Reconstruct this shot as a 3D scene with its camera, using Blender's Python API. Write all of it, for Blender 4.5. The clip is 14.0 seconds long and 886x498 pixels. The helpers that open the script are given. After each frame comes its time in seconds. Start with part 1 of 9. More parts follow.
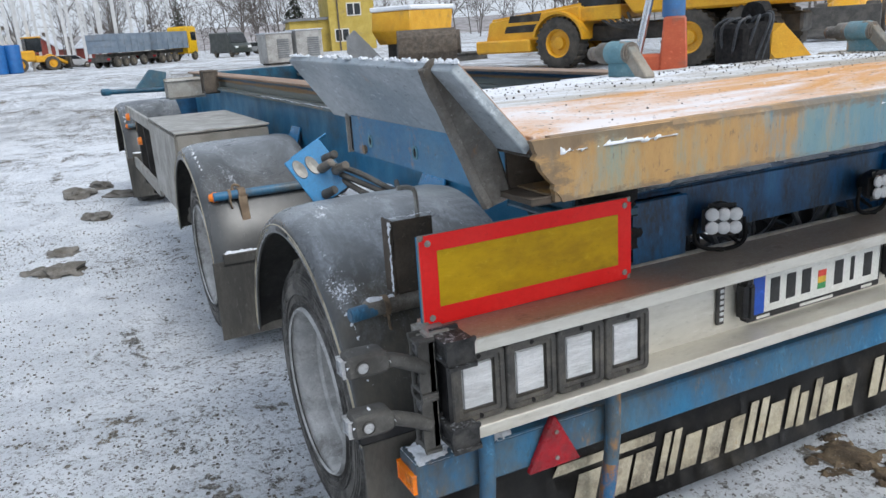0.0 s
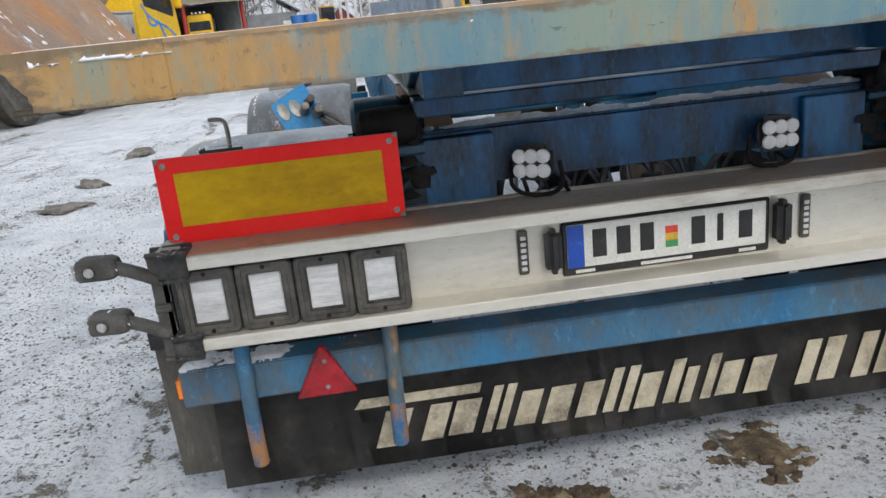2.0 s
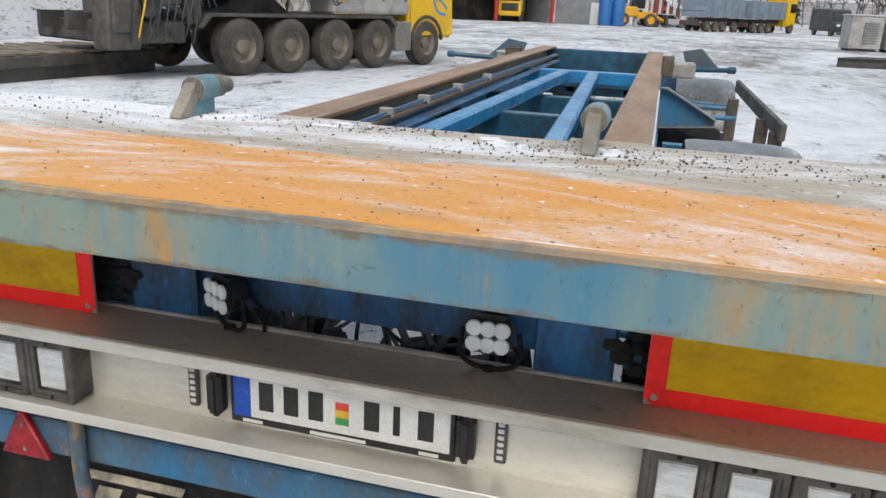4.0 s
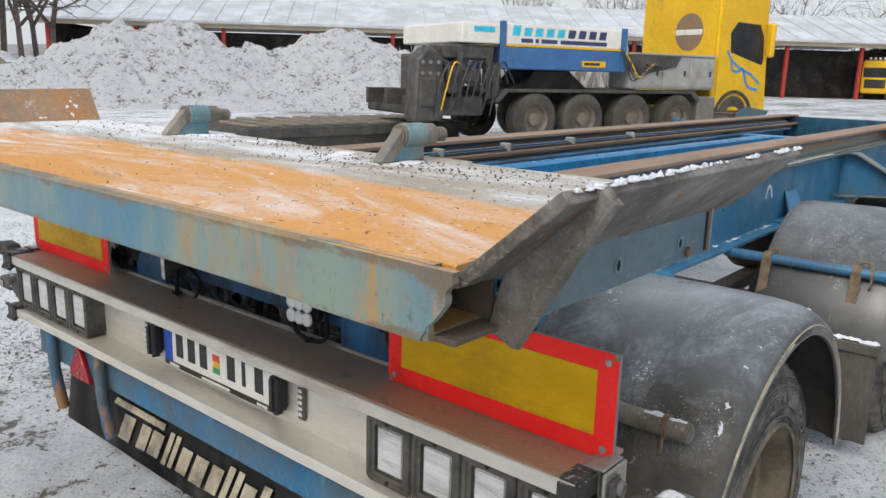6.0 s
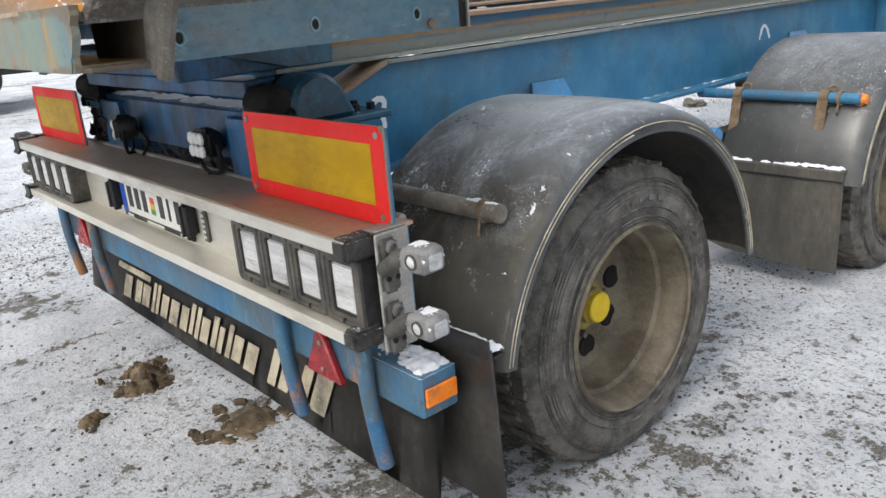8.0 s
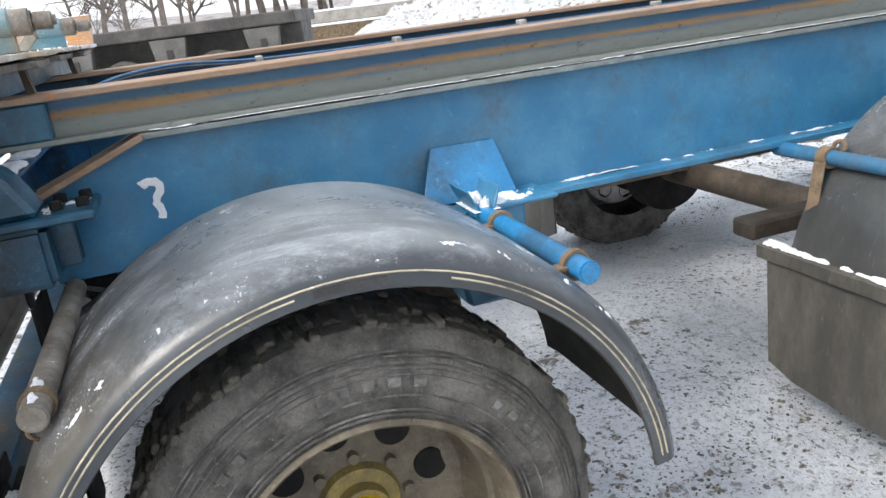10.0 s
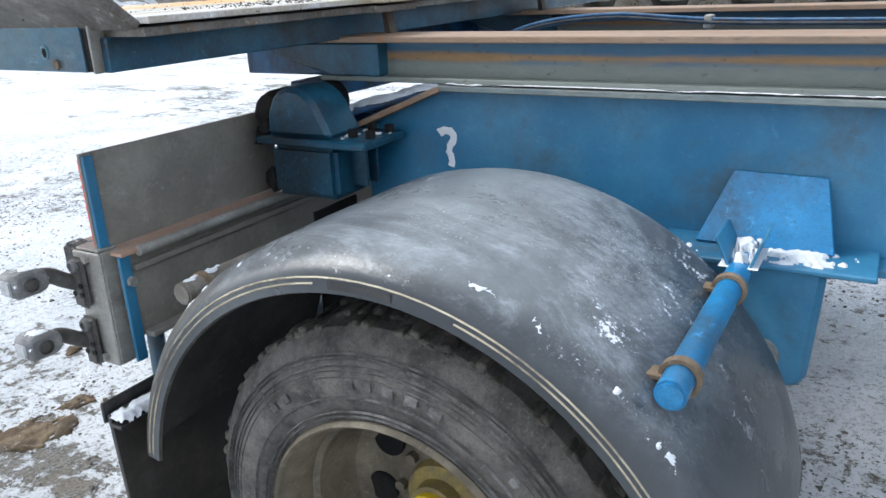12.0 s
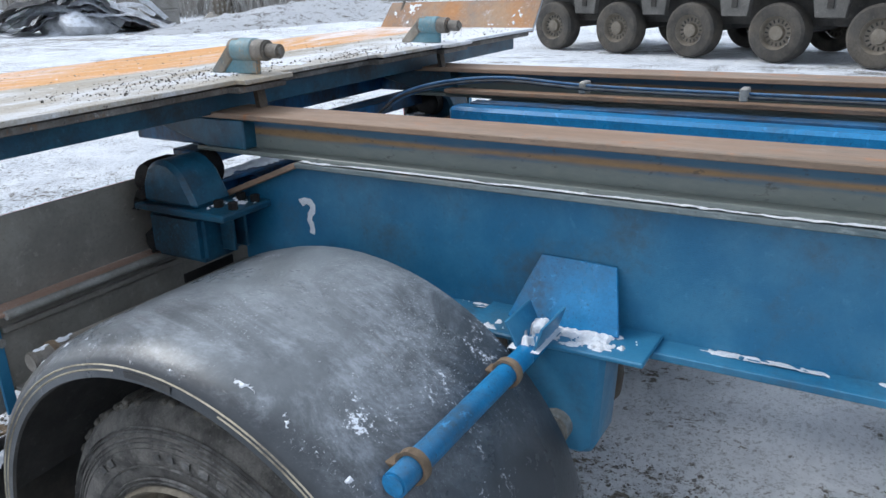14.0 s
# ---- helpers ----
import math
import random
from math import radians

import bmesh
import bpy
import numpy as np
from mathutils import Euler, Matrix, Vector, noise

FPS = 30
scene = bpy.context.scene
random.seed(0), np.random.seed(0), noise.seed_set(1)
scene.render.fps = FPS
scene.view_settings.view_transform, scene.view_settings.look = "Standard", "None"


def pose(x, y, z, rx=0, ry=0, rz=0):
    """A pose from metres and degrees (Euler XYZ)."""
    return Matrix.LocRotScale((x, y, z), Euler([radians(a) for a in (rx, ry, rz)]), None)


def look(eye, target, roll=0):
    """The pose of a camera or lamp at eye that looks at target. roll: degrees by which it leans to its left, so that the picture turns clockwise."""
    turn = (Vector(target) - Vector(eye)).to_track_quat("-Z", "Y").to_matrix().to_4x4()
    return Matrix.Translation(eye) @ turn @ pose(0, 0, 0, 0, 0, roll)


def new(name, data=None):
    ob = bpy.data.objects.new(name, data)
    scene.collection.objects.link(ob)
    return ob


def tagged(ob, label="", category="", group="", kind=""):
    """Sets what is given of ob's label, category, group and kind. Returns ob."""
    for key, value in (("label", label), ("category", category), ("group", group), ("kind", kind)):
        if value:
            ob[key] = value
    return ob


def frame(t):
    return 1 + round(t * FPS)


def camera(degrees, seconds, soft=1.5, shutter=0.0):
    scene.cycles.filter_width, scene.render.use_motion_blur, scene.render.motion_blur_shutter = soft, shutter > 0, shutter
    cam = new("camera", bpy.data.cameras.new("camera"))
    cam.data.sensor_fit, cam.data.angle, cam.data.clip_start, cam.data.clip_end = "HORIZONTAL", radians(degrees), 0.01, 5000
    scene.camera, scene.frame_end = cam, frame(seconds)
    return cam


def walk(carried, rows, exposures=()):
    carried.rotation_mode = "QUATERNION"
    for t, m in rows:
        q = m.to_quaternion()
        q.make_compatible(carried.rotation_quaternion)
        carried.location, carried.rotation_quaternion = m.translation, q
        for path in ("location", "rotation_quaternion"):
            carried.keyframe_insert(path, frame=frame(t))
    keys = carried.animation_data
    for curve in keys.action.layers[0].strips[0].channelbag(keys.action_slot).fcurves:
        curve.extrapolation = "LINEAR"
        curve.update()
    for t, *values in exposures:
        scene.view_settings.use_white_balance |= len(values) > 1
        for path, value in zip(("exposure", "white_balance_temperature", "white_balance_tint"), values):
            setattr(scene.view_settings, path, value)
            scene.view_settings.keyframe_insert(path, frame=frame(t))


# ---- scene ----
cam = camera(59.6, 14.0)
PATH = [
    (0, (-1.851, -1.427, 1.428), (-1.021, 0.309, 0.883), -3.9),
    (0.5, (-1.669, -1.498, 1.314), (-0.981, 0.296, 0.756), -5.9),
    (1, (-1.374, -1.579, 1.261), (-0.849, 0.272, 0.716), -7.3),
    (1.5, (-1.025, -1.781, 1.312), (-0.703, 0.12, 0.781), -7.2),
    (2, (-0.731, -1.817, 1.265), (-0.56, 0.09, 0.687), -5.9),
    (2.5, (-0.383, -1.775, 1.274), (-0.384, 0.118, 0.631), -4.1),
    (3, (-0.007, -1.783, 1.349), (-0.161, 0.095, 0.677), -1.9),
    (3.5, (0.276, -1.6, 1.471), (-0.019, 0.261, 0.799), 0.5),
    (4, (0.604, -1.443, 1.559), (0.116, 0.4, 0.954), 2.5),
    (4.2, (0.736, -1.442, 1.569), (0.181, 0.387, 0.981), 3.4),
    (6.3, (1.929, -1.124, 1.446), (0.614, 0.318, 1.007), 1.0),
    (6.5, (2.001, -1.093, 1.412), (0.66, 0.315, 0.943), 0.5),
    (7, (2.185, -1.032, 1.362), (0.805, 0.307, 0.814), -1.3),
    (7.5, (2.374, -1.004, 1.292), (0.96, 0.277, 0.692), -3.1),
    (8, (2.43, -0.879, 1.249), (0.983, 0.351, 0.621), -4.7),
    (8.5, (2.401, -0.552, 1.214), (0.906, 0.609, 0.568), -5.9),
    (9, (2.373, -0.175, 1.228), (0.808, 0.875, 0.559), -6.6),
    (9.2, (2.41, -0.008, 1.242), (0.796, 0.98, 0.594), -7.0),
    (11.3, (2.368, 1.251, 1.291), (0.522, 0.85, 0.633), -4.1),
    (11.5, (2.306, 1.313, 1.296), (0.499, 0.767, 0.634), -3.4),
    (12, (2.166, 1.426, 1.316), (0.543, 0.465, 0.65), -2.6),
    (12.5, (2.13, 1.592, 1.443), (0.773, 0.28, 0.782), -1.7),
    (13, (2.093, 1.676, 1.519), (0.783, 0.298, 0.9), -1.1),
    (13.5, (2.077, 1.717, 1.521), (0.652, 0.462, 0.892), -1.4),
    (14, (2.057, 1.799, 1.51), (0.437, 0.835, 0.842), -1.8),
]
walk(cam, [(t, look(eye, target, roll)) for t, eye, target, roll in PATH], [
    (0.0, 0.24, 6120, 8), (1.0, 0.22, 6180, 8), (2.0, 0.16, 6420, 9), (3.0, 0.22, 6550, 10), (4.0, 0.2, 6550, 9), (6.5, 0.18, 6660, 9), (7.5, 0.4, 6680, 9), (8.5, 0.65, 6660, 9),
    (9.2, 0.9, 6750, 10), (11.3, 1.12, 6250, 8), (11.5, 1.05, 6250, 8), (12.0, 0.88, 6150, 7), (12.5, 0.62, 6150, 7), (13.0, 0.34, 6150, 7), (13.5, 0.36, 6150, 7), (14.0, 0.38, 5950, 8)])

# ---- light ----
world = bpy.data.worlds.new("world")
scene.world = world
world.use_nodes = True
wt = world.node_tree
wt.nodes.clear()
sky = wt.nodes.new("ShaderNodeTexSky")
sky.sky_type = "NISHITA"
sky.sun_disc = False
sky.sun_elevation = radians(44)
sky.sun_rotation = radians(165)
sky.air_density, sky.dust_density, sky.ozone_density = 1.0, 6.0, 2.5
bg = wt.nodes.new("ShaderNodeBackground")
bg.inputs["Strength"].default_value = 0.14
wout = wt.nodes.new("ShaderNodeOutputWorld")
# a veil of cloud evens the clear sky out
veil = wt.nodes.new("ShaderNodeMix")
veil.data_type = "RGBA"
veil.inputs["Factor"].default_value = 0.66
veil.inputs["B"].default_value = (6.3, 6.6, 7.1, 1)
wt.links.new(sky.outputs[0], veil.inputs["A"])
wt.links.new(veil.outputs["Result"], bg.inputs["Color"])
wt.links.new(bg.outputs[0], wout.inputs[0])
sun = new("sun", bpy.data.lights.new("sun", "SUN"))
sun.data.energy, sun.data.angle, sun.data.color = 1.1, radians(20), (1.0, 0.97, 0.92)
sun.matrix_world = look((0, 0, 30), (-0.14, 0.72, 29.2))
scene.view_settings.exposure = 0.0


# ---- materials ----
class Nodes:
    """A small node-tree builder."""

    def __init__(self, name):
        self.m = bpy.data.materials.new(name)
        self.m.use_nodes = True
        self.t = self.m.node_tree
        self.t.nodes.clear()
        self.out = self.t.nodes.new("ShaderNodeOutputMaterial")
        self.b = self.t.nodes.new("ShaderNodeBsdfPrincipled")
        self.t.links.new(self.b.outputs[0], self.out.inputs[0])
        self.tc = self.t.nodes.new("ShaderNodeTexCoord")

    def put(self, sock, v):
        if isinstance(v, bpy.types.NodeSocket):
            self.t.links.new(v, sock)
        elif isinstance(v, tuple) and len(v) == 3 and sock.type == "RGBA":
            sock.default_value = (*v, 1)
        else:
            sock.default_value = v

    def noise(self, scale, detail=5, rough=0.6, stretch=(1, 1, 1), offset=0.0, distort=0.0):
        mp = self.t.nodes.new("ShaderNodeMapping")
        mp.inputs["Scale"].default_value = stretch
        mp.inputs["Location"].default_value = (offset, offset * 0.7, offset * 1.3)
        self.t.links.new(self.tc.outputs["Object"], mp.inputs[0])
        n = self.t.nodes.new("ShaderNodeTexNoise")
        n.inputs["Scale"].default_value = scale
        n.inputs["Detail"].default_value = detail
        n.inputs["Roughness"].default_value = rough
        n.inputs["Distortion"].default_value = distort
        self.t.links.new(mp.outputs[0], n.inputs["Vector"])
        return n.outputs["Fac"]

    def ramp(self, v, lo, hi, a=0.0, b=1.0):
        r = self.t.nodes.new("ShaderNodeMapRange")
        r.interpolation_type = "SMOOTHSTEP"
        for k, x in zip(("Value", "From Min", "From Max", "To Min", "To Max"), (v, lo, hi, a, b)):
            self.put(r.inputs[k], x)
        return r.outputs[0]

    def math(self, op, a, b=0.0):
        n = self.t.nodes.new("ShaderNodeMath")
        n.operation = op
        self.put(n.inputs[0], a)
        self.put(n.inputs[1], b)
        return n.outputs[0]

    def mix(self, f, a, b):
        n = self.t.nodes.new("ShaderNodeMix")
        n.data_type = "RGBA"
        self.put(n.inputs["Factor"], f)
        self.put(n.inputs["A"], a)
        self.put(n.inputs["B"], b)
        return n.outputs["Result"]

    def up(self):
        g = self.t.nodes.new("ShaderNodeNewGeometry")
        s = self.t.nodes.new("ShaderNodeSeparateXYZ")
        self.t.links.new(g.outputs["Normal"], s.inputs[0])
        return s.outputs["Z"]

    def axis(self, k):
        s = self.t.nodes.new("ShaderNodeSeparateXYZ")
        self.t.links.new(self.tc.outputs["Object"], s.inputs[0])
        return s.outputs[k]

    def bump(self, h, strength, dist):
        n = self.t.nodes.new("ShaderNodeBump")
        n.inputs["Strength"].default_value = strength
        n.inputs["Distance"].default_value = dist
        self.t.links.new(h, n.inputs["Height"])
        self.t.links.new(n.outputs[0], self.b.inputs["Normal"])

    def done(self, colour, rough, metal=0.0, spec=0.5):
        self.put(self.b.inputs["Base Color"], colour)
        self.put(self.b.inputs["Roughness"], rough)
        self.put(self.b.inputs["Metallic"], metal)
        self.b.inputs["Specular IOR Level"].default_value = spec
        return self.m


SNOW = (0.80, 0.83, 0.88)
RUST = (0.26, 0.105, 0.03)
GRIME = (0.13, 0.11, 0.085)


def coated(name, base, alt=None, rough=0.5, metal=0.0, scale=5.0, grime=0.35, grime_col=GRIME, rust=0.0, rust_col=RUST,
           snow=0.0, bump=0.25, streak=(1, 1, 1), offset=0.0, rust_stretch=(1, 1, 0.35), spec=0.5, wear=0.8):
    """Paint, metal or rubber with two scales of wear: faded patches, grime, rust stains, a dusting of snow on top faces."""
    n = Nodes(name)
    alt = alt or tuple(min(1, c * 1.35 + 0.01) for c in base)
    big = n.noise(scale, 6, 0.62, streak, offset)
    fine = n.noise(scale * 14, 4, 0.6, streak, offset + 3)
    col = n.mix(n.ramp(big, 0.35, 0.68), base, alt)
    g = n.math("MULTIPLY", n.ramp(n.noise(scale * 0.8, 7, 0.7, streak, offset + 7), 0.62 - grime * 0.5, 0.85 - grime * 0.35), n.ramp(fine, 0.2, 0.7, 0.55, 1.0))
    col = n.mix(g, col, grime_col)
    # pale scuffs and dark specks
    mottle = n.ramp(n.noise(scale * 16, 8, 0.8, streak, offset + 37), 0.44, 0.60, 0.0, 0.3 * min(wear, 1.0))
    col = n.mix(mottle, col, tuple(c * 0.5 for c in base))
    sc = n.ramp(n.noise(scale * 7, 9, 0.78, streak, offset + 23, 0.4), 0.56, 0.66, 0.0, 0.5 * wear)
    col = n.mix(sc, col, tuple(min(1, c * 1.5 + 0.05) for c in alt))
    sp = n.ramp(n.noise(scale * 26, 5, 0.7, streak, offset + 29), 0.60, 0.68, 0.0, 0.65 * wear)
    col = n.mix(sp, col, tuple(c * 0.45 for c in grime_col))
    r = n.ramp(big, 0.3, 0.7, rough + 0.12, rough - 0.05)
    if rust > 0:
        rn = n.math("ADD", n.math("MULTIPLY", n.noise(scale * 1.7, 8, 0.72, rust_stretch, offset + 11), 0.8), n.math("MULTIPLY", fine, 0.2))
        k = n.ramp(rn, 0.68 - rust * 0.4, 0.78 - rust * 0.34)
        col = n.mix(k, col, n.mix(fine, rust_col, tuple(c * 1.9 for c in rust_col)))
        r = n.math("MAXIMUM", r, n.math("MULTIPLY", k, 0.85))
    if snow > 0:
        sn = n.math("ADD", n.math("MULTIPLY", n.noise(scale * 2.2, 8, 0.7, (1, 1, 1), offset + 17), 0.7), n.math("MULTIPLY", n.noise(140, 3, 0.7, (1, 1, 1), 5), 0.3))
        k = n.math("MULTIPLY", n.ramp(sn, 0.72 - snow * 0.42, 0.82 - snow * 0.36), n.ramp(n.up(), 0.35, 0.8))
        col = n.mix(k, col, SNOW)
        r = n.math("MAXIMUM", r, n.math("MULTIPLY", k, 0.9))
    n.bump(n.math("ADD", n.math("MULTIPLY", fine, 0.6), n.noise(scale * 60, 3, 0.6)), bump, 0.002)
    return n.done(col, r, metal, spec)


M = {}
M["blue"] = coated("blue_paint", (0.022, 0.152, 0.29), (0.055, 0.215, 0.36), 0.36, grime=0.3, grime_col=(0.06, 0.09, 0.11), rust=0.12, snow=0.12, wear=0.35)
M["blue_worn"] = coated("worn_blue_paint", (0.016, 0.14, 0.29), (0.05, 0.2, 0.34), 0.42, scale=4, grime=0.5, grime_col=(0.10, 0.10, 0.085), rust=0.3, rust_col=(0.24, 0.13, 0.05), snow=0.15, streak=(1, 1, 0.5))
M["blue_grease"] = coated("oily_dark_blue_paint", (0.008, 0.065, 0.12), (0.018, 0.115, 0.19), 0.34, scale=7, grime=0.5, grime_col=(0.014, 0.016, 0.018), rust=0.1, snow=0.22, wear=0.7)
M["blue_dirty"] = coated("blue_paint_dirty", (0.016, 0.10, 0.23), (0.035, 0.16, 0.33), 0.45, grime=0.55, grime_col=(0.03, 0.032, 0.035), rust=0.2, snow=0.18)
M["blue_dark"] = coated("greasy_blue_paint", (0.005, 0.095, 0.25), (0.010, 0.13, 0.31), 0.42, scale=8, grime=0.6, grime_col=(0.012, 0.012, 0.013), rust=0.1, snow=0.25, streak=(1, 1, 0.4), wear=0.5)
M["blue_bright"] = coated("blue_paint_bright", (0.014, 0.18, 0.40), (0.03, 0.24, 0.50), 0.3, grime=0.3, grime_col=(0.04, 0.08, 0.12), rust=0.16, snow=0.25, wear=1.1)
M["wing"] = coated("bare_grey_steel", (0.17, 0.162, 0.148), (0.33, 0.32, 0.295), 0.45, metal=0.2, scale=7, grime=0.6, grime_col=(0.065, 0.05, 0.037), rust=0.3, rust_col=(0.16, 0.085, 0.04), snow=0.14, wear=1.2, rust_stretch=(1, 1, 0.6))
M["rail_side"] = coated("grey_blue_worn_paint", (0.025, 0.11, 0.18), (0.075, 0.16, 0.20), 0.45, scale=4, grime=0.48, grime_col=(0.14, 0.135, 0.115), rust=0.27, rust_stretch=(1, 0.5, 1.5), streak=(1, 0.5, 1), wear=1.0)
M["gusset"] = coated("frosty_brown_grey_steel", (0.13, 0.12, 0.105), (0.30, 0.285, 0.255), 0.6, scale=11, grime=0.5, grime_col=(0.085, 0.068, 0.05), rust=0.22, rust_col=(0.17, 0.09, 0.045), snow=0.3, bump=0.8, wear=1.0)
M["rust_top"] = coated("worn_rust_steel", (0.25, 0.16, 0.10), (0.33, 0.23, 0.16), 0.6, scale=6, grime=0.3, rust=0.35, rust_col=(0.24, 0.11, 0.05), snow=0.12, streak=(1, 0.2, 1))
M["flange"] = coated("worn_grey_blue_flange", (0.10, 0.15, 0.17), (0.22, 0.25, 0.24), 0.5, scale=7, grime=0.4, grime_col=(0.16, 0.13, 0.09), rust=0.28, rust_col=(0.24, 0.13, 0.06), snow=0.2, streak=(1, 0.25, 1), rust_stretch=(1, 0.2, 1), wear=1.0)
M["alu"] = coated("dirty_aluminium", (0.64, 0.615, 0.54), (0.75, 0.73, 0.66), 0.38, metal=0.45, scale=3, grime=0.3, grime_col=(0.30, 0.26, 0.19), bump=0.12, streak=(0.4, 1, 1.5), wear=0.35)
M["galv"] = coated("galvanised_steel", (0.33, 0.32, 0.29), (0.44, 0.43, 0.4), 0.5, metal=0.4, scale=8, grime=0.4, grime_col=(0.2, 0.18, 0.15), rust=0.06, snow=0.2)
M["rubber"] = coated("black_rubber", (0.025, 0.025, 0.026), (0.045, 0.045, 0.045), 0.6, scale=5, grime=0.4, grime_col=(0.11, 0.1, 0.09), bump=0.3)
M["fender_in"] = coated("shaded_fender_underside", (0.03, 0.029, 0.027), (0.055, 0.052, 0.047), 0.8, grime=0.4, grime_col=(0.08, 0.073, 0.06))
M["tyre"] = coated("dirty_tyre_rubber", (0.048, 0.045, 0.040), (0.13, 0.122, 0.11), 0.66, scale=16, grime=0.5, grime_col=(0.25, 0.235, 0.21), bump=1.4, wear=2.0)
M["tread"] = coated("muddy_tread_rubber", (0.045, 0.041, 0.035), (0.14, 0.127, 0.105), 0.85, scale=22, grime=0.5, grime_col=(0.22, 0.20, 0.165), bump=1.2, wear=1.8)
M["tyre_mark"] = coated("raised_tyre_marks", (0.07, 0.068, 0.064), (0.24, 0.235, 0.225), 0.8, scale=16, grime=0.5, grime_col=(0.04, 0.038, 0.035))
M["rim"] = coated("dirt_caked_rim", (0.13, 0.108, 0.074), (0.22, 0.19, 0.135), 0.55, scale=8, grime=0.5, grime_col=(0.06, 0.048, 0.034), rust=0.14)
M["hub_yellow"] = coated("yellow_hub_paint", (0.72, 0.50, 0.01), (0.80, 0.58, 0.03), 0.45, scale=14, grime=0.22, grime_col=(0.1, 0.08, 0.04))
M["hub_dirty"] = coated("dirt_over_yellow", (0.20, 0.155, 0.07), (0.42, 0.31, 0.05), 0.6, scale=12, grime=0.5, grime_col=(0.13, 0.1, 0.06))
M["dark"] = coated("black_grease_steel", (0.007, 0.007, 0.008), (0.017, 0.016, 0.015), 0.65, scale=9, grime=0.3, grime_col=(0.03, 0.026, 0.022), bump=0.6, wear=0.4, spec=0.22)
M["brown"] = coated("brown_dirty_steel", (0.075, 0.058, 0.042), (0.13, 0.104, 0.078), 0.7, scale=7, grime=0.4, grime_col=(0.045, 0.04, 0.035), snow=0.1)
M["pipe_foot"] = coated("rust_eaten_blue_paint", (0.03, 0.13, 0.27), (0.05, 0.15, 0.28), 0.6, scale=9, grime=0.2, rust=0.62, rust_col=(0.22, 0.11, 0.045), rust_stretch=(1, 1, 0.4))
M["rust_strap"] = coated("rusty_strap", (0.15, 0.105, 0.065), (0.25, 0.18, 0.115), 0.75, scale=14, grime=0.4, grime_col=(0.06, 0.045, 0.03), rust=0.25, snow=0.2)
M["rod"] = coated("grey_worn_rod", (0.16, 0.145, 0.12), (0.30, 0.275, 0.24), 0.55, scale=12, grime=0.45, grime_col=(0.07, 0.055, 0.04), rust=0.3, snow=0.3, wear=1.0)
M["back_plate"] = coated("mud_grey_backplate", (0.20, 0.188, 0.165), (0.29, 0.273, 0.24), 0.5, scale=5, grime=0.3, grime_col=(0.17, 0.155, 0.13), wear=0.6)
M["lamp_frame"] = coated("black_lamp_surround", (0.038, 0.037, 0.035), (0.085, 0.08, 0.072), 0.5, scale=14, grime=0.4, grime_col=(0.15, 0.135, 0.11), wear=1.2)
M["lens"] = coated("frosted_snowy_lens", (0.58, 0.59, 0.59), (0.80, 0.81, 0.81), 0.3, scale=14, grime=0.3, grime_col=(0.22, 0.22, 0.21), streak=(0.4, 1, 2), bump=0.6)
M["lens_grey"] = coated("frosted_grey_lens", (0.36, 0.37, 0.38), (0.55, 0.56, 0.57), 0.3, scale=30, grime=0.3, grime_col=(0.2, 0.2, 0.2), snow=0.3)
M["lens_clear"] = coated("clear_lens", (0.72, 0.74, 0.75), (0.85, 0.86, 0.87), 0.15, scale=30, grime=0.05, bump=0.4)
M["black"] = coated("black_plastic", (0.012, 0.012, 0.013), (0.022, 0.022, 0.023), 0.45, scale=12, grime=0.25, grime_col=(0.08, 0.075, 0.07))
M["red_refl"] = coated("red_reflective_film", (0.95, 0.020, 0.018), (0.98, 0.035, 0.03), 0.4, scale=4, grime=0.2, grime_col=(0.45, 0.02, 0.02), bump=0.1, wear=0.3, spec=0.2)
M["yellow_refl"] = coated("dusty_yellow_film", (0.58, 0.345, 0.002), (0.76, 0.48, 0.004), 0.4, scale=5, grime=0.35, grime_col=(0.36, 0.21, 0.008), bump=0.1, streak=(0.5, 1, 1), wear=0.3, spec=0.2)
M["red_tri"] = coated("red_reflector", (0.26, 0.006, 0.014), (0.4, 0.012, 0.02), 0.25, scale=20, grime=0.3, grime_col=(0.08, 0.02, 0.02))
M["amber"] = coated("amber_reflector", (0.85, 0.19, 0.008), (0.95, 0.26, 0.012), 0.28, scale=20, grime=0.25)
M["plate_white"] = coated("white_number_plate", (0.72, 0.72, 0.66), (0.80, 0.80, 0.75), 0.4, scale=8, grime=0.15, grime_col=(0.5, 0.48, 0.4))
M["plate_blue"] = coated("blue_plate_band", (0.01, 0.07, 0.42), (0.015, 0.09, 0.5), 0.4, grime=0.1)
M["ink"] = coated("black_ink", (0.015, 0.015, 0.015), rough=0.5, grime=0.05)
M["red_ink"] = coated("red_sticker", (0.6, 0.05, 0.03), rough=0.5, grime=0.1)
M["green_ink"] = coated("green_sticker", (0.05, 0.28, 0.09), rough=0.5, grime=0.1)
M["gold_ink"] = coated("yellow_sticker", (0.65, 0.4, 0.03), rough=0.5, grime=0.1)
M["flap"] = coated("black_mud_flap", (0.010, 0.010, 0.011), (0.028, 0.027, 0.026), 0.4, scale=3, grime=0.45, grime_col=(0.085, 0.075, 0.06))
M["flap_dusty"] = coated("dust_grey_mud_flap", (0.048, 0.046, 0.041), (0.085, 0.08, 0.07), 0.65, scale=4, grime=0.4, grime_col=(0.12, 0.11, 0.092), streak=(1.5, 1, 0.5))
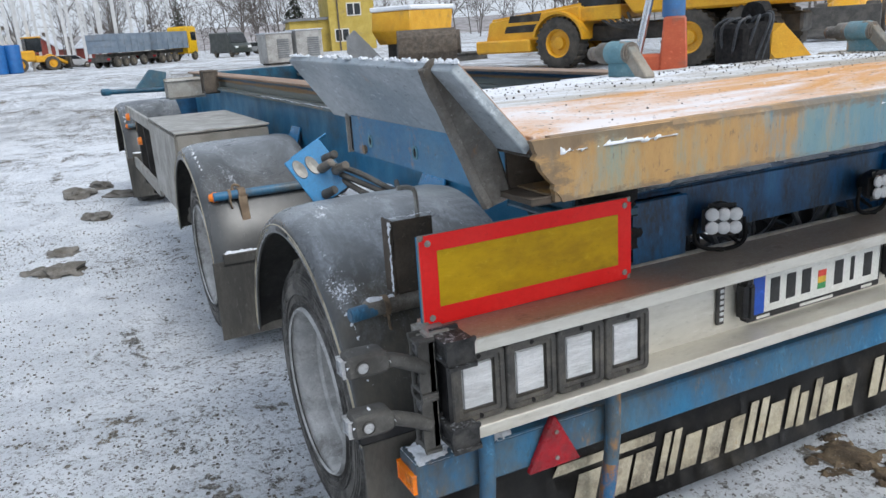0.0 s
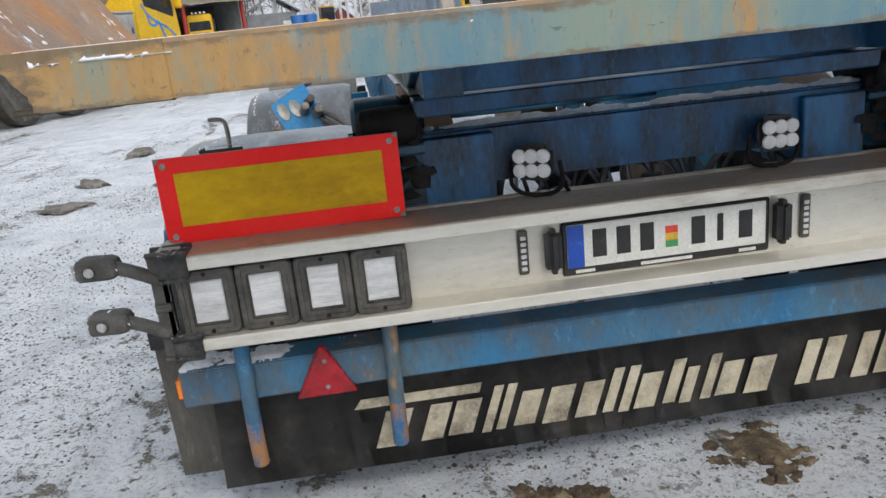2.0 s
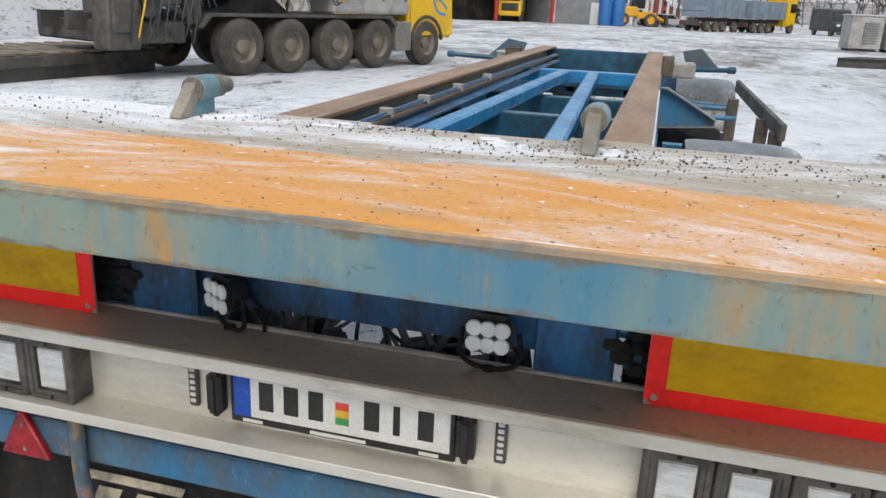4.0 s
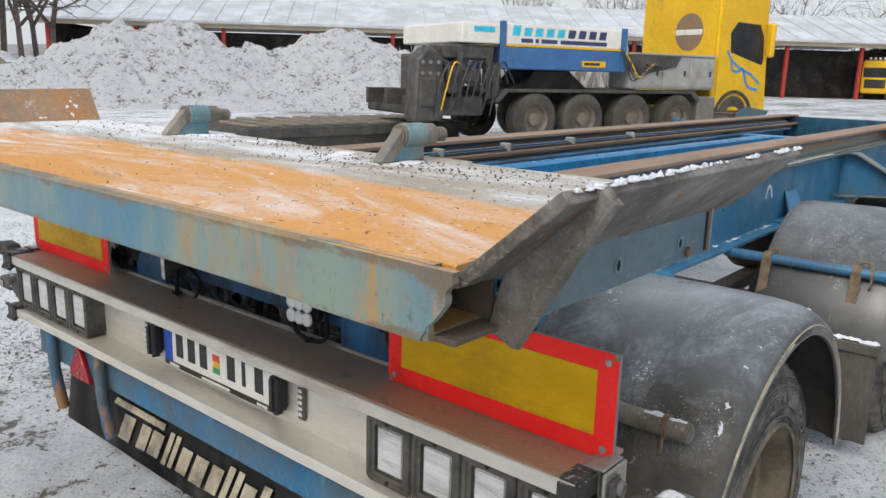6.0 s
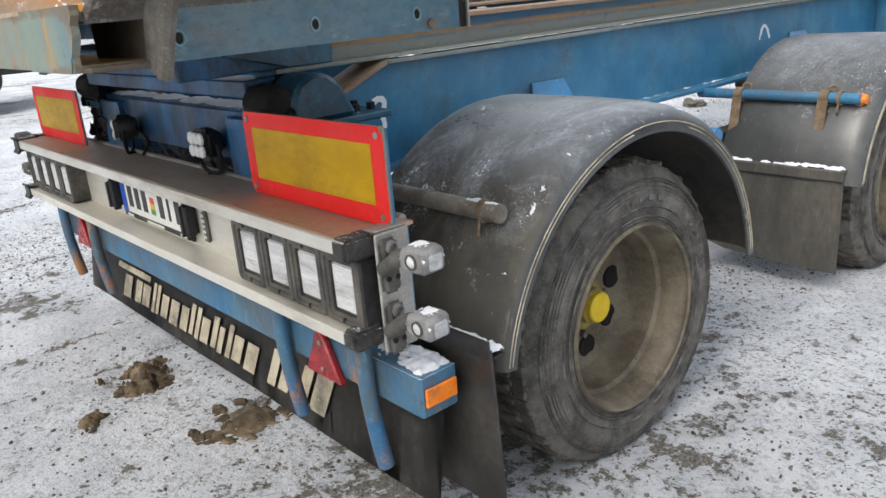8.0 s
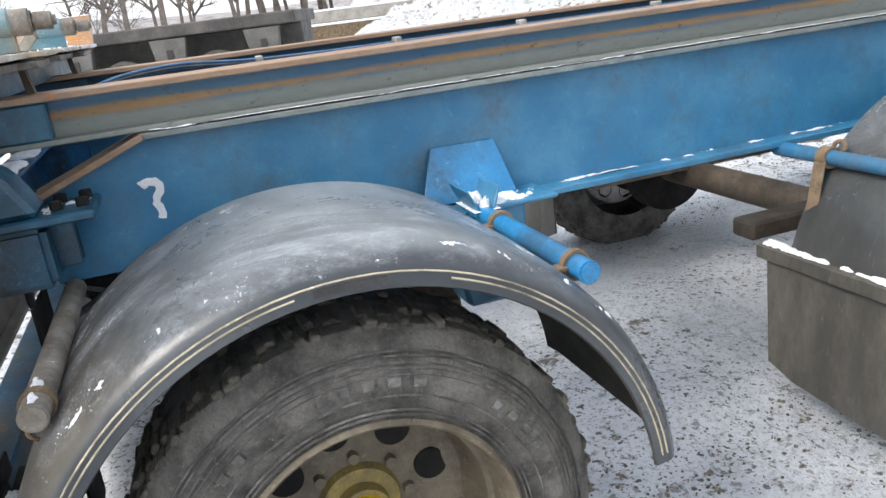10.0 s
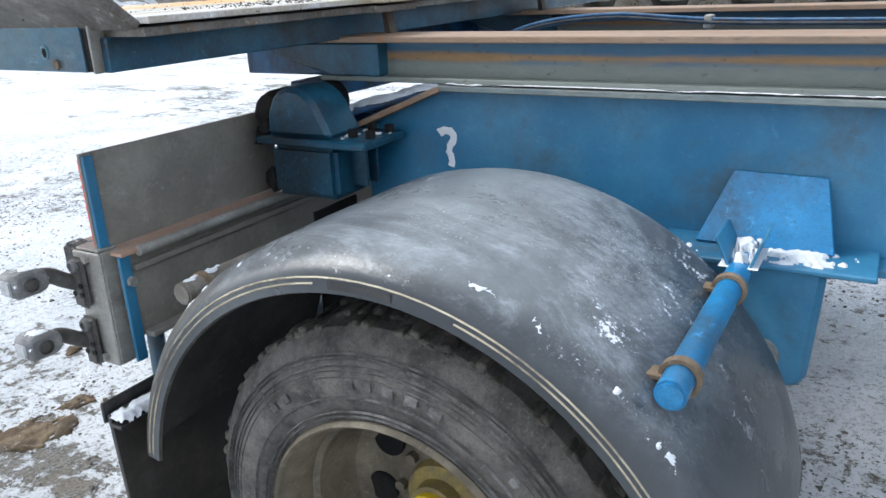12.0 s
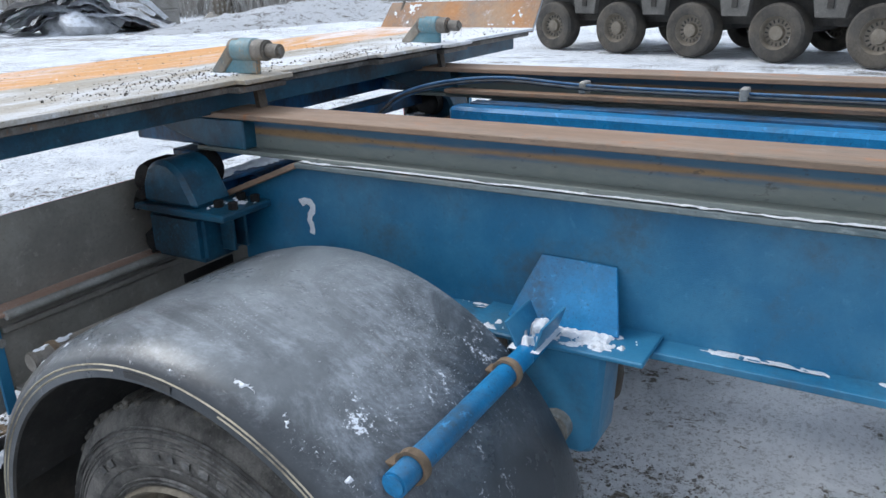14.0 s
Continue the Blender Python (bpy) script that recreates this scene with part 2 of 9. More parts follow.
M["letter"] = coated("worn_cream_print", (0.42, 0.37, 0.26), (0.54, 0.49, 0.37), 0.6, scale=9, grime=0.42, grime_col=(0.09, 0.075, 0.06), rust=0.2, rust_col=(0.3, 0.18, 0.07))
M["snow"] = coated("lying_snow", (0.78, 0.81, 0.86), (0.86, 0.88, 0.91), 0.85, scale=12, grime=0.05, grime_col=(0.5, 0.5, 0.5), bump=0.8)
M["lug"] = coated("faded_teal_lug_paint", (0.10, 0.23, 0.28), (0.18, 0.31, 0.34), 0.5, scale=8, grime=0.35, grime_col=(0.24, 0.22, 0.18), rust=0.3, rust_col=(0.3, 0.17, 0.07), snow=0.25)
M["lug_strut"] = coated("worn_tan_steel", (0.20, 0.165, 0.12), (0.33, 0.30, 0.25), 0.6, scale=12, grime=0.4, grime_col=(0.10, 0.16, 0.18), rust=0.2, snow=0.2)
# worn wing steel, paler and bluer: the snow's reflection is put into the colour
M["wing_pale"] = coated("snow_lit_grey_steel", (0.24, 0.29, 0.33), (0.42, 0.46, 0.49), 0.38, metal=0.2, scale=4, grime=0.35, grime_col=(0.13, 0.14, 0.14), rust=0.16, rust_col=(0.22, 0.12, 0.05), snow=0.12, streak=(1, 0.6, 1.2), wear=1.2)
M["side_blue"] = coated("chipped_blue_side_paint", (0.022, 0.15, 0.31), (0.07, 0.22, 0.36), 0.42, scale=5, grime=0.35, grime_col=(0.12, 0.14, 0.14), rust=0.3, rust_col=(0.24, 0.13, 0.05), streak=(1, 0.6, 1))
M["wing_rusty"] = coated("rust_orange_steel", (0.42, 0.19, 0.06), (0.34, 0.24, 0.15), 0.6, scale=4, grime=0.6, grime_col=(0.19, 0.17, 0.15), rust=0.2, snow=0.38)
M["rim_grey"] = coated("dull_silver_rim", (0.40, 0.405, 0.40), (0.58, 0.58, 0.57), 0.5, metal=0.2, scale=8, grime=0.4, grime_col=(0.13, 0.12, 0.105))
M["lamp_rubber"] = coated("grey_dusty_rubber", (0.065, 0.062, 0.056), (0.12, 0.116, 0.106), 0.65, scale=16, grime=0.4, grime_col=(0.05, 0.047, 0.043), snow=0.25)
M["lamp_frosted"] = coated("frost_dulled_rubber", (0.15, 0.15, 0.15), (0.30, 0.30, 0.30), 0.6, scale=14, grime=0.4, grime_col=(0.09, 0.087, 0.08), snow=0.3)
M["frost_rubber"] = coated("frost_speckled_rubber", (0.022, 0.022, 0.023), (0.07, 0.07, 0.07), 0.55, scale=30, grime=0.4, grime_col=(0.12, 0.115, 0.105), snow=0.5, bump=1.2, wear=1.2)
M["grit"] = coated("grey_grit", (0.05, 0.045, 0.04), (0.14, 0.125, 0.11), 0.8, scale=40, grime=0.3)
M["cable"] = coated("black_cable", (0.02, 0.02, 0.022), (0.05, 0.06, 0.07), 0.5, scale=20, grime=0.2)
M["cable_blue"] = coated("blue_air_hose", (0.05, 0.13, 0.26), (0.1, 0.2, 0.33), 0.5, scale=20, grime=0.3)


def deck_material():
    n = Nodes("rusty_snowy_deck")
    x, y = n.axis("X"), n.axis("Y")
    big = n.noise(1.3, 8, 0.62, (0.4, 1.7, 1), 2.0, 0.9)
    fine = n.noise(38, 6, 0.7)
    orange = n.mix(fine, (0.56, 0.215, 0.022), (0.70, 0.34, 0.055))
    orange = n.mix(n.ramp(n.noise(3, 8, 0.7, (0.5, 1.6, 1), 31, 0.6), 0.5, 0.68, 0, 0.55), orange, (0.58, 0.36, 0.14))
    tan = n.mix(fine, (0.26, 0.21, 0.145), (0.41, 0.36, 0.27))
    tan = n.mix(n.ramp(n.noise(4, 8, 0.72, (0.35, 1.8, 1), 47, 0.8), 0.45, 0.62, 0, 0.6), tan, (0.50, 0.48, 0.44))
    # bare orange on the rear half, scuffed grey-beige towards the front
    zone = n.math("ADD", n.math("MULTIPLY", y, -1.5), n.math("MULTIPLY", big, 0.75))
    col = n.mix(n.ramp(zone, 0.44, 0.52), tan, orange)
    col = n.mix(n.ramp(n.noise(2.2, 8, 0.7, (0.5, 1.4, 1), 13), 0.57, 0.7, 0, 0.5), col, (0.24, 0.21, 0.17))
    # wind-swept snow dust: long feathered swooshes, thicker towards the left end and the front edge
    st = n.noise(1.9, 9, 0.66, (0.5, 1.5, 1), 9.0, 2.4)
    gr = n.noise(130, 4, 0.75)
    more = n.math("ADD", n.ramp(x, -0.1, -1.1, 0.0, 0.07), n.math("MULTIPLY", n.ramp(y, -0.1, 0.25, 0.0, 0.13), n.ramp(x, 0.75, 0.25, 0.2, 1.0)))
    k = n.math("ADD", n.math("ADD", n.math("MULTIPLY", st, 0.78), n.math("MULTIPLY", gr, 0.22)), more)
    k = n.math("MULTIPLY", n.ramp(k, 0.45, 0.68), 0.8)
    col = n.mix(k, col, SNOW)
    dot = n.ramp(n.noise(48, 3, 0.5, (0.8, 1, 1), 77), 0.675, 0.71, 0, 0.65)
    col = n.mix(dot, col, SNOW)
    sp = n.ramp(n.noise(70, 2, 0.5, (1, 1, 1), 4), 0.67, 0.70)
    col = n.mix(n.math("MULTIPLY", sp, 0.8), col, (0.06, 0.05, 0.04))
    n.bump(n.math("ADD", n.math("MULTIPLY", k, 1.2), fine), 0.6, 0.004)
    return n.done(col, n.ramp(k, 0, 1, 0.5, 0.9))


M["deck"] = deck_material()


def rail_web_material():
    """Blue paint, rubbed to ochre rust along the middle and greenish grey with dirt at the foot."""
    n = Nodes("rust_streaked_rail_paint")
    z, y = n.axis("Z"), n.axis("Y")
    fine = n.noise(70, 6, 0.7, (1, 0.3, 1))
    patch = n.noise(5, 8, 0.7, (1, 0.35, 1), 3)
    col = n.mix(n.ramp(patch, 0.38, 0.62), (0.018, 0.10, 0.20), (0.05, 0.13, 0.20))
    foot = n.math("ADD", n.ramp(z, 1.15, 1.10, 0.0, 0.5), n.math("MULTIPLY", n.noise(7, 7, 0.7, (1, 0.25, 1), 11), 0.6))
    col = n.mix(n.ramp(foot, 0.42, 0.66, 0, 0.85), col, n.mix(fine, (0.13, 0.15, 0.13), (0.25, 0.25, 0.20)))
    band = n.math("SUBTRACT", 0.5, n.math("MULTIPLY", n.math("ABSOLUTE", n.math("SUBTRACT", z, 1.137)), 14.0))
    band = n.math("ADD", band, n.math("MULTIPLY", n.noise(6, 8, 0.72, (1, 0.12, 1.5), 21), 0.7))
    col = n.mix(n.ramp(band, 0.62, 0.82, 0, 0.9), col, n.mix(fine, (0.20, 0.11, 0.04), (0.42, 0.25, 0.09)))
    sp = n.ramp(n.noise(60, 5, 0.7, (1, 0.5, 1), 29), 0.6, 0.68, 0, 0.6)
    col = n.mix(sp, col, (0.05, 0.045, 0.04))
    n.bump(fine, 0.3, 0.002)
    return n.done(col, n.ramp(band, 0.5, 0.8, 0.4, 0.65))


M["rail_web"] = rail_web_material()


def bumper_top_material():
    """Grimy aluminium bumper top: reddish towards both ends, darker grey in the middle."""
    n = Nodes("grimy_bumper_top")
    x = n.math("ABSOLUTE", n.axis("X"))
    fine = n.noise(90, 6, 0.75)
    big = n.noise(5, 8, 0.7, (0.5, 1, 1), 4)
    red = n.mix(fine, (0.34, 0.19, 0.13), (0.56, 0.40, 0.31))
    grey = n.mix(fine, (0.18, 0.16, 0.137), (0.38, 0.345, 0.30))
    k = n.ramp(n.math("ADD", x, n.math("MULTIPLY", big, 0.5)), 0.72, 0.98)
    col = n.mix(k, grey, red)
    col = n.mix(n.ramp(n.noise(16, 8, 0.75, (0.6, 1, 1), 9), 0.55, 0.7, 0, 0.6), col, (0.10, 0.085, 0.07))
    col = n.mix(n.ramp(n.noise(150, 4, 0.7, (1, 1, 1), 2), 0.62, 0.68, 0, 0.7), col, (0.55, 0.56, 0.57))
    n.bump(fine, 0.5, 0.003)
    return n.done(col, n.ramp(big, 0.3, 0.7, 0.35, 0.6), 0.2)


M["alu_top"] = bumper_top_material()


def channel_material():
    n = Nodes("faded_teal_paint_with_ochre_runs")
    x = n.axis("X")
    hue = n.noise(3.2, 5, 0.6, (1, 1, 0.25), 1.5)
    fine = n.noise(60, 5, 0.7, (1, 1, 0.5), 3)
    col = n.mix(n.ramp(hue, 0.38, 0.62), (0.065, 0.185, 0.27), (0.20, 0.26, 0.215))
    # ochre runs down from the top lip
    run = n.math("ADD", n.math("MULTIPLY", n.noise(6, 8, 0.72, (1.3, 1, 0.16), 5), 0.72), n.math("MULTIPLY", n.noise(16, 6, 0.7, (1, 1, 0.6), 8), 0.28))
    end = n.math("ADD", n.ramp(x, 1.0, 1.24, 0.0, 0.05), n.ramp(x, -0.55, -1.2, 0.0, 0.13))
    k = n.ramp(n.math("ADD", run, end), 0.49, 0.64)
    col = n.mix(n.math("MULTIPLY", k, 0.9), col, n.mix(fine, (0.30, 0.155, 0.04), (0.48, 0.28, 0.085)))
    pale = n.ramp(n.noise(9, 9, 0.78, (1, 1, 0.5), 15), 0.52, 0.68, 0, 0.6)
    col = n.mix(pale, col, n.mix(fine, (0.14, 0.17, 0.16), (0.36, 0.35, 0.28)))
    sk = n.ramp(n.noise(90, 5, 0.75, (1, 1, 0.4), 41), 0.58, 0.68, 0, 0.55)
    col = n.mix(sk, col, (0.07, 0.065, 0.055))
    # scraped dark chips
    ch = n.ramp(n.noise(22, 5, 0.65, (0.5, 1, 1.6), 21), 0.675, 0.71)
    col = n.mix(n.math("MULTIPLY", ch, 0.5), col, (0.06, 0.055, 0.05))
    top = n.math("ADD", n.ramp(n.axis("Z"), 1.240, 1.272, 0, 0.30), n.math("ADD", n.ramp(n.axis("Z"), 1.196, 1.180, 0, 0.22), n.math("MULTIPLY", n.ramp(n.math("ABSOLUTE", x), 1.12, 1.25), 0.2)))
    col = n.mix(n.ramp(n.math("ADD", n.noise(20, 8, 0.78, (0.6, 1, 1.4), 31), top), 0.62, 0.80, 0, 0.85), col, n.mix(fine, (0.09, 0.065, 0.04), (0.22, 0.16, 0.10)))
    col = n.mix(n.math("MULTIPLY", n.ramp(n.up(), 0.6, 0.9, 0, 0.8), n.ramp(n.math("ADD", n.noise(11, 7, 0.7, (0.5, 1, 1), 83), n.ramp(x, 0.2, 0.8, 0.0, 0.1)), 0.44, 0.58)), col, n.mix(fine, (0.46, 0.22, 0.05), (0.60, 0.37, 0.13)))
    n.bump(n.math("ADD", n.math("MULTIPLY", ch, -1.0), fine), 0.35, 0.003)
    return n.done(col, n.ramp(k, 0, 1, 0.36, 0.6))


M["beam_face"] = channel_material()
M["beam_end"] = M["beam_face"]


def fender_material():
    n = Nodes("scuffed_black_plastic")
    big = n.noise(2.6, 7, 0.65, (1, 1, 1), 2.0, 0.4)
    fine = n.noise(70, 5, 0.7)
    col = n.mix(n.ramp(big, 0.35, 0.66), (0.030, 0.035, 0.041), (0.080, 0.088, 0.095))
    g = n.t.nodes.new("ShaderNodeNewGeometry")
    s = n.t.nodes.new("ShaderNodeSeparateXYZ")
    n.t.links.new(g.outputs["Normal"], s.inputs[0])
    # road mud thrown on the rear-facing side
    mud = n.math("ADD", n.math("MULTIPLY", s.outputs["Y"], -0.9), n.math("MULTIPLY", n.noise(4, 8, 0.7, (1, 1, 1), 6), 0.55))
    mk = n.math("MULTIPLY", n.ramp(mud, 0.45, 0.95), n.ramp(n.axis("Y"), 1.2, 2.0, 1.0, 0.35))
    col = n.mix(n.math("MULTIPLY", mk, 0.88), col, n.mix(n.ramp(n.noise(3, 6, 0.65, (3, 3, 0.5), 44), 0.35, 0.65), n.mix(fine, (0.036, 0.033, 0.027), (0.062, 0.056, 0.045)), n.mix(fine, (0.072, 0.063, 0.047), (0.12, 0.104, 0.076))))
    # rubbed-in snow film and small crusts on the upper side
    film = n.math("MULTIPLY", n.ramp(n.noise(4.5, 9, 0.75, (1, 0.6, 1), 12, 0.8), 0.43, 0.62), n.ramp(s.outputs["Z"], 0.45, 0.9))
    clean = n.ramp(n.axis("Y"), 1.4, 2.2, 1.0, 0.4)
    film = n.math("MULTIPLY", n.math("MULTIPLY", film, clean), n.ramp(n.noise(60, 6, 0.8, (1, 0.4, 1)), 0.22, 0.72))
    col = n.mix(n.math("MULTIPLY", film, 0.58), col, (0.55, 0.60, 0.66))
    cr = n.math("ADD", n.math("MULTIPLY", n.noise(8, 8, 0.72, (1, 0.6, 1), 23), 0.7), n.math("MULTIPLY", n.noise(150, 3, 0.7), 0.3))
    crust = n.math("MULTIPLY", n.ramp(cr, 0.585, 0.625), n.math("MULTIPLY", clean, n.ramp(s.outputs["Z"], 0.35, 0.8)))
    col = n.mix(crust, col, SNOW)
    fl = n.math("MULTIPLY", n.ramp(n.noise(190, 4, 0.7, (1, 1, 1), 61), 0.60, 0.65), n.math("MULTIPLY", n.ramp(n.noise(5, 5, 0.6, (1, 1, 1), 64), 0.42, 0.6), n.ramp(s.outputs["Z"], 0.5, 0.85)))
    col = n.mix(n.math("MULTIPLY", fl, 0.7), col, SNOW)
    # dust on the crown, its paleness raised to stand for the sky's glossy reflection
    dust = n.math("MULTIPLY", n.ramp(s.outputs["Z"], 0.7, 1.0), n.ramp(n.noise(3.2, 8, 0.7, (1, 1, 1), 37), 0.35, 0.65, 0.2, 0.62))
    dust = n.math("MULTIPLY", dust, clean)
    col = n.mix(n.math("MULTIPLY", dust, n.ramp(crust, 0, 1, 1, 0)), col, (0.27, 0.295, 0.31))
    scr = n.ramp(n.noise(20, 6, 0.7, (3, 0.3, 0.3), 17), 0.63, 0.68, 0, 0.45)
    col = n.mix(scr, col, (0.22, 0.22, 0.21))
    n.bump(n.math("ADD", n.math("MULTIPLY", crust, 1.5), fine), 0.3, 0.003)
    return n.done(col, n.math("MAXIMUM", n.ramp(big, 0.3, 0.7, 0.36, 0.24), n.math("MULTIPLY", n.math("MAXIMUM", crust, mk), 0.85)), 0.0, 0.6)


M["fender"] = fender_material()


def ground_material():
    n = Nodes("snowy_gravel_yard")
    big = n.noise(0.33, 8, 0.62, (1, 0.55, 1), 1.0, 0.5)
    mid = n.noise(2.6, 8, 0.7, (1, 1, 1), 4.0, 0.3)
    peb = n.noise(30, 7, 0.8, (1, 1, 1), 2.0)
    fine = n.noise(110, 5, 0.75, (1, 1, 1), 6.0)
    grit = n.mix(n.ramp(fine, 0.35, 0.65), (0.09, 0.084, 0.076), (0.34, 0.32, 0.285))
    grit = n.mix(n.ramp(n.noise(0.8, 6, 0.6, (1, 1, 1), 8), 0.55, 0.7, 0, 0.7), grit, n.mix(fine, (0.15, 0.11, 0.06), (0.34, 0.28, 0.19)))
    clod = n.noise(13, 8, 0.78, (1, 1, 1), 19.0, 0.3)
    cover = n.math("ADD", n.math("MULTIPLY", big, 0.36), n.math("ADD", n.math("MULTIPLY", mid, 0.24), n.math("ADD", n.math("MULTIPLY", clod, 0.48), n.math("MULTIPLY", peb, 0.20))))
    # faint wheel tracks swept through the snow
    track = n.ramp(n.noise(0.9, 7, 0.66, (1.5, 0.26, 1), 14, 1.6), 0.53, 0.64, 0.0, 0.06)
    cover = n.math("SUBTRACT", cover, track)
    # the driven part of the yard towards the gate is wet and worn grey
    lane = n.math("MULTIPLY", n.ramp(n.axis("Y"), 9.0, 20.0), n.ramp(n.noise(0.22, 7, 0.66, (1.0, 0.45, 1), 33, 0.8), 0.36, 0.62, 0.35, 1.0))
    cover = n.math("SUBTRACT", cover, n.math("MULTIPLY", lane, 0.03))
    k = n.ramp(cover, 0.563, 0.581)
    snow = n.mix(n.ramp(mid, 0.35, 0.65), (0.68, 0.715, 0.76), (0.85, 0.88, 0.915))
    snow = n.mix(n.ramp(n.noise(55, 5, 0.8, (1, 1, 1), 51), 0.545, 0.585, 0, 0.55), snow, (0.36, 0.37, 0.385))
    worn = n.ramp(n.noise(0.8, 6, 0.62, (1, 0.7, 1), 103, 0.4), 0.42, 0.60, 0.12, 1.0)
    snow = n.mix(n.math("MULTIPLY", worn, n.ramp(n.noise(21, 6, 0.75, (1, 1, 1), 57), 0.575, 0.60, 0, 0.8)), snow, (0.22, 0.215, 0.21))
    chip = n.math("ADD", n.ramp(n.noise(38, 3, 0.5, (1, 1, 1), 91), 0.63, 0.645), n.ramp(n.noise(75, 2, 0.5, (1, 1, 1), 97), 0.645, 0.66))
    snow = n.mix(n.math("MULTIPLY", n.math("MINIMUM", chip, 1.0), worn), snow, n.mix(fine, (0.05, 0.047, 0.043), (0.22, 0.21, 0.195)))
    snow = n.mix(n.math("MULTIPLY", lane, 0.9), snow, n.mix(n.ramp(n.noise(1.1, 7, 0.7, (1.6, 0.35, 1), 71, 1.0), 0.4, 0.62), (0.26, 0.27, 0.285), (0.58, 0.60, 0.625)))
    col = n.mix(k, grit, snow)
    n.bump(n.math("ADD", n.math("MULTIPLY", peb, 1.0), n.math("ADD", n.math("MULTIPLY", fine, 0.5), n.math("MULTIPLY", k, 0.5))), 1.0, 0.02)
    return n.done(col, 0.88)


M["ground"] = ground_material()


# ---- building helpers ----
def bm_new():
    return bmesh.new()


def merge(bm, tmp):
    me = bpy.data.meshes.new("tmp")
    tmp.to_mesh(me)
    bm.from_mesh(me)
    bpy.data.meshes.remove(me)
    tmp.free()
    return bm


def box(bm, x0, x1, y0, y1, z0, z1, bevel=0.0, m=None, seg=1):
    """A box between two corners, with bevelled edges; m turns or moves it."""
    t = bmesh.new()
    bmesh.ops.create_cube(t, size=1)
    for v in t.verts:
        v.co = Vector(((x0 + x1) / 2 + v.co.x * (x1 - x0), (y0 + y1) / 2 + v.co.y * (y1 - y0), (z0 + z1) / 2 + v.co.z * (z1 - z0)))
    if bevel > 0:
        bmesh.ops.bevel(t, geom=t.edges[:], offset=bevel, segments=seg, affect="EDGES", clamp_overlap=True)
    if m is not None:
        t.transform(m)
    return merge(bm, t)


def prism(bm, pts, axis, a, b, bevel=0.0, m=None):
    """A polygon extruded along an axis from a to b. pts are (y, z) for x, (x, z) for y, (x, y) for z."""
    t = bmesh.new()

    def at(p, k):
        return {"x": (k, p[0], p[1]), "y": (p[0], k, p[1]), "z": (p[0], p[1], k)}[axis]
    lo = [t.verts.new(at(p, a)) for p in pts]
    hi = [t.verts.new(at(p, b)) for p in pts]
    t.faces.new(lo)
    t.faces.new(hi)
    for i in range(len(pts)):
        j = (i + 1) % len(pts)
        t.faces.new((lo[i], lo[j], hi[j], hi[i]))
    bmesh.ops.recalc_face_normals(t, faces=t.faces[:])
    if bevel > 0:
        bmesh.ops.bevel(t, geom=t.edges[:], offset=bevel, segments=1, affect="EDGES", clamp_overlap=True)
    if m is not None:
        t.transform(m)
    return merge(bm, t)


def rod(bm, p, q, r, r2=None, n=16, bevel=0.0):
    """A round bar from p to q."""
    p, q = Vector(p), Vector(q)
    t = bmesh.new()
    bmesh.ops.create_cone(t, cap_ends=True, segments=n, radius1=r, radius2=r if r2 is None else r2, depth=(q - p).length)
    if bevel > 0:
        rim = [e for e in t.edges if abs(e.verts[0].co.z - e.verts[1].co.z) < 1e-6]
        bmesh.ops.bevel(t, geom=rim, offset=bevel, segments=2, affect="EDGES", clamp_overlap=True)
    t.transform(Matrix.Translation((p + q) / 2) @ (q - p).to_track_quat("Z", "Y").to_matrix().to_4x4())
    return merge(bm, t)


def smooth_path(pts, steps=6):
    pts = [Vector(p) for p in pts]
    out = []
    for i in range(len(pts) - 1):
        a, b, c, d = pts[max(i - 1, 0)], pts[i], pts[i + 1], pts[min(i + 2, len(pts) - 1)]
        for k in range(steps):
            t = k / steps
            out.append(0.5 * ((2 * b) + (c - a) * t + (2 * a - 5 * b + 4 * c - d) * t * t + (3 * b - a - 3 * c + d) * t ** 3))
    return out + [pts[-1]]


def tube(bm, pts, r, n=8, steps=6):
    """A bent round tube along points."""
    path = smooth_path(pts, steps) if steps > 1 else [Vector(p) for p in pts]
    rings = []
    nrm = None
    for i, p in enumerate(path):
        d = (path[min(i + 1, len(path) - 1)] - path[max(i - 1, 0)]).normalized()
        if nrm is None:
            nrm = d.orthogonal().normalized()
        nrm = (nrm - nrm.dot(d) * d).normalized()
        s = d.cross(nrm)
        rings.append([bm.verts.new(p + r * (math.cos(2 * math.pi * k / n) * nrm + math.sin(2 * math.pi * k / n) * s)) for k in range(n)])
    for a, b in zip(rings, rings[1:]):
        for k in range(n):
            bm.faces.new((a[k], a[(k + 1) % n], b[(k + 1) % n], b[k]))
    bm.faces.new(rings[0][::-1])
    bm.faces.new(rings[-1])
    return bm


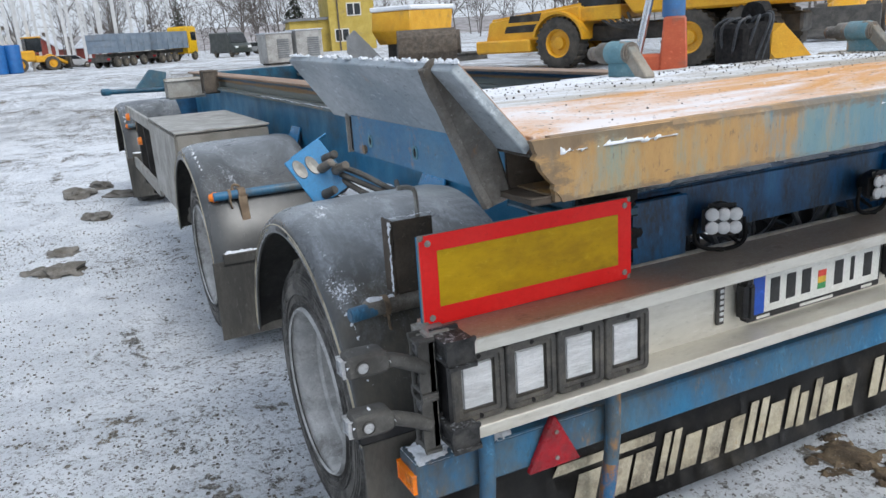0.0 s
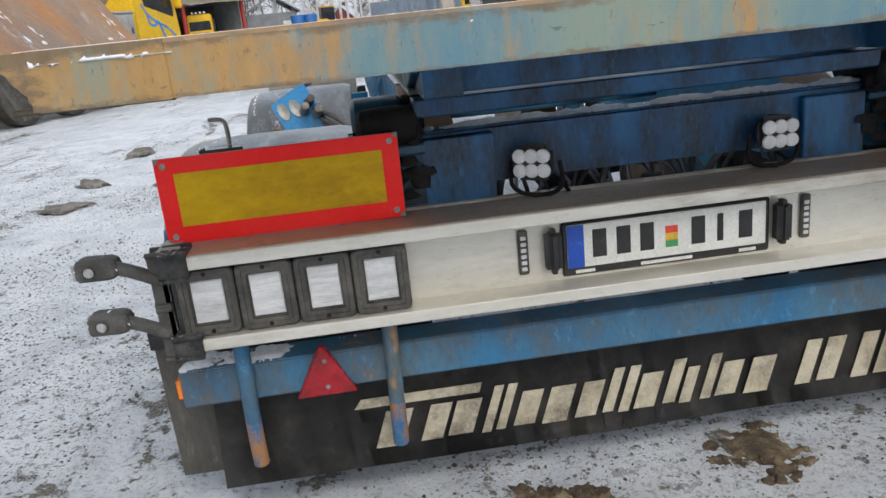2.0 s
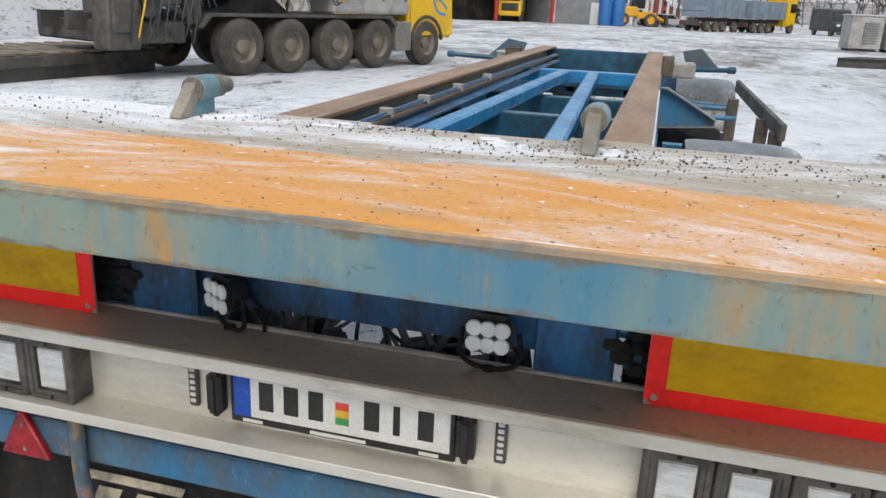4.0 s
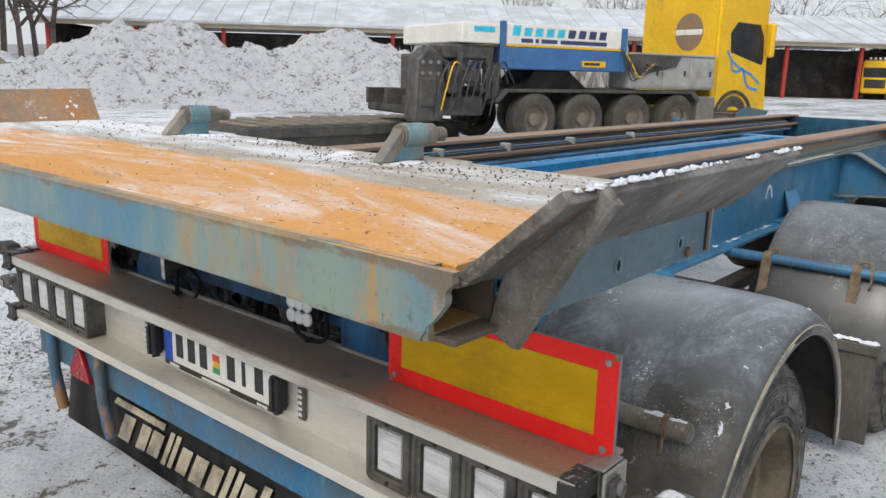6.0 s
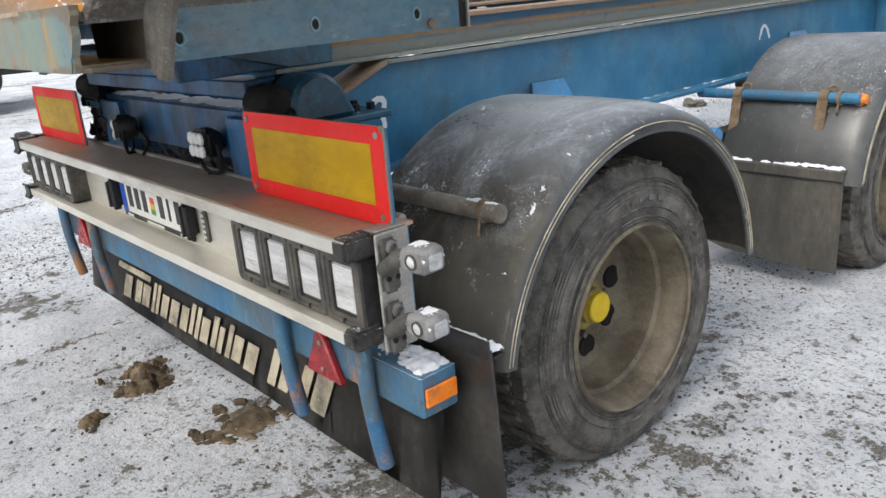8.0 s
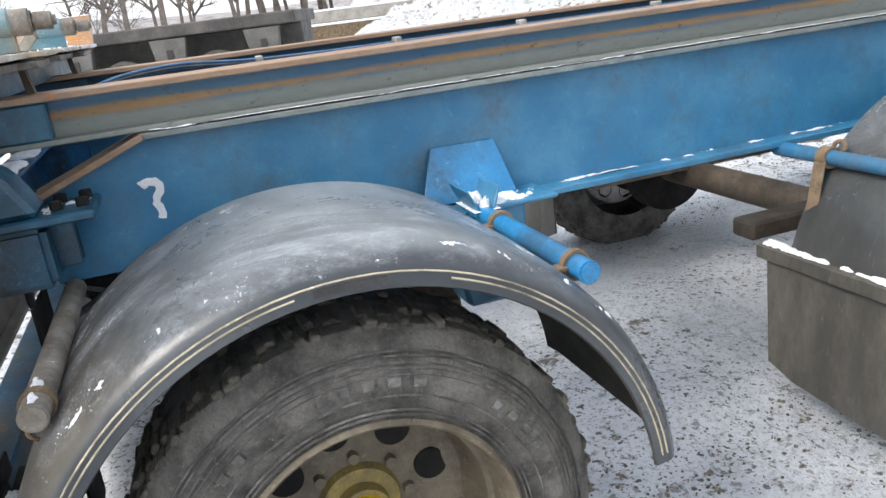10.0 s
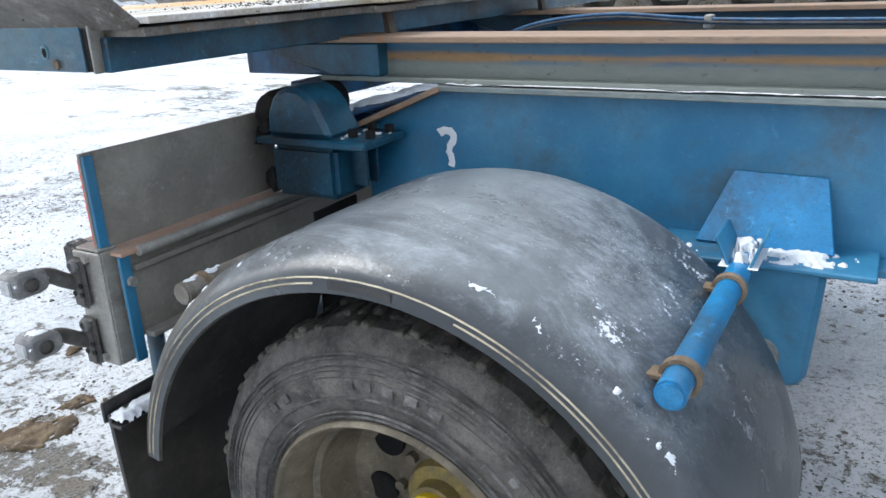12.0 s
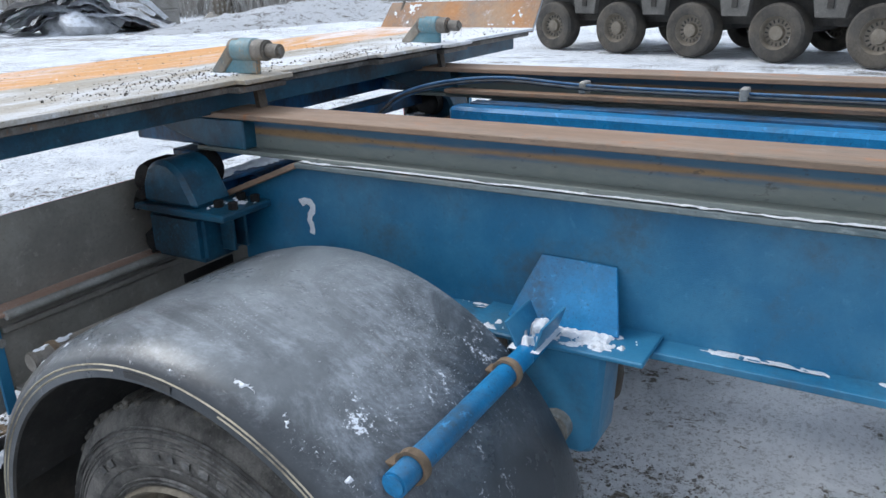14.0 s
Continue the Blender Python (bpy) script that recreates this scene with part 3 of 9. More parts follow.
def lathe(bm, profile, centre, n=48, axis="x", a0=0.0, a1=2 * math.pi, m=None):
    """A profile of (along, radius) turned about an axis through centre."""
    t = bmesh.new()
    full = abs(a1 - a0 - 2 * math.pi) < 1e-6
    cols = []
    for i in range(n if full else n + 1):
        a = a0 + (a1 - a0) * i / n
        c, s = math.cos(a), math.sin(a)
        col = []
        for u, r in profile:
            v = {"x": (u, r * c, r * s), "y": (r * c, u, r * s), "z": (r * c, r * s, u)}[axis]
            col.append(t.verts.new(Vector(centre) + Vector(v)))
        cols.append(col)
    for i in range(n):
        a, b = cols[i], cols[(i + 1) % len(cols)]
        for k in range(len(profile) - 1):
            t.faces.new((a[k], b[k], b[k + 1], a[k + 1]))
    bmesh.ops.recalc_face_normals(t, faces=t.faces[:])
    if m is not None:
        t.transform(m)
    return merge(bm, t)


def finish(name, bm, mats, angle=35):
    me = bpy.data.meshes.new(name)
    bm.normal_update()
    bm.to_mesh(me)
    bm.free()
    for p in me.polygons:
        p.use_smooth = True
    me.set_sharp_from_angle(angle=radians(angle))
    for m in (mats if isinstance(mats, (list, tuple)) else [mats]):
        me.materials.append(m)
    return me


def part(name, bm, material, parent, label="", angle=35):
    """One mesh object under a thing or a part."""
    ob = new(name, finish(name, bm, material, angle))
    ob.parent = parent
    if label:
        ob["label"] = label
    return ob


def thing(name, label, category, group="", at=None, kind=""):
    ob = new(name)
    ob.empty_display_size = 0.2
    if at is not None:
        ob.matrix_world = at if isinstance(at, Matrix) else Matrix.Translation(at)
    return tagged(ob, label, category, group, kind)


def solo(name, bm, material, label, category, kind="", group="", angle=35):
    return tagged(new(name, finish(name, bm, material, angle)), label, category, group, kind)


def crumple(bm, amp, scale, seed=0.0, verts=None):
    for v in verts or bm.verts:
        v.co += amp * noise.noise_vector(v.co * scale + Vector((seed, seed * 1.7, -seed)))
    return bm


def lump(bm, c, sx, sy, sz, seed=0.0, sub=2, rough=0.35):
    """A small irregular lump (snow, stone) sitting on z = c.z."""
    t = bmesh.new()
    bmesh.ops.create_icosphere(t, subdivisions=sub, radius=1)
    for v in t.verts:
        k = 1 + rough * noise.noise(v.co * 1.7 + Vector((seed, seed * 2.1, seed * 0.3)))
        z = v.co.z * k
        v.co = Vector((c[0] + v.co.x * k * sx, c[1] + v.co.y * k * sy, c[2] + max(z, -0.25) * sz))
    return merge(bm, t)


def snow_sheet(name, parent, at, nu, nv, cover, thick, label="", seed=0.0, freq=14.0, sink=0.003, mat="snow"):
    """Lying snow as one uneven skin: at(u, v) gives place and normal, cover(u, v) how much lies there (0: none, 1: all)."""
    vv, ff = [], []
    for j in range(nv + 1):
        for i in range(nu + 1):
            u, v = i / nu, j / nv
            p, nr = at(u, v)
            q = p * freq + Vector((seed, -seed, seed * 0.5))
            k = 0.5 + 0.5 * noise.noise(q * 0.35) + 0.32 * noise.noise(q) + 0.22 * noise.noise(q * 2.6) + 0.12 * noise.noise(q * 6)
            k = k - (1 - cover(u, v))
            if nv >= 8:
                k -= 0.5 * max(0.0, 1 - min(i, nu - i, j, nv - j) / 4)
            vv.append(p + nr * (-sink if k <= 0 else min(thick, thick * (0.22 + k * 1.6)) * (1 + 0.12 * noise.noise(q * 3))))
    w = nu + 1
    for j in range(nv):
        for i in range(nu):
            q = (j * w + i, j * w + i + 1, (j + 1) * w + i + 1, (j + 1) * w + i)
            ff.append(q)
    me = bpy.data.meshes.new(name)
    me.from_pydata(vv, [], ff)
    for p in me.polygons:
        p.use_smooth = True
    me.materials.append(M[mat])
    ob = new(name, me)
    ob.parent = parent
    if label:
        ob["label"] = label
    return ob


def rounded(xc, zc, w, h, r, n=5):
    """Corner points (x, z) of a rounded rectangle with half sizes w, h."""
    out = []
    for cx, cz, a0 in ((w - r, h - r, 0), (r - w, h - r, 90), (r - w, r - h, 180), (w - r, r - h, 270)):
        for k in range(n + 1):
            a = radians(a0 + 90 * k / n)
            out.append((xc + cx + r * math.cos(a), zc + cz + r * math.sin(a)))
    return out


def lamp_frame(bm, xc, zc, w, h, depth, rim, r=0.014):
    """A rounded lamp housing, open at the front, its rim stepping inwards."""
    rings = []
    for ins, y in ((0.0, 0.0), (0.0, -depth + 0.004), (0.003, -depth), (rim * 0.55, -depth), (rim * 0.62, -depth + 0.004), (rim, -depth + 0.005), (rim, -depth + 0.014)):
        rings.append([bm.verts.new((x, y, z)) for x, z in rounded(xc, zc, w - ins, h - ins, max(r - ins * 0.6, 0.004))])
    for a, b in zip(rings, rings[1:]):
        for k in range(len(a)):
            bm.faces.new((a[k], a[(k + 1) % len(a)], b[(k + 1) % len(a)], b[k]))
    bm.faces.new(rings[-1])
    bm.faces.new(rings[0][::-1])
    bmesh.ops.recalc_face_normals(bm, faces=bm.faces[:])
    return bm


# ---- the trailer ----
trailer = thing("trailer", "blue steel roll-off trailer with rusty tipping deck standing on snowy gravel", "trailer")
FRONT = 6.8
AXLES = (0.772, 2.70, 6.95)

for s in (1, -1):
    # deep main beam with sloped rear shoulder
    bm = bm_new()
    prism(bm, [(0.27, 0.774), (0.27, 0.965), (0.515, 1.064), (FRONT, 1.064), (FRONT, 0.774)], "x", s * 0.556, s * 0.566)
    beam = part("main_beam", bm, M["blue"], trailer, "deep blue plate girder web")
    bm = bm_new()
    prism(bm, [(0.515, 1.064), (FRONT, 1.064), (FRONT, 1.078), (0.512, 1.078)], "x", s * 0.48, s * 0.613, 0.002)
    part("top_flange", bm, M["flange"], beam, "worn grey-blue flange with a line of snow")
    bm = bm_new()
    prism(bm, [(0.27, 0.965), (0.515, 1.064), (0.512, 1.078), (0.265, 0.979)], "x", s * 0.48, s * 0.613, 0.002)
    part("sloped_flange", bm, M["rust_top"], beam, "rusty sloped end of the flange")
    bm = bm_new()
    box(bm, s * 0.49, s * 0.632, 0.45, FRONT, 0.757, 0.774, 0.002)
    part("bottom_flange", bm, M["blue"], beam)
    # snow lying along the flange edges
    snow_sheet("snow_line", beam, lambda u, v: (Vector((s * (0.598 + 0.015 * v), 0.53 + 3.3 * u, 1.078)), Vector((0, 0, 1))), 420, 3, lambda u, v: 1.0 if s > 0 else 0.75, 0.005, "thin line of lying snow", 3.0 + s, 30)
    snow_sheet("snow_line", beam, lambda u, v: (Vector((s * (0.568 + 0.022 * v), 0.47 + 3.3 * u, 0.774)), Vector((0, 0, 1))), 420, 4, lambda u, v: 0.4, 0.005, "thin line of lying snow", 8.0 + s, 30)

    # upper rail
    bm = bm_new()
    prism(bm, [(s * 0.46, 1.172), (s * 0.604, 1.172), (s * 0.604, 1.187), (s * 0.46, 1.187)], "y", 0.2, FRONT, 0.002)
    rail = part("upper_rail", bm, M["rust_top"], trailer, "rusty worn rail top")
    bm = bm_new()
    box(bm, s * 0.545, s * 0.556, 0.2, FRONT, 1.092, 1.172)
    part("rail_web", bm, M["rail_web"], rail)
    bm = bm_new()
    box(bm, s * 0.475, s * 0.598, 0.16, FRONT, 1.08, 1.092, 0.002)
    part("rail_foot", bm, M["rail_web"], rail)
    bm = bm_new()
    prism(bm, [(0.02, 1.14), (0.2, 1.092), (0.34, 1.092), (0.34, 1.171), (0.02, 1.171)], "x", s * 0.49, s * 0.6, 0.004)
    part("rail_end_block", bm, M["blue_grease"], rail, "greasy blue rail end block")

    # hinge bracket at the rear of the main beam
    bm = bm_new()
    box(bm, s * 0.60, s * 0.748, 0.10, 0.30, 0.815, 0.945, 0.014, seg=2)
    box(bm, s * 0.585, s * 0.765, 0.075, 0.40, 0.945, 0.964, 0.004)
    hinge = part("hinge_bracket", bm, M["blue_grease"], trailer, "grimy blue hinge bracket with bolted cap")
    bm = bm_new()
    prism(bm, [(0.10, 0.964), (0.30, 0.964), (0.275, 1.01), (0.255, 1.05), (0.215, 1.08), (0.175, 1.085), (0.13, 1.065), (0.105, 1.02)], "x", s * 0.62, s * 0.752, 0.012)
    part("hinge_cap", bm, M["blue_grease"], hinge)
    for xx in (0.628, 0.672):
        bm = bm_new()
        box(bm, s * xx, s * (xx + 0.01), 0.298, 0.345, 0.84, 0.945, 0.002)
        part("hinge_rib", bm, M["blue_grease"], hinge)
    bm = bm_new()
    rod(bm, (s * 0.57, 0.18, 1.03), (s * 0.625, 0.18, 1.03), 0.05, n=24, bevel=0.006)
    part("hinge_pin", bm, M["dark"], hinge, "black greasy hinge pin")
    bm = bm_new()
    lathe(bm, [(s * 0.59, 0.0), (s * 0.592, 0.034), (s * 0.60, 0.043), (s * 0.64, 0.047), (s * 0.70, 0.046), (s * 0.728, 0.04), (s * 0.738, 0.026), (s * 0.742, 0.0)], (0, 0.09, 1.02), 30)
    crumple(bm, 0.006, 16, s * 3.0)
    crumple(bm, 0.003, 48, s * 5.0)
    part("hinge_roller", bm, M["dark"], hinge, "black roller caked with grease")
    bm = bm_new()
    for k in range(26):
        q = random.Random(k * 7 + 3)
        lump(bm, (s * q.uniform(0.585, 0.745), q.uniform(0.078, 0.098), q.uniform(0.82, 1.0)), q.uniform(0.015, 0.035), q.uniform(0.008, 0.016), q.uniform(0.02, 0.045), k * 1.9, 2, 0.7)
    part("grease_crust", bm, M["dark"], hinge, "black clotted grease on the bracket's rear")["kind"] = "stuff"
    for yy in (0.325, 0.375):
        for xx in (0.62, 0.70):
            bm = bm_new()
            rod(bm, (s * xx, yy, 0.963), (s * xx, yy, 0.982), 0.013, n=6)
            part("bolt", bm, M["dark"], hinge)
    snow_sheet("snow_patch", hinge, lambda u, v: (Vector((s * (0.76 - 0.155 * u), 0.285 + 0.11 * v, 0.964)), Vector((0, 0, 1))), 50, 40, lambda u, v: 0.4, 0.008, "", 5.0 + s, 30)

    # suspension bracket below the beam with its leaning plate
    for ya in (1.243, 3.17):
        bm = bm_new()
        prism(bm, [(ya - 0.075, 0.924), (ya + 0.097, 0.921), (ya + 0.125, 0.775), (ya - 0.13, 0.775)], "x", s * 0.568, s * 0.576, 0.002,
              Matrix.Translation((s * 0.57, 0, 0.92)) @ Matrix.Rotation(-s * 0.42, 4, "Y") @ Matrix.Translation((-s * 0.57, 0, -0.92)))
        br = part("stay_plate", bm, M["blue_bright"], trailer, "bright blue leaning stay plate")
        bm = bm_new()
        prism(bm, [(ya - 0.11, 0.785), (ya + 0.12, 0.785), (ya + 0.105, 0.55), (ya + 0.08, 0.53), (ya - 0.06, 0.53)], "x", s * 0.58, s * 0.70, 0.012)
        part("bracket_leg", bm, M["blue"], br)
        bm = bm_new()
        box(bm, s * 0.56, s * 0.715, ya - 0.2, ya + 0.2, 0.7745, 0.786, 0.003)
        part("bracket_shelf", bm, M["blue"], br)
        bm = bm_new()
        rod(bm, (s * 0.695, ya + 0.02, 0.595), (s * 0.735, ya + 0.02, 0.595), 0.036, n=24, bevel=0.005)
        part("pin_cap", bm, M["galv"], br, "pale round pin cap")
        snow_sheet("snow_clump", br, lambda u, v: (Vector((s * (0.60 + 0.115 * u), ya - 0.19 + 0.38 * v, 0.786)), Vector((0, 0, 1))), 30, 90, lambda u, v: 0.55 - 0.5 * abs(v - 0.35), 0.014, "", ya + s, 30)

# cross members between the beams
# their oily dark blue also puts the shade between the beams into the colour
for yy, z0, z1, m in ((1.5, 0.84, 1.02, "blue_grease"), (2.7, 0.84, 1.02, "blue_grease"), (4.0, 0.84, 0.98, "blue_grease"), (6.74, 0.8, 1.17, "blue_grease")):
    bm = bm_new()
    box(bm, -0.556, 0.556, yy - 0.05, yy + 0.05, z0, z1, 0.006)
    part("cross_member", bm, M[m], trailer)
bm = bm_new()
box(bm, -0.545, 0.545, 4.95, 5.1, 0.99, 1.085, 0.006)
part("cross_member", bm, M["blue_bright"], trailer)
for a, b, w in (((-0.32, 0.45, 1.04), (-0.15, 4.95, 1.05), 0.055), ((0.275, 0.75, 1.04), (0.085, 4.95, 1.05), 0.055)):
    bm = bm_new()
    a, b = Vector(a), Vector(b)
    box(bm, -w * 0.8, w * 0.8, 0, (b - a).length, -0.04, 0.04, 0.012, Matrix.Translation(a) @ (b - a).to_track_quat("Y", "Z").to_matrix().to_4x4())
    part("draw_strut", bm, M["blue_bright"], trailer, "bright blue square strut of the A-frame")
# inner ledges and cable runs along the left rail
bm = bm_new()
box(bm, -0.47, -0.42, 0.35, FRONT, 1.10, 1.115, 0.002)
part("inner_ledge", bm, M["rust_top"], trailer)
bm = bm_new()
box(bm, -0.40, -0.34, 0.5, 6.2, 1.075, 1.087, 0.002)
part("inner_ledge", bm, M["blue_dirty"], trailer)
for i, (dx, dz) in enumerate(((0, 0), (0.03, 0.004), (0.014, 0.014))):
    bm = bm_new()
    tube(bm, [(-0.05 + dx, 0.28, 1.03), (-0.16 + dx, 0.36, 1.13 + dz), (-0.33 + dx, 0.6, 1.165 + dz), (-0.40 + dx, 1.0, 1.14 + dz), (-0.415 + dx, 2.0, 1.135 + dz), (-0.41 + dx, 3.3, 1.135 + dz), (-0.40 + dx, 6.2, 1.13 + dz)], 0.0045, 8, 8)
    part("hose", bm, M["cable_blue" if i != 1 else "cable"], trailer, "hose clipped along the rail")
for yy in (0.9, 1.4, 1.9, 2.5, 3.2):
    bm = bm_new()
    box(bm, -0.425, -0.37, yy - 0.012, yy + 0.012, 1.128, 1.168, 0.004)
    part("hose_clip", bm, M["galv"], trailer)
for i in range(16):
    a = i * 0.9
    x0 = -0.38 + 0.05 * i
    bm = bm_new()
    tube(bm, [(x0, 0.14 + 0.02 * (i % 4), 0.86), (x0 + 0.05 * math.sin(a), 0.17 + 0.03 * (i % 3), 0.76 - 0.02 * (i % 4)), (x0 + 0.14 * math.cos(a), 0.26 + 0.03 * (i % 5), 0.66 + 0.02 * (i % 3)), (x0 + 0.22 * math.sin(a + 1), 0.45, 0.72 + 0.02 * (i % 4)), (x0 + 0.1 * math.cos(a), 0.75, 0.86)], 0.006 + 0.004 * (i % 3 == 0), 6, 6)
    part("loose_cable", bm, M["cable"], trailer, "black cable hanging behind the bumper")
for i, (x0, y0, z0, r) in enumerate(((-0.22, 0.3, 0.62, 0.06), (0.1, 0.42, 0.6, 0.07), (0.27, 0.28, 0.66, 0.045), (-0.05, 0.6, 0.7, 0.05))):
    bm = bm_new()
    rod(bm, (x0 - 0.09, y0, z0), (x0 + 0.09, y0 + 0.05, z0 + 0.03), r, n=16, bevel=0.01)
    rod(bm, (x0 + 0.03, y0, z0), (x0 + 0.03, y0, z0 + 0.14), r * 0.5, n=12, bevel=0.005)
    part("brake_valve", bm, M["dark"], trailer, "black greasy valve body")

# rear frame between the bumper and the deck
bm = bm_new()
box(bm, -0.58, 0.58, 0.11, 0.125, 0.845, 0.985)
box(bm, -0.60, 0.60, 0.11, 0.2, 0.978, 0.99, 0.003)
rear_frame = part("rear_cross_beam", bm, M["blue_dark"], trailer, "dark blue rear cross beam with snow along its top")
snow_sheet("snow_line", rear_frame, lambda u, v: (Vector((-0.59 + 1.18 * u, 0.112 + 0.085 * v, 0.99)), Vector((0, 0, 1))), 220, 12, lambda u, v: 0.72, 0.012, "", 2.0, 24)
for s in (1, -1):
    bm = bm_new()
    box(bm, s * 0.412, s * 0.583, 0.085, 0.11, 0.775, 0.97, 0.004)
    box(bm, s * 0.4125, s * 0.43, 0.1105, 0.3, 0.777, 0.968, 0.003)
    part("rear_post", bm, M["blue_dark"], rear_frame, "grimy dark blue rear post plate")
bm = bm_new()
box(bm, -0.60, 0.60, 0.06, 0.16, 1.03, 1.075, 0.004)
part("under_deck_beam", bm, M["blue_dark"], trailer, "dark blue beam below the deck")
bm = bm_new()
box(bm, -0.54, 0.54, -0.02, 0.02, 1.09, 1.16, 0.004)
part("under_deck_beam", bm, M["blue_dark"], trailer, "dark blue beam below the deck")
for s in (1, -1):
    bm = bm_new()
    box(bm, s * 0.50, s * 0.58, -0.1, 0.3, 1.09, 1.168, 0.004)
    part("under_deck_beam", bm, M["blue_dark"], trailer)

# ---- deck ----
DZ = 1.274
bm = bm_new()
prism(bm, [(-1.255, -0.5), (1.255, -0.5), (1.255, 0.345), (0.60, 0.335), (0.60, 0.37), (0.42, 0.37), (0.42, 0.315), (-0.06, 0.31), (-0.06, 0.34), (-0.42, 0.345), (-0.42, 0.375), (-0.60, 0.375), (-0.60, 0.335), (-1.255, 0.34)], "z", DZ - 0.012, DZ, 0.0015)
deck = part("deck_plate", bm, M["deck"], trailer, "rust-orange deck plate dusted with snow and grit")
bm = bm_new()
prism(bm, [(-1.25, 0.0), (1.25, 0.0), (1.25, 0.322), (0.605, 0.312), (0.605, 0.35), (0.43, 0.352), (0.43, 0.29), (-0.05, 0.285), (-0.06, 0.32), (-0.43, 0.32), (-0.43, 0.352), (-0.605, 0.352), (-0.605, 0.31), (-1.25, 0.315)], "z", DZ - 0.034, DZ - 0.018, 0.0015)
part("lower_plate", bm, M["wing"], deck, "frayed grey lower layer of the deck edge")
# rear channel with open ends
bm = bm_new()
prism(bm, [(-0.522, DZ - 0.094), (-0.512, DZ - 0.094), (-0.512, DZ - 0.014), (-0.49, DZ - 0.014), (-0.49, DZ - 0.001), (-0.515, DZ - 0.001), (-0.522, DZ - 0.008)], "x", -1.235, 1.235)
prism(bm, [(-0.5118, DZ - 0.0938), (-0.38, DZ - 0.0938), (-0.38, DZ - 0.085), (-0.5118, DZ - 0.085)], "x", -1.234, 1.234)
t_rear = part("rear_channel", bm, M["beam_face"], deck, "faded blue channel streaked with ochre rust")
for s in (1, -1):
    bm = bm_new()
    n = 14
    edge = [(s * (1.276 - 0.052 * (1 - i / n) ** 1.6 + 0.012 * noise.noise((i * 0.55, s * 3, 0)) - 0.006 * abs(math.sin(i * 1.3))), DZ - 0.0955 + 0.0935 * i / n) for i in range(n + 1)]
    prism(bm, [(s * 1.02, DZ - 0.0955), *edge, (s * 1.02, DZ - 0.002)] if s > 0 else [(s * 1.02, DZ - 0.002), *edge[::-1], (s * 1.02, DZ - 0.0955)], "y", -0.5245, -0.513)
    part("channel_end", bm, M["beam_end"], deck, "torn ochre-stained end of the rear channel")
    # the open, rusty mouth of the channel: floor, roof and inner wall
    bm = bm_new()
    box(bm, s * 1.02, s * 1.268, -0.512, -0.414, DZ - 0.096, DZ - 0.088, 0.002)
    box(bm, s * 1.02, s * 1.262, -0.512, -0.414, DZ - 0.024, DZ - 0.013, 0.002)
    box(bm, s * 1.02, s * 1.25, -0.418, -0.412, DZ - 0.087, DZ - 0.025, 0.001)
    part("channel_hollow", bm, M["brown"], deck, "dark rusty hollow end of the rear channel")
    # side channel
    bm = bm_new()
    prism(bm, [(s * 1.278, DZ - 0.092), (s * 1.278, DZ - 0.012), (s * 1.20, DZ - 0.012), (s * 1.20, DZ - 0.02), (s * 1.27, DZ - 0.02), (s * 1.27, DZ - 0.084), (s * 1.20, DZ - 0.084), (s * 1.20, DZ - 0.092)], "y", -0.40, 0.19)
    side = part("side_channel", bm, M["rail_side" if s > 0 else "side_blue"], deck, "worn blue-grey side channel with bolt holes")
    # black block in place of the open hollow, its shade put into the colour
    bm = bm_new()
    box(bm, s * 1.206, s * 1.274, 0.1902, 0.2121, DZ - 0.091, DZ - 0.013)
    part("channel_mouth", bm, M["dark"], side)
    bm = bm_new()
    box(bm, s * 1.20, s * 1.281, 0.2122, 0.2172, DZ - 0.094, DZ - 0.012, 0.0015)
    part("end_plate", bm, M["galv"], side, "pale thin end plate of the channel")
    bm = bm_new()
    rod(bm, (s * 1.277, 0.115, DZ - 0.079), (s * 1.284, 0.115, DZ - 0.079), 0.009, n=6)
    part("bolt", bm, M["rust_strap"], side, "small rusty bolt")
    for yy in (-0.38, -0.14, 0.083):
        bm = bm_new()
        lathe(bm, [(0.0, 0.0), (s * 0.0003, 0.0065)], (s * 1.2785, yy, 1.215), 16, m=Matrix.Translation((0, 0, 1.215)) @ Matrix.Diagonal((1, 1, 1.35, 1)) @ Matrix.Translation((0, 0, -1.215)))
        part("bolt_hole", bm, M["dark"], side)
        bm = bm_new()
        lathe(bm, [(s * 1.277, 0.0105), (s * 1.2805, 0.0098), (s * 1.281, 0.0085), (s * 1.2795, 0.0068), (s * 1.277, 0.0066)], (0, yy, 1.215), 18, m=Matrix.Translation((0, 0, 1.215)) @ Matrix.Diagonal((1, 1, 1.3, 1)) @ Matrix.Translation((0, 0, -1.215)))
        part("hole_rim", bm, M["lug"], side, "pale burred rim of a bolt hole")
    # flared wing
    t = bmesh.new()
    lo0, lo1 = Vector((s * 1.258, -0.505, DZ - 0.012)), Vector((s * 1.258, 0.328, DZ - 0.01))
    hi0, hi1 = Vector((s * 1.383, -0.486, 1.374)), Vector((s * 1.383, 0.310, 1.376))
    if s < 0:
        hi0, hi1 = Vector((-1.362, -0.488, 1.386)), Vector((-1.35, 0.335, 1.395))
    nx = Vector((s * 0.012, 0, -0.012))
    q = [t.verts.new(v) for v in (lo0, lo1, hi1, hi0)]
    p = [t.verts.new(v + nx) for v in (lo0, lo1, hi1, hi0)]
    t.faces.new(q)
    t.faces.new(p)
    for i in range(4):
        t.faces.new((q[i], q[(i + 1) % 4], p[(i + 1) % 4], p[i]))
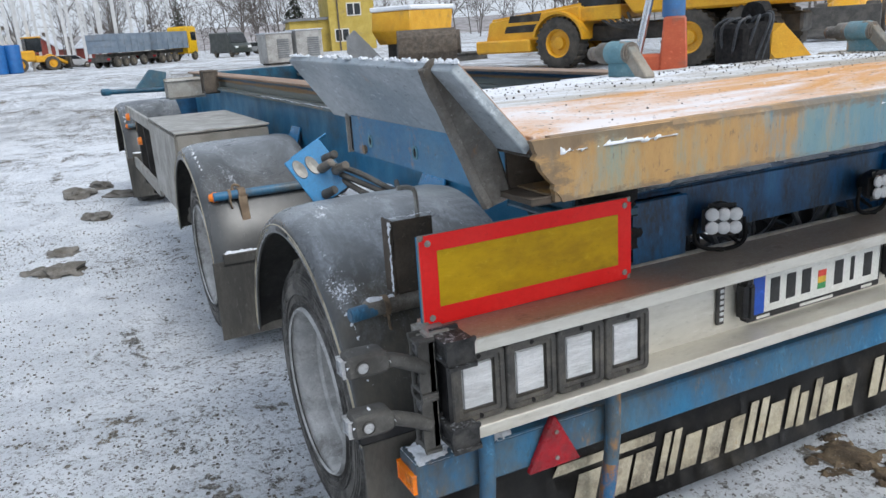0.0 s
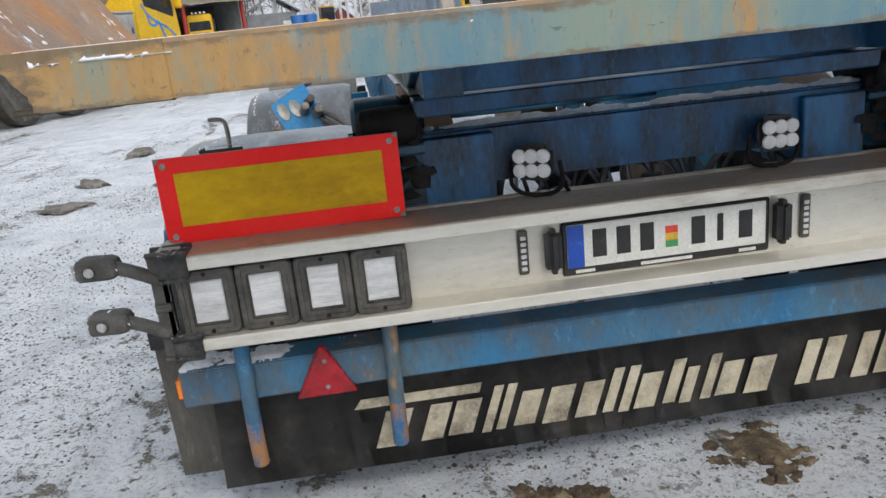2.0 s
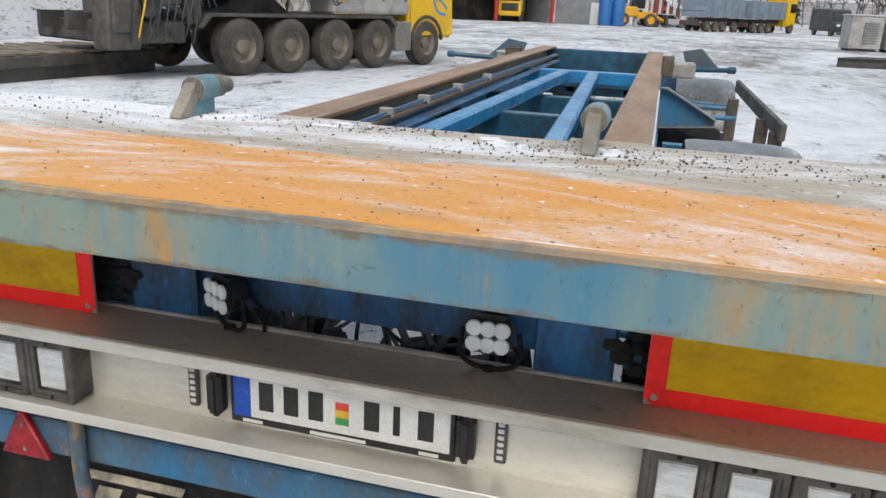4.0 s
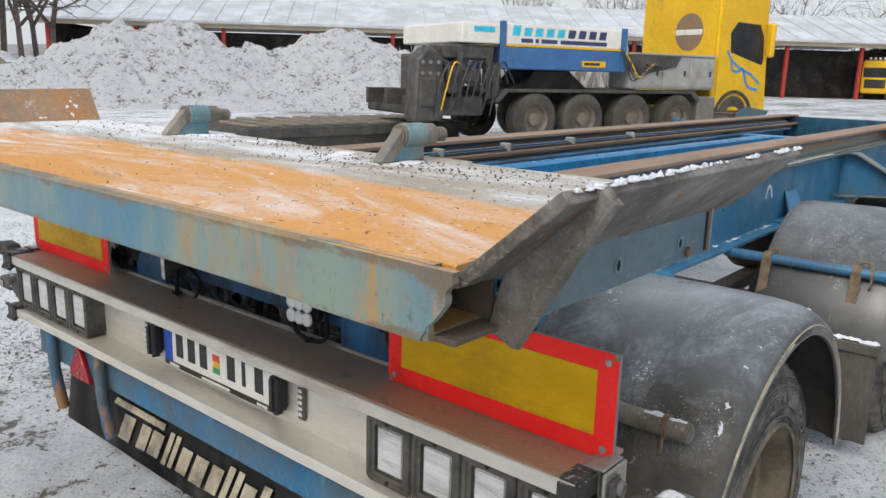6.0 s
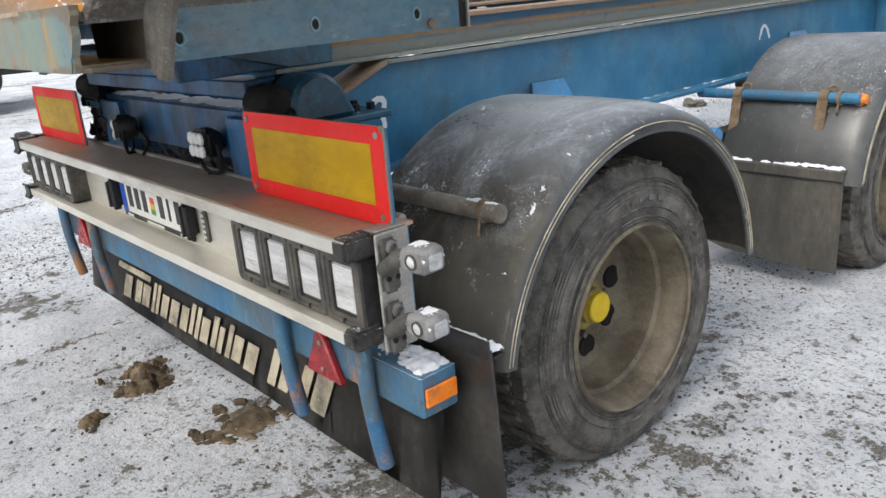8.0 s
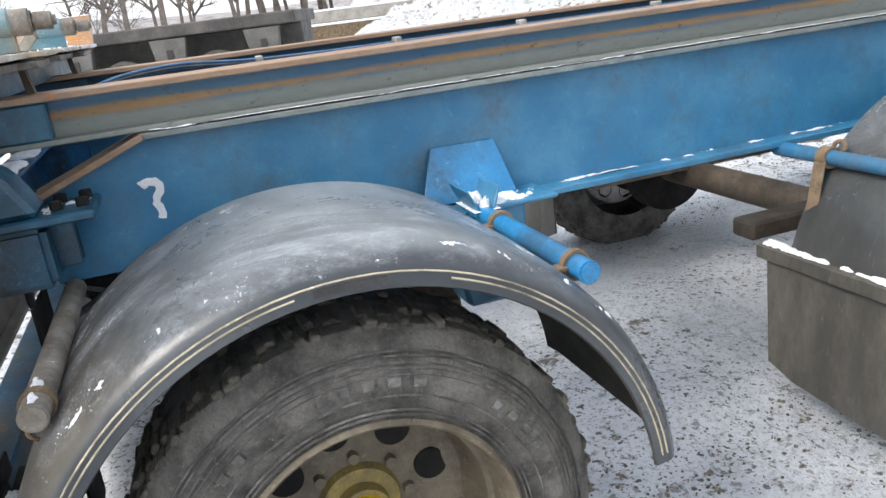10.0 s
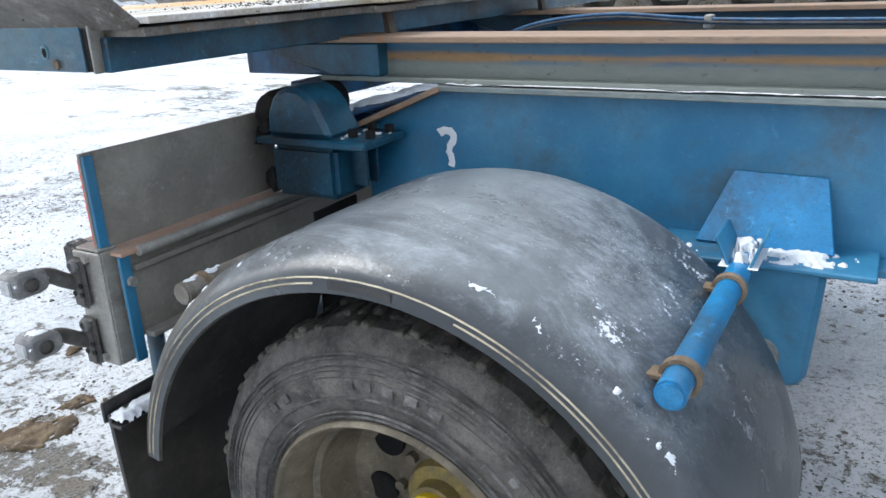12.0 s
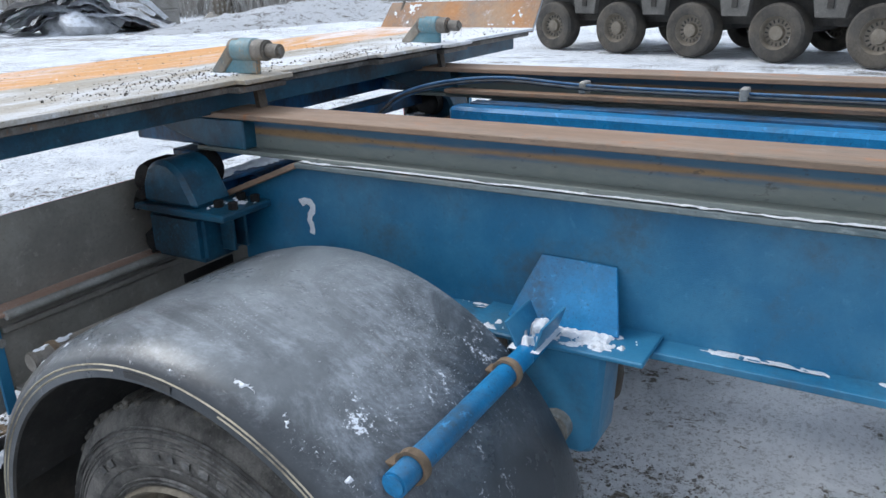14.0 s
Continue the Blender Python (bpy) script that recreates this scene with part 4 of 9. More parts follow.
    bmesh.ops.recalc_face_normals(t, faces=t.faces[:])
    bmesh.ops.bevel(t, geom=t.edges[:], offset=0.002, segments=1, affect="EDGES")
    wing = part("flared_wing", merge(bm_new(), t), M["wing"], deck, "flared bare steel side wing, snow along its top edge")
    if s < 0:
        wing.data.materials[0] = M["wing_pale"]
        wing.data.materials.append(M["wing_rusty"])
        for f in wing.data.polygons:
            f.material_index = 1 if f.normal.x > 0.3 else 0
    bm = bm_new()
    xh, zh = (1.409, 1.352) if s > 0 else (1.376, 1.368)
    prism(bm, [(s * 1.243, DZ - 0.102), (s * 1.282, DZ - 0.112), (s * 1.292, DZ - 0.10), (s * xh, zh), (s * xh, zh + 0.016), (s * (xh - 0.017), zh + 0.024), (s * 1.268, DZ - 0.016)], "y", -0.424, -0.404, 0.005)
    tube(bm, [(s * 1.283, -0.413, DZ - 0.11), (s * (1.346 if s > 0 else 1.33), -0.413, DZ - 0.006), (s * (xh - 0.002), -0.413, zh + 0.01)], 0.012, 8, 5)
    crumple(bm, 0.003, 28)
    part("wing_gusset", bm, M["gusset"], wing, "thick dark wing gusset")
    bm = bm_new()
    box(bm, s * 1.2, s * 1.262, -0.505, -0.39, DZ - 0.028, DZ - 0.014, 0.003)
    part("wing_foot", bm, M["wing"], wing)
    bm = bm_new()
    tuft = random.Random(40 + s)
    for k in range(90):
        u = tuft.random()
        if noise.noise((u * 7, s * 2.0, 1)) < -0.12:
            continue
        q = hi0.lerp(hi1, u) + Vector((s * tuft.uniform(0.0, 0.01), 0, -0.002))
        lump(bm, q, tuft.uniform(0.002, 0.004), tuft.uniform(0.002, 0.010), tuft.uniform(0.002, 0.006), k * 1.3, 2, 0.8)
    tf = part("snow_ridge", bm, M["snow"], wing, "ragged tufts of snow along the top edge")
    tf["kind"] = "stuff"
    if s < 0:
        snow_sheet("wing_snow", wing, lambda u, v: (lo0.lerp(lo1, 0.04 + 0.92 * u).lerp(hi0.lerp(hi1, 0.04 + 0.92 * u), 0.1 + 0.86 * v), Vector((0.83, 0, 0.55))), 240, 46, lambda u, v: 0.40 - 0.3 * v + 0.1 * math.sin(u * 5), 0.005, "patches of snow clinging inside the wing", 12.0, 20)
    # guide lug with its round bar
    bm = bm_new()
    prism(bm, [(0.145, DZ), (0.185, DZ), (0.262, DZ + 0.075), (0.25, DZ + 0.094), (0.226, DZ + 0.09), (0.145, DZ + 0.008)], "x", s * 0.464, s * 0.496, 0.003)
    strut = bm
    bm = bm_new()
    prism(bm, [(0.18, DZ), (0.305, DZ), (0.305, DZ + 0.04), (0.225, DZ + 0.05)], "x", s * 0.470, s * 0.490, 0.002)
    lug = part("guide_lug", bm, M["lug"], deck, "faded blue sloped guide lug")
    part("lug_strut", strut, M["lug_strut"], lug, "worn tan-brown sloping strut")
    bm = bm_new()
    lathe(bm, [(0.228, 0.026), (0.232, 0.0300), (0.30, 0.0305), (0.304, 0.027)], (s * 0.48, 0, DZ + 0.063), 24, "y")
    part("bar_sleeve", bm, M["lug"], lug, "faded green-blue sleeve")
    bm = bm_new()
    rod(bm, (s * 0.48, 0.215, DZ + 0.063), (s * 0.48, 0.345, DZ + 0.062), 0.028, n=20, bevel=0.005)
    rod(bm, (s * 0.48, 0.34, DZ + 0.062), (s * 0.48, 0.392, DZ + 0.06), 0.019, n=18, bevel=0.008)
    part("lug_bar", bm, M["rod"], lug, "grey rusty round bar")
    bm = bm_new()
    prism(bm, [(0.29, DZ), (0.30, DZ), (0.318, DZ - 0.1), (0.30, DZ - 0.1)], "x", s * 0.47, s * 0.50)
    part("lug_leg", bm, M["brown"], lug)
# front beam of the deck
bm = bm_new()
box(bm, -1.262, 1.262, 0.218, 0.235, DZ - 0.094, DZ - 0.034, 0.002)
part("front_beam", bm, M["blue_grease"], deck, "dark blue front beam of the deck")
# snow and grit lying on the deck
random.seed(11)
gv, gf = [], []
t = bmesh.new()
bmesh.ops.create_icosphere(t, subdivisions=1, radius=1)
ico_v, ico_f = [v.co.copy() for v in t.verts], [[v.index for v in f.verts] for f in t.faces]
t.free()
for i in range(2200):
    x, y = (random.uniform(-1.23, 1.23) if i % 3 else random.gauss(0.4, 0.3)), (0.31 - 0.32 * abs(random.gauss(0, 0.5)) if i % 4 else random.uniform(-0.49, 0.3))
    if y < -0.5 or noise.noise((x * 3, y * 5, 2)) + random.uniform(-0.35, 0.35) < -0.1:
        continue
    r = min(0.0010 + 0.0013 * abs(random.gauss(0, 1)), 0.005) * (1 if y > 0 else 0.7)
    n0 = len(gv)
    rot = Euler((random.uniform(0, 6), random.uniform(0, 6), 0)).to_matrix()
    gv += [Vector((x, y, DZ + r * 0.4)) + r * (rot @ Vector((c.x, c.y * 0.75, c.z * 0.7))) for c in ico_v]
    gf += [[n0 + k for k in f] for f in ico_f]
me = bpy.data.meshes.new("grit")
me.from_pydata(gv, [], gf)
me.materials.append(M["grit"])
grit = new("grit", me)
grit.parent = deck
grit["label"] = "dark gravel grit on the deck"
grit["kind"] = "stuff"


def deck_cover(u, v):
    x, y = -1.24 + 2.48 * u, -0.5 + 0.81 * v
    k = -0.12 + 0.42 * max(0.0, (y - 0.1) / 0.2) * (1.0 if x < 0.55 else 0.35)
    for cx, cy in ((-0.5, 0.2), (0.46, 0.2), (-1.1, -0.3)):
        k += 0.3 * math.exp(-((x - cx) / 0.16) ** 2 - ((y - cy) / 0.1) ** 2)
    return min(k + 0.12 * noise.noise((x * 2.2, y * 3, 7)), 0.6)


snow_sheet("snow_cover", deck, lambda u, v: (Vector((-1.24 + 2.48 * u, -0.5 + 0.81 * v, DZ)), Vector((0, 0, 1))), 620, 200, deck_cover, 0.006, "thin uneven snow lying on the deck", 1.0, 30)
snow_sheet("snow_fringe", deck, lambda u, v: (Vector((-1.235 + 1.3 * u, -0.5245, DZ - 0.036 + 0.026 * v)), Vector((0, -1, 0.1))), 260, 8, lambda u, v: (0.62 if u < 0.13 else 0.42) - 0.5 * u - 0.9 * (v - 0.6) ** 2, 0.009, "crumbs of snow clinging to the edge", 6.0, 34, 0.009)

# ---- rear bumper ----
bm = bm_new()
box(bm, -1.205, 1.205, 0.0, 0.006, 0.592, 0.80)
box(bm, -1.205, 1.205, -0.093, -0.086, 0.768, 0.80, 0.002)
box(bm, -1.205, 1.205, -0.093, -0.086, 0.568, 0.597, 0.002)
box(bm, -1.205, 1.205, -0.0865, 0.002, 0.588, 0.594)
bumper = part("rear_bumper", bm, M["alu"], trailer, "dull aluminium rear bumper channel")
bm = bm_new()
box(bm, -1.205, 1.205, -0.0855, 0.086, 0.795, 0.8025)
part("bumper_top", bm, M["alu_top"], bumper, "grimy brown top face of the bumper")
bm = bm_new()
rod(bm, (-1.165, 0.089, 0.798), (1.165, 0.089, 0.798), 0.0115, n=12)
part("front_lip", bm, M["galv"], bumper, "pale worn front lip of the bumper")
for s in (1, -1):
    for z0, z1 in ((0.755, 0.806), (0.562, 0.607)):
        bm = bm_new()
        box(bm, s * 1.165, s * 1.215, -0.098, -0.02, z0, z1, 0.008, seg=2)
        part("end_cap", bm, M["frost_rubber"], bumper, "black rubber end cap")
    bm = bm_new()
    box(bm, s * 1.226, s * 1.233, -0.036, 0.05, 0.548, 0.806, 0.003)
    box(bm, s * 1.182, s * 1.2265, 0.0435, 0.05, 0.548, 0.806, 0.003)
    box(bm, s * 1.182, s * 1.2265, -0.03, 0.0435, 0.806, 0.811, 0.001)
    bracket = part("end_bracket", bm, M["galv"], bumper, "dull galvanised end bracket plate")
    # dark closed side of the lamp row in the open channel end
    bm = bm_new()
    box(bm, s * 1.196, s * 1.206, -0.062, -0.004, 0.604, 0.752, 0.004)
    part("lamp_row_end", bm, M["black"], bumper, "black end of the lamp row")
    for zz in (0.792, 0.566):
        bm = bm_new()
        rod(bm, (s * 1.232, 0.012, zz), (s * 1.243, 0.012, zz), 0.009, n=6)
        part("bolt", bm, M["galv"], bracket)
    # clearance lamps on rubber arms
    ex = 0.0 if s > 0 else 0.03
    for zc in (0.765, 0.63):
        bm = bm_new()
        box(bm, s * 1.233, s * 1.252, -0.036, 0.010, zc - 0.085, zc + 0.032, 0.009, seg=3)
        tube(bm, [(s * 1.243, -0.028, zc - 0.03), (s * 1.268, -0.03, zc - 0.014), (s * (1.30 + ex * 0.6), -0.028, zc + 0.008), (s * (1.335 + ex), -0.02, zc + 0.016)], 0.0165, 12, 4)
        arm = part("clearance_lamp_arm", bm, M["lamp_rubber"], bracket, "dusty rubber lamp arm with holes")
        bm = bm_new()
        lathe(bm, [(s * 1.25, 0.0), (s * 1.25, 0.014), (s * 1.258, 0.0135), (s * 1.26, 0.009), (s * 1.254, 0.008), (s * 1.254, 0.0)], (0, -0.012, zc + 0.014), 18)
        part("arm_eye", bm, M["lamp_frosted"], arm)
        for k in range(4):
            bm = bm_new()
            rod(bm, (s * 1.2495, -0.024 + 0.022 * (k % 2), zc - 0.03 - 0.02 * (k // 2)), (s * 1.2535, -0.024 + 0.022 * (k % 2), zc - 0.03 - 0.02 * (k // 2)), 0.006, n=10)
            part("arm_hole", bm, M["dark"], arm)
        # block-shaped head with a round lens behind and a square one at the end
        xa, xb = (1.318 if s > 0 else 1.296) + ex, 1.392 + ex
        bm = bm_new()
        prism(bm, [(s * xa, zc - 0.002), (s * (xa + 0.018), zc - 0.010), (s * xb, zc - 0.008), (s * xb, zc + 0.036), (s * (xb - 0.012), zc + 0.043), (s * (xa + 0.012), zc + 0.040), (s * xa, zc + 0.026)], "y", -0.048, 0.010, 0.007)
        lampc = part("clearance_lamp", bm, M["lamp_frosted" if s > 0 else "lamp_rubber"], bracket, "frosted clearance lamp dusted with snow" if s > 0 else "dark dusty clearance lamp")
        for yy, d in ((-0.048, -1), (0.010, 1)):
            bm = bm_new()
            lathe(bm, [(yy, 0.0155), (yy + d * 0.004, 0.0155), (yy + d * 0.0045, 0.0125), (yy + d * 0.001, 0.0125), (yy, 0.0155)], (s * (xb - 0.033), 0, zc + 0.015), 20, "y")
            part("lens_rim", bm, M["lamp_rubber"], lampc)
            bm = bm_new()
            lathe(bm, [(yy, 0.0125), (yy + d * 0.003, 0.011), (yy + d * 0.005, 0.006), (yy + d * 0.0055, 0.0)], (s * (xb - 0.033), 0, zc + 0.015), 20, "y")
            part("clearance_lens", bm, M["lamp_rubber" if d > 0 else "lens" if s > 0 else "lens_grey"], lampc, "pale frosted round lens")
        bm = bm_new()
        box(bm, s * (xb - 0.001), s * (xb + 0.005), -0.036, -0.002, zc - 0.001, zc + 0.031, 0.004, seg=2)
        part("end_lens", bm, M["lens_grey"], lampc, "frosted square end lens")
        snow_sheet("lamp_snow", lampc, lambda u, v: (Vector((s * (xa + (xb - xa) * u), -0.046 + 0.054 * v, zc + 0.0425 - 0.018 * abs(2 * u - 1.05) ** 4 - 0.008 * abs(2 * v - 1) ** 4)), Vector((0, 0, 1))), 30, 26, lambda u, v: (0.75 if s > 0 else 0.45) - 2.4 * ((u - 0.5) ** 2 + (v - 0.5) ** 2), 0.0035, "", zc * 9 + s, 60)
    # row of four square lamps
    for i in range(4):
        xc = s * (0.727 + 0.1355 * i)
        bm = bm_new()
        lamp_frame(bm, xc, 0.677, 0.0665, 0.0815, 0.066, 0.024, 0.016)
        lamp = part("rear_lamp", bm, M["lamp_frame"], bumper, "square grey-framed rear lamp with frosted lens")
        bm = bm_new()
        box(bm, xc - 0.0415, xc + 0.0415, -0.0575, -0.045, 0.621, 0.733, 0.008, seg=3)
        for k in range(5):
            box(bm, xc - 0.033, xc + 0.033, -0.0583, -0.056, 0.634 + 0.018 * k, 0.6495 + 0.018 * k, 0.0006)
        part("lens", bm, M["lens"], lamp, "white frosted lens clogged with snow")
        for dz in (-0.071, 0.071):
            bm = bm_new()
            rod(bm, (xc, -0.0668, 0.677 + dz), (xc, -0.058, 0.677 + dz), 0.0055, n=10)
            part("screw", bm, M["dark"], lamp)
    # vertical reflector strip with its row of diodes
    xs = s * 0.37
    bm = bm_new()
    box(bm, xs - 0.013, xs + 0.013, -0.012, 0.0, 0.622, 0.738, 0.004)
    strip = part("marker_strip", bm, M["lamp_frame"], bumper, "slim vertical marker lamp")
    for k in range(6):
        bm = bm_new()
        box(bm, xs - 0.007, xs + 0.007, -0.0145, -0.011, 0.633 + 0.016 * k, 0.643 + 0.016 * k, 0.002)
        part("diode", bm, M["lens"], strip)
    # number-plate lamp
    xs = s * 0.298
    bm = bm_new()
    box(bm, xs - 0.02, xs + 0.02, -0.05, 0.0, 0.622, 0.737, 0.014, seg=3)
    part("plate_lamp", bm, M["black"], bumper, "black capsule number-plate lamp")

# number plate with its holder; the characters are left as plain bars
bm = bm_new()
box(bm, -0.272, 0.272, -0.012, 0.0, 0.603, 0.743, 0.004)
holder = part("plate_holder", bm, M["black"], bumper, "black number-plate holder")
bm = bm_new()
box(bm, -0.26, 0.26, -0.0155, -0.011, 0.624, 0.736, 0.002)
part("number_plate", bm, M["plate_white"], holder, "white number plate with blue band")
bm = bm_new()
box(bm, -0.2595, -0.217, -0.0165, -0.0145, 0.625, 0.735)
part("blue_band", bm, M["plate_blue"], holder)
for x0 in (-0.195, -0.133, -0.072, 0.062, 0.130, 0.187):
    bm = bm_new()
    box(bm, x0, x0 + (0.036 if x0 != 0.130 else 0.016), -0.0172, -0.0148, 0.647, 0.719, 0.0008)
    part("character_bar", bm, M["ink"], holder)
for z0, m in ((0.685, "red_ink"), (0.666, "gold_ink"), (0.648, "green_ink")):
    bm = bm_new()
    box(bm, -0.006, 0.026, -0.0172, -0.0148, z0, z0 + 0.0185)
    part("sticker_stripe", bm, M[m], holder)
for x0, x1 in ((-0.24, -0.19), (-0.07, 0.065), (0.19, 0.235)):
    bm = bm_new()
    box(bm, x0, x1, -0.0135, -0.011, 0.609, 0.617)
    part("holder_print", bm, M["plate_white"], holder)

# red and yellow marker boards
for s in (1, -1):
    xc = s * 0.932
    bm = bm_new()
    box(bm, xc - 0.284, xc + 0.284, 0.019, 0.0208, 0.805, 1.01)
    t = bmesh.new()
    merge(t, bm)
    ed = [e for e in t.edges if abs(e.verts[0].co.y - e.verts[1].co.y) > 0.001 and abs(e.verts[0].co.x - e.verts[1].co.x) < 1e-4]
    bmesh.ops.bevel(t, geom=ed, offset=0.012, segments=3, affect="EDGES")
    board = part("marker_board", t, M["red_refl"], bumper, "red-bordered yellow reflective marker board")
    bm = bm_new()
    box(bm, xc - 0.243, xc + 0.243, 0.0175, 0.0195, 0.846, 0.973)
    part("yellow_panel", bm, M["yellow_refl"], board, "dull yellow reflective panel")
    bm = bm_new()
    box(bm, xc - 0.2845, xc + 0.2845, 0.021, 0.028, 0.8045, 1.0105, 0.001)
    part("board_back", bm, M["back_plate"], board, "mud-grey back of the marker board")
    bm = bm_new()
    box(bm, xc + s * 0.258, xc + s * 0.2825, 0.028, 0.036, 0.66, 1.005, 0.002)
    part("board_stay", bm, M["blue"], board, "blue stay strip behind the board")
    for dx in (-0.264, 0.264):
        for zz in (0.823, 0.992):
            bm = bm_new()
            rod(bm, (xc + dx, 0.0165, zz), (xc + dx, 0.02, zz), 0.0075, n=12, bevel=0.001)
            part("screw", bm, M["galv"], board)
# angle behind the bumper carrying the boards, seen from the front
bm = bm_new()
box(bm, -1.2, 1.2, 0.0605, 0.066, 0.60, 0.79, 0.001)
backing = part("bumper_backing", bm, M["back_plate"], bumper, "mud-covered back of the bumper")
bm = bm_new()
box(bm, -1.17, 1.17, 0.0662, 0.078, 0.752, 0.766, 0.002)
part("backing_rib", bm, M["back_plate"], backing)
bm = bm_new()
box(bm, -1.17, 1.17, 0.0662, 0.098, 0.60, 0.612, 0.002)
part("backing_foot", bm, M["back_plate"], backing)
for s in (1, -1):
    bm = bm_new()
    box(bm, s * 1.176, s * 1.204, 0.0665, 0.0745, 0.55, 0.794, 0.002)
    foot = part("stay_foot", bm, M["blue"], bumper, "blue stay strip down the back of the bumper")
    bm = bm_new()
    rod(bm, (s * 1.186, 0.0745, 0.735), (s * 1.186, 0.086, 0.735), 0.012, n=6, bevel=0.002)
    part("bolt", bm, M["galv"], foot)

# under-run bar, stub pipes, triangles, flap
bm = bm_new()
box(bm, -1.262, 1.262, 0.02, 0.125, 0.374, 0.476, 0.006)
bar = part("underrun_bar", bm, M["blue_worn"], trailer, "blue under-run bar with chipped paint")
for s in (1, -1):
    snow_sheet("snow_patch", bar, lambda u, v: (Vector((s * (1.26 - 0.5 * u), 0.022 + 0.1 * v, 0.476)), Vector((0, 0, 1))), 130, 26, lambda u, v: 0.85 - 0.8 * u, 0.014, "", 7.0 + s, 26)
for s in (1, -1):
    bm = bm_new()
    box(bm, s * 1.262, s * 1.27, 0.028, 0.118, 0.402, 0.447, 0.003)
    part("amber_reflector", bm, M["amber"], bar, "amber side reflector")
    for xp in (0.724, 1.093):
        bm = bm_new()
        tube(bm, [(s * xp, 0.0, 0.57), (s * xp, -0.004, 0.44), (s * (xp + 0.003), 0.002, 0.33), (s * (xp + 0.005), 0.02, 0.196)], 0.02, 16, 5)
        pipe = part("stub_pipe", bm, M["blue_worn"], bar, "blue stub pipe, rusty at its foot")
        bm = bm_new()
        tube(bm, [(s * (xp + 0.003), 0.0025, 0.325), (s * (xp + 0.0045), 0.012, 0.25), (s * (xp + 0.0052), 0.021, 0.192)], 0.0206, 16, 4)
        part("rusty_foot", bm, M["pipe_foot"], pipe, "rusty flaking pipe foot")
    xt = s * 0.90
    bm = bm_new()
    prism(bm, [(xt - 0.077, 0.366), (xt + 0.077, 0.366), (xt + 0.006, 0.503), (xt - 0.006, 0.503)], "y", -0.002, 0.018, 0.004)
    tri = part("reflector_triangle", bm, M["red_tri"], bar, "dark red triangular reflector")
    for dz in (0.392, 0.463):
        bm = bm_new()
        rod(bm, (xt + 0.004, -0.005, dz), (xt + 0.004, 0.0, dz), 0.006, n=10)
        part("screw", bm, M["galv"], tri)
bm = bm_new()
nx = 48
top = [(-1.215 + 2.43 * i / nx, 0.40) for i in range(nx + 1)]
bot = [(-1.215 + 2.43 * i / nx, 0.092 + 0.004 * noise.noise((i * 0.12, 0, 2))) for i in range(nx + 1)]
vt = [bm.verts.new((x, 0.128, z)) for x, z in top]
vb = [bm.verts.new((x, 0.0805 + 0.001 * math.sin(x * 5), z)) for x, z in bot]
for i in range(nx):
    bm.faces.new((vt[i], vt[i + 1], vb[i + 1], vb[i]))
bmesh.ops.solidify(bm, geom=bm.faces[:], thickness=0.006)
flap = part("rear_flap", bm, M["flap"], trailer, "wide black rear flap with worn cream print")
# the worn print, as plain slanted shapes
SHAPES = ((-0.80, 0.075, 0), (-0.675, 0.06, 0), (-0.60, 0.07, 0), (-0.505, 0.026, 1), (-0.465, 0.026, 1), (-0.415, 0.06, 0), (-0.335, 0.07, 0), (-0.24, 0.06, 0),
          (-0.16, 0.03, 1), (-0.115, 0.03, 1), (-0.07, 0.06, 0), (0.015, 0.036, 1), (0.062, 0.034, 0), (0.125, 0.03, 1), (0.17, 0.06, 0), (0.255, 0.07, 0), (0.41, 0.045, 1), (0.475, 0.055, 1), (0.58, 0.05, 1), (0.65, 0.08, 1))
LEAN = Matrix(((1, 0, 0, 0), (0, 1, 0.158, -0.0245), (0, 0, 1, 0), (0, 0, 0, 1)))
for k, (x0, w, tall) in enumerate(SHAPES):
    z0, z1 = 0.146 + 0.003 * (k % 3), (0.272 if tall else 0.245)
    bm = bm_new()
    prism(bm, [(x0, z0), (x0 + w, z0), (x0 + w + 0.4 * (z1 - z0), z1), (x0 + 0.4 * (z1 - z0), z1)], "y", 0.081, 0.083, 0.0, LEAN)
    part("print_shape", bm, M["letter"], flap)
for x0, x1, z0, z1 in ((-0.845, -0.50, 0.262, 0.288),):
    bm = bm_new()
    prism(bm, [(x0, z0), (x1, z0), (x1 + 0.01, z1), (x0 + 0.02, z1)], "y", 0.0805, 0.0825, 0.0, LEAN)
    part("print_bar", bm, M["letter"], flap)

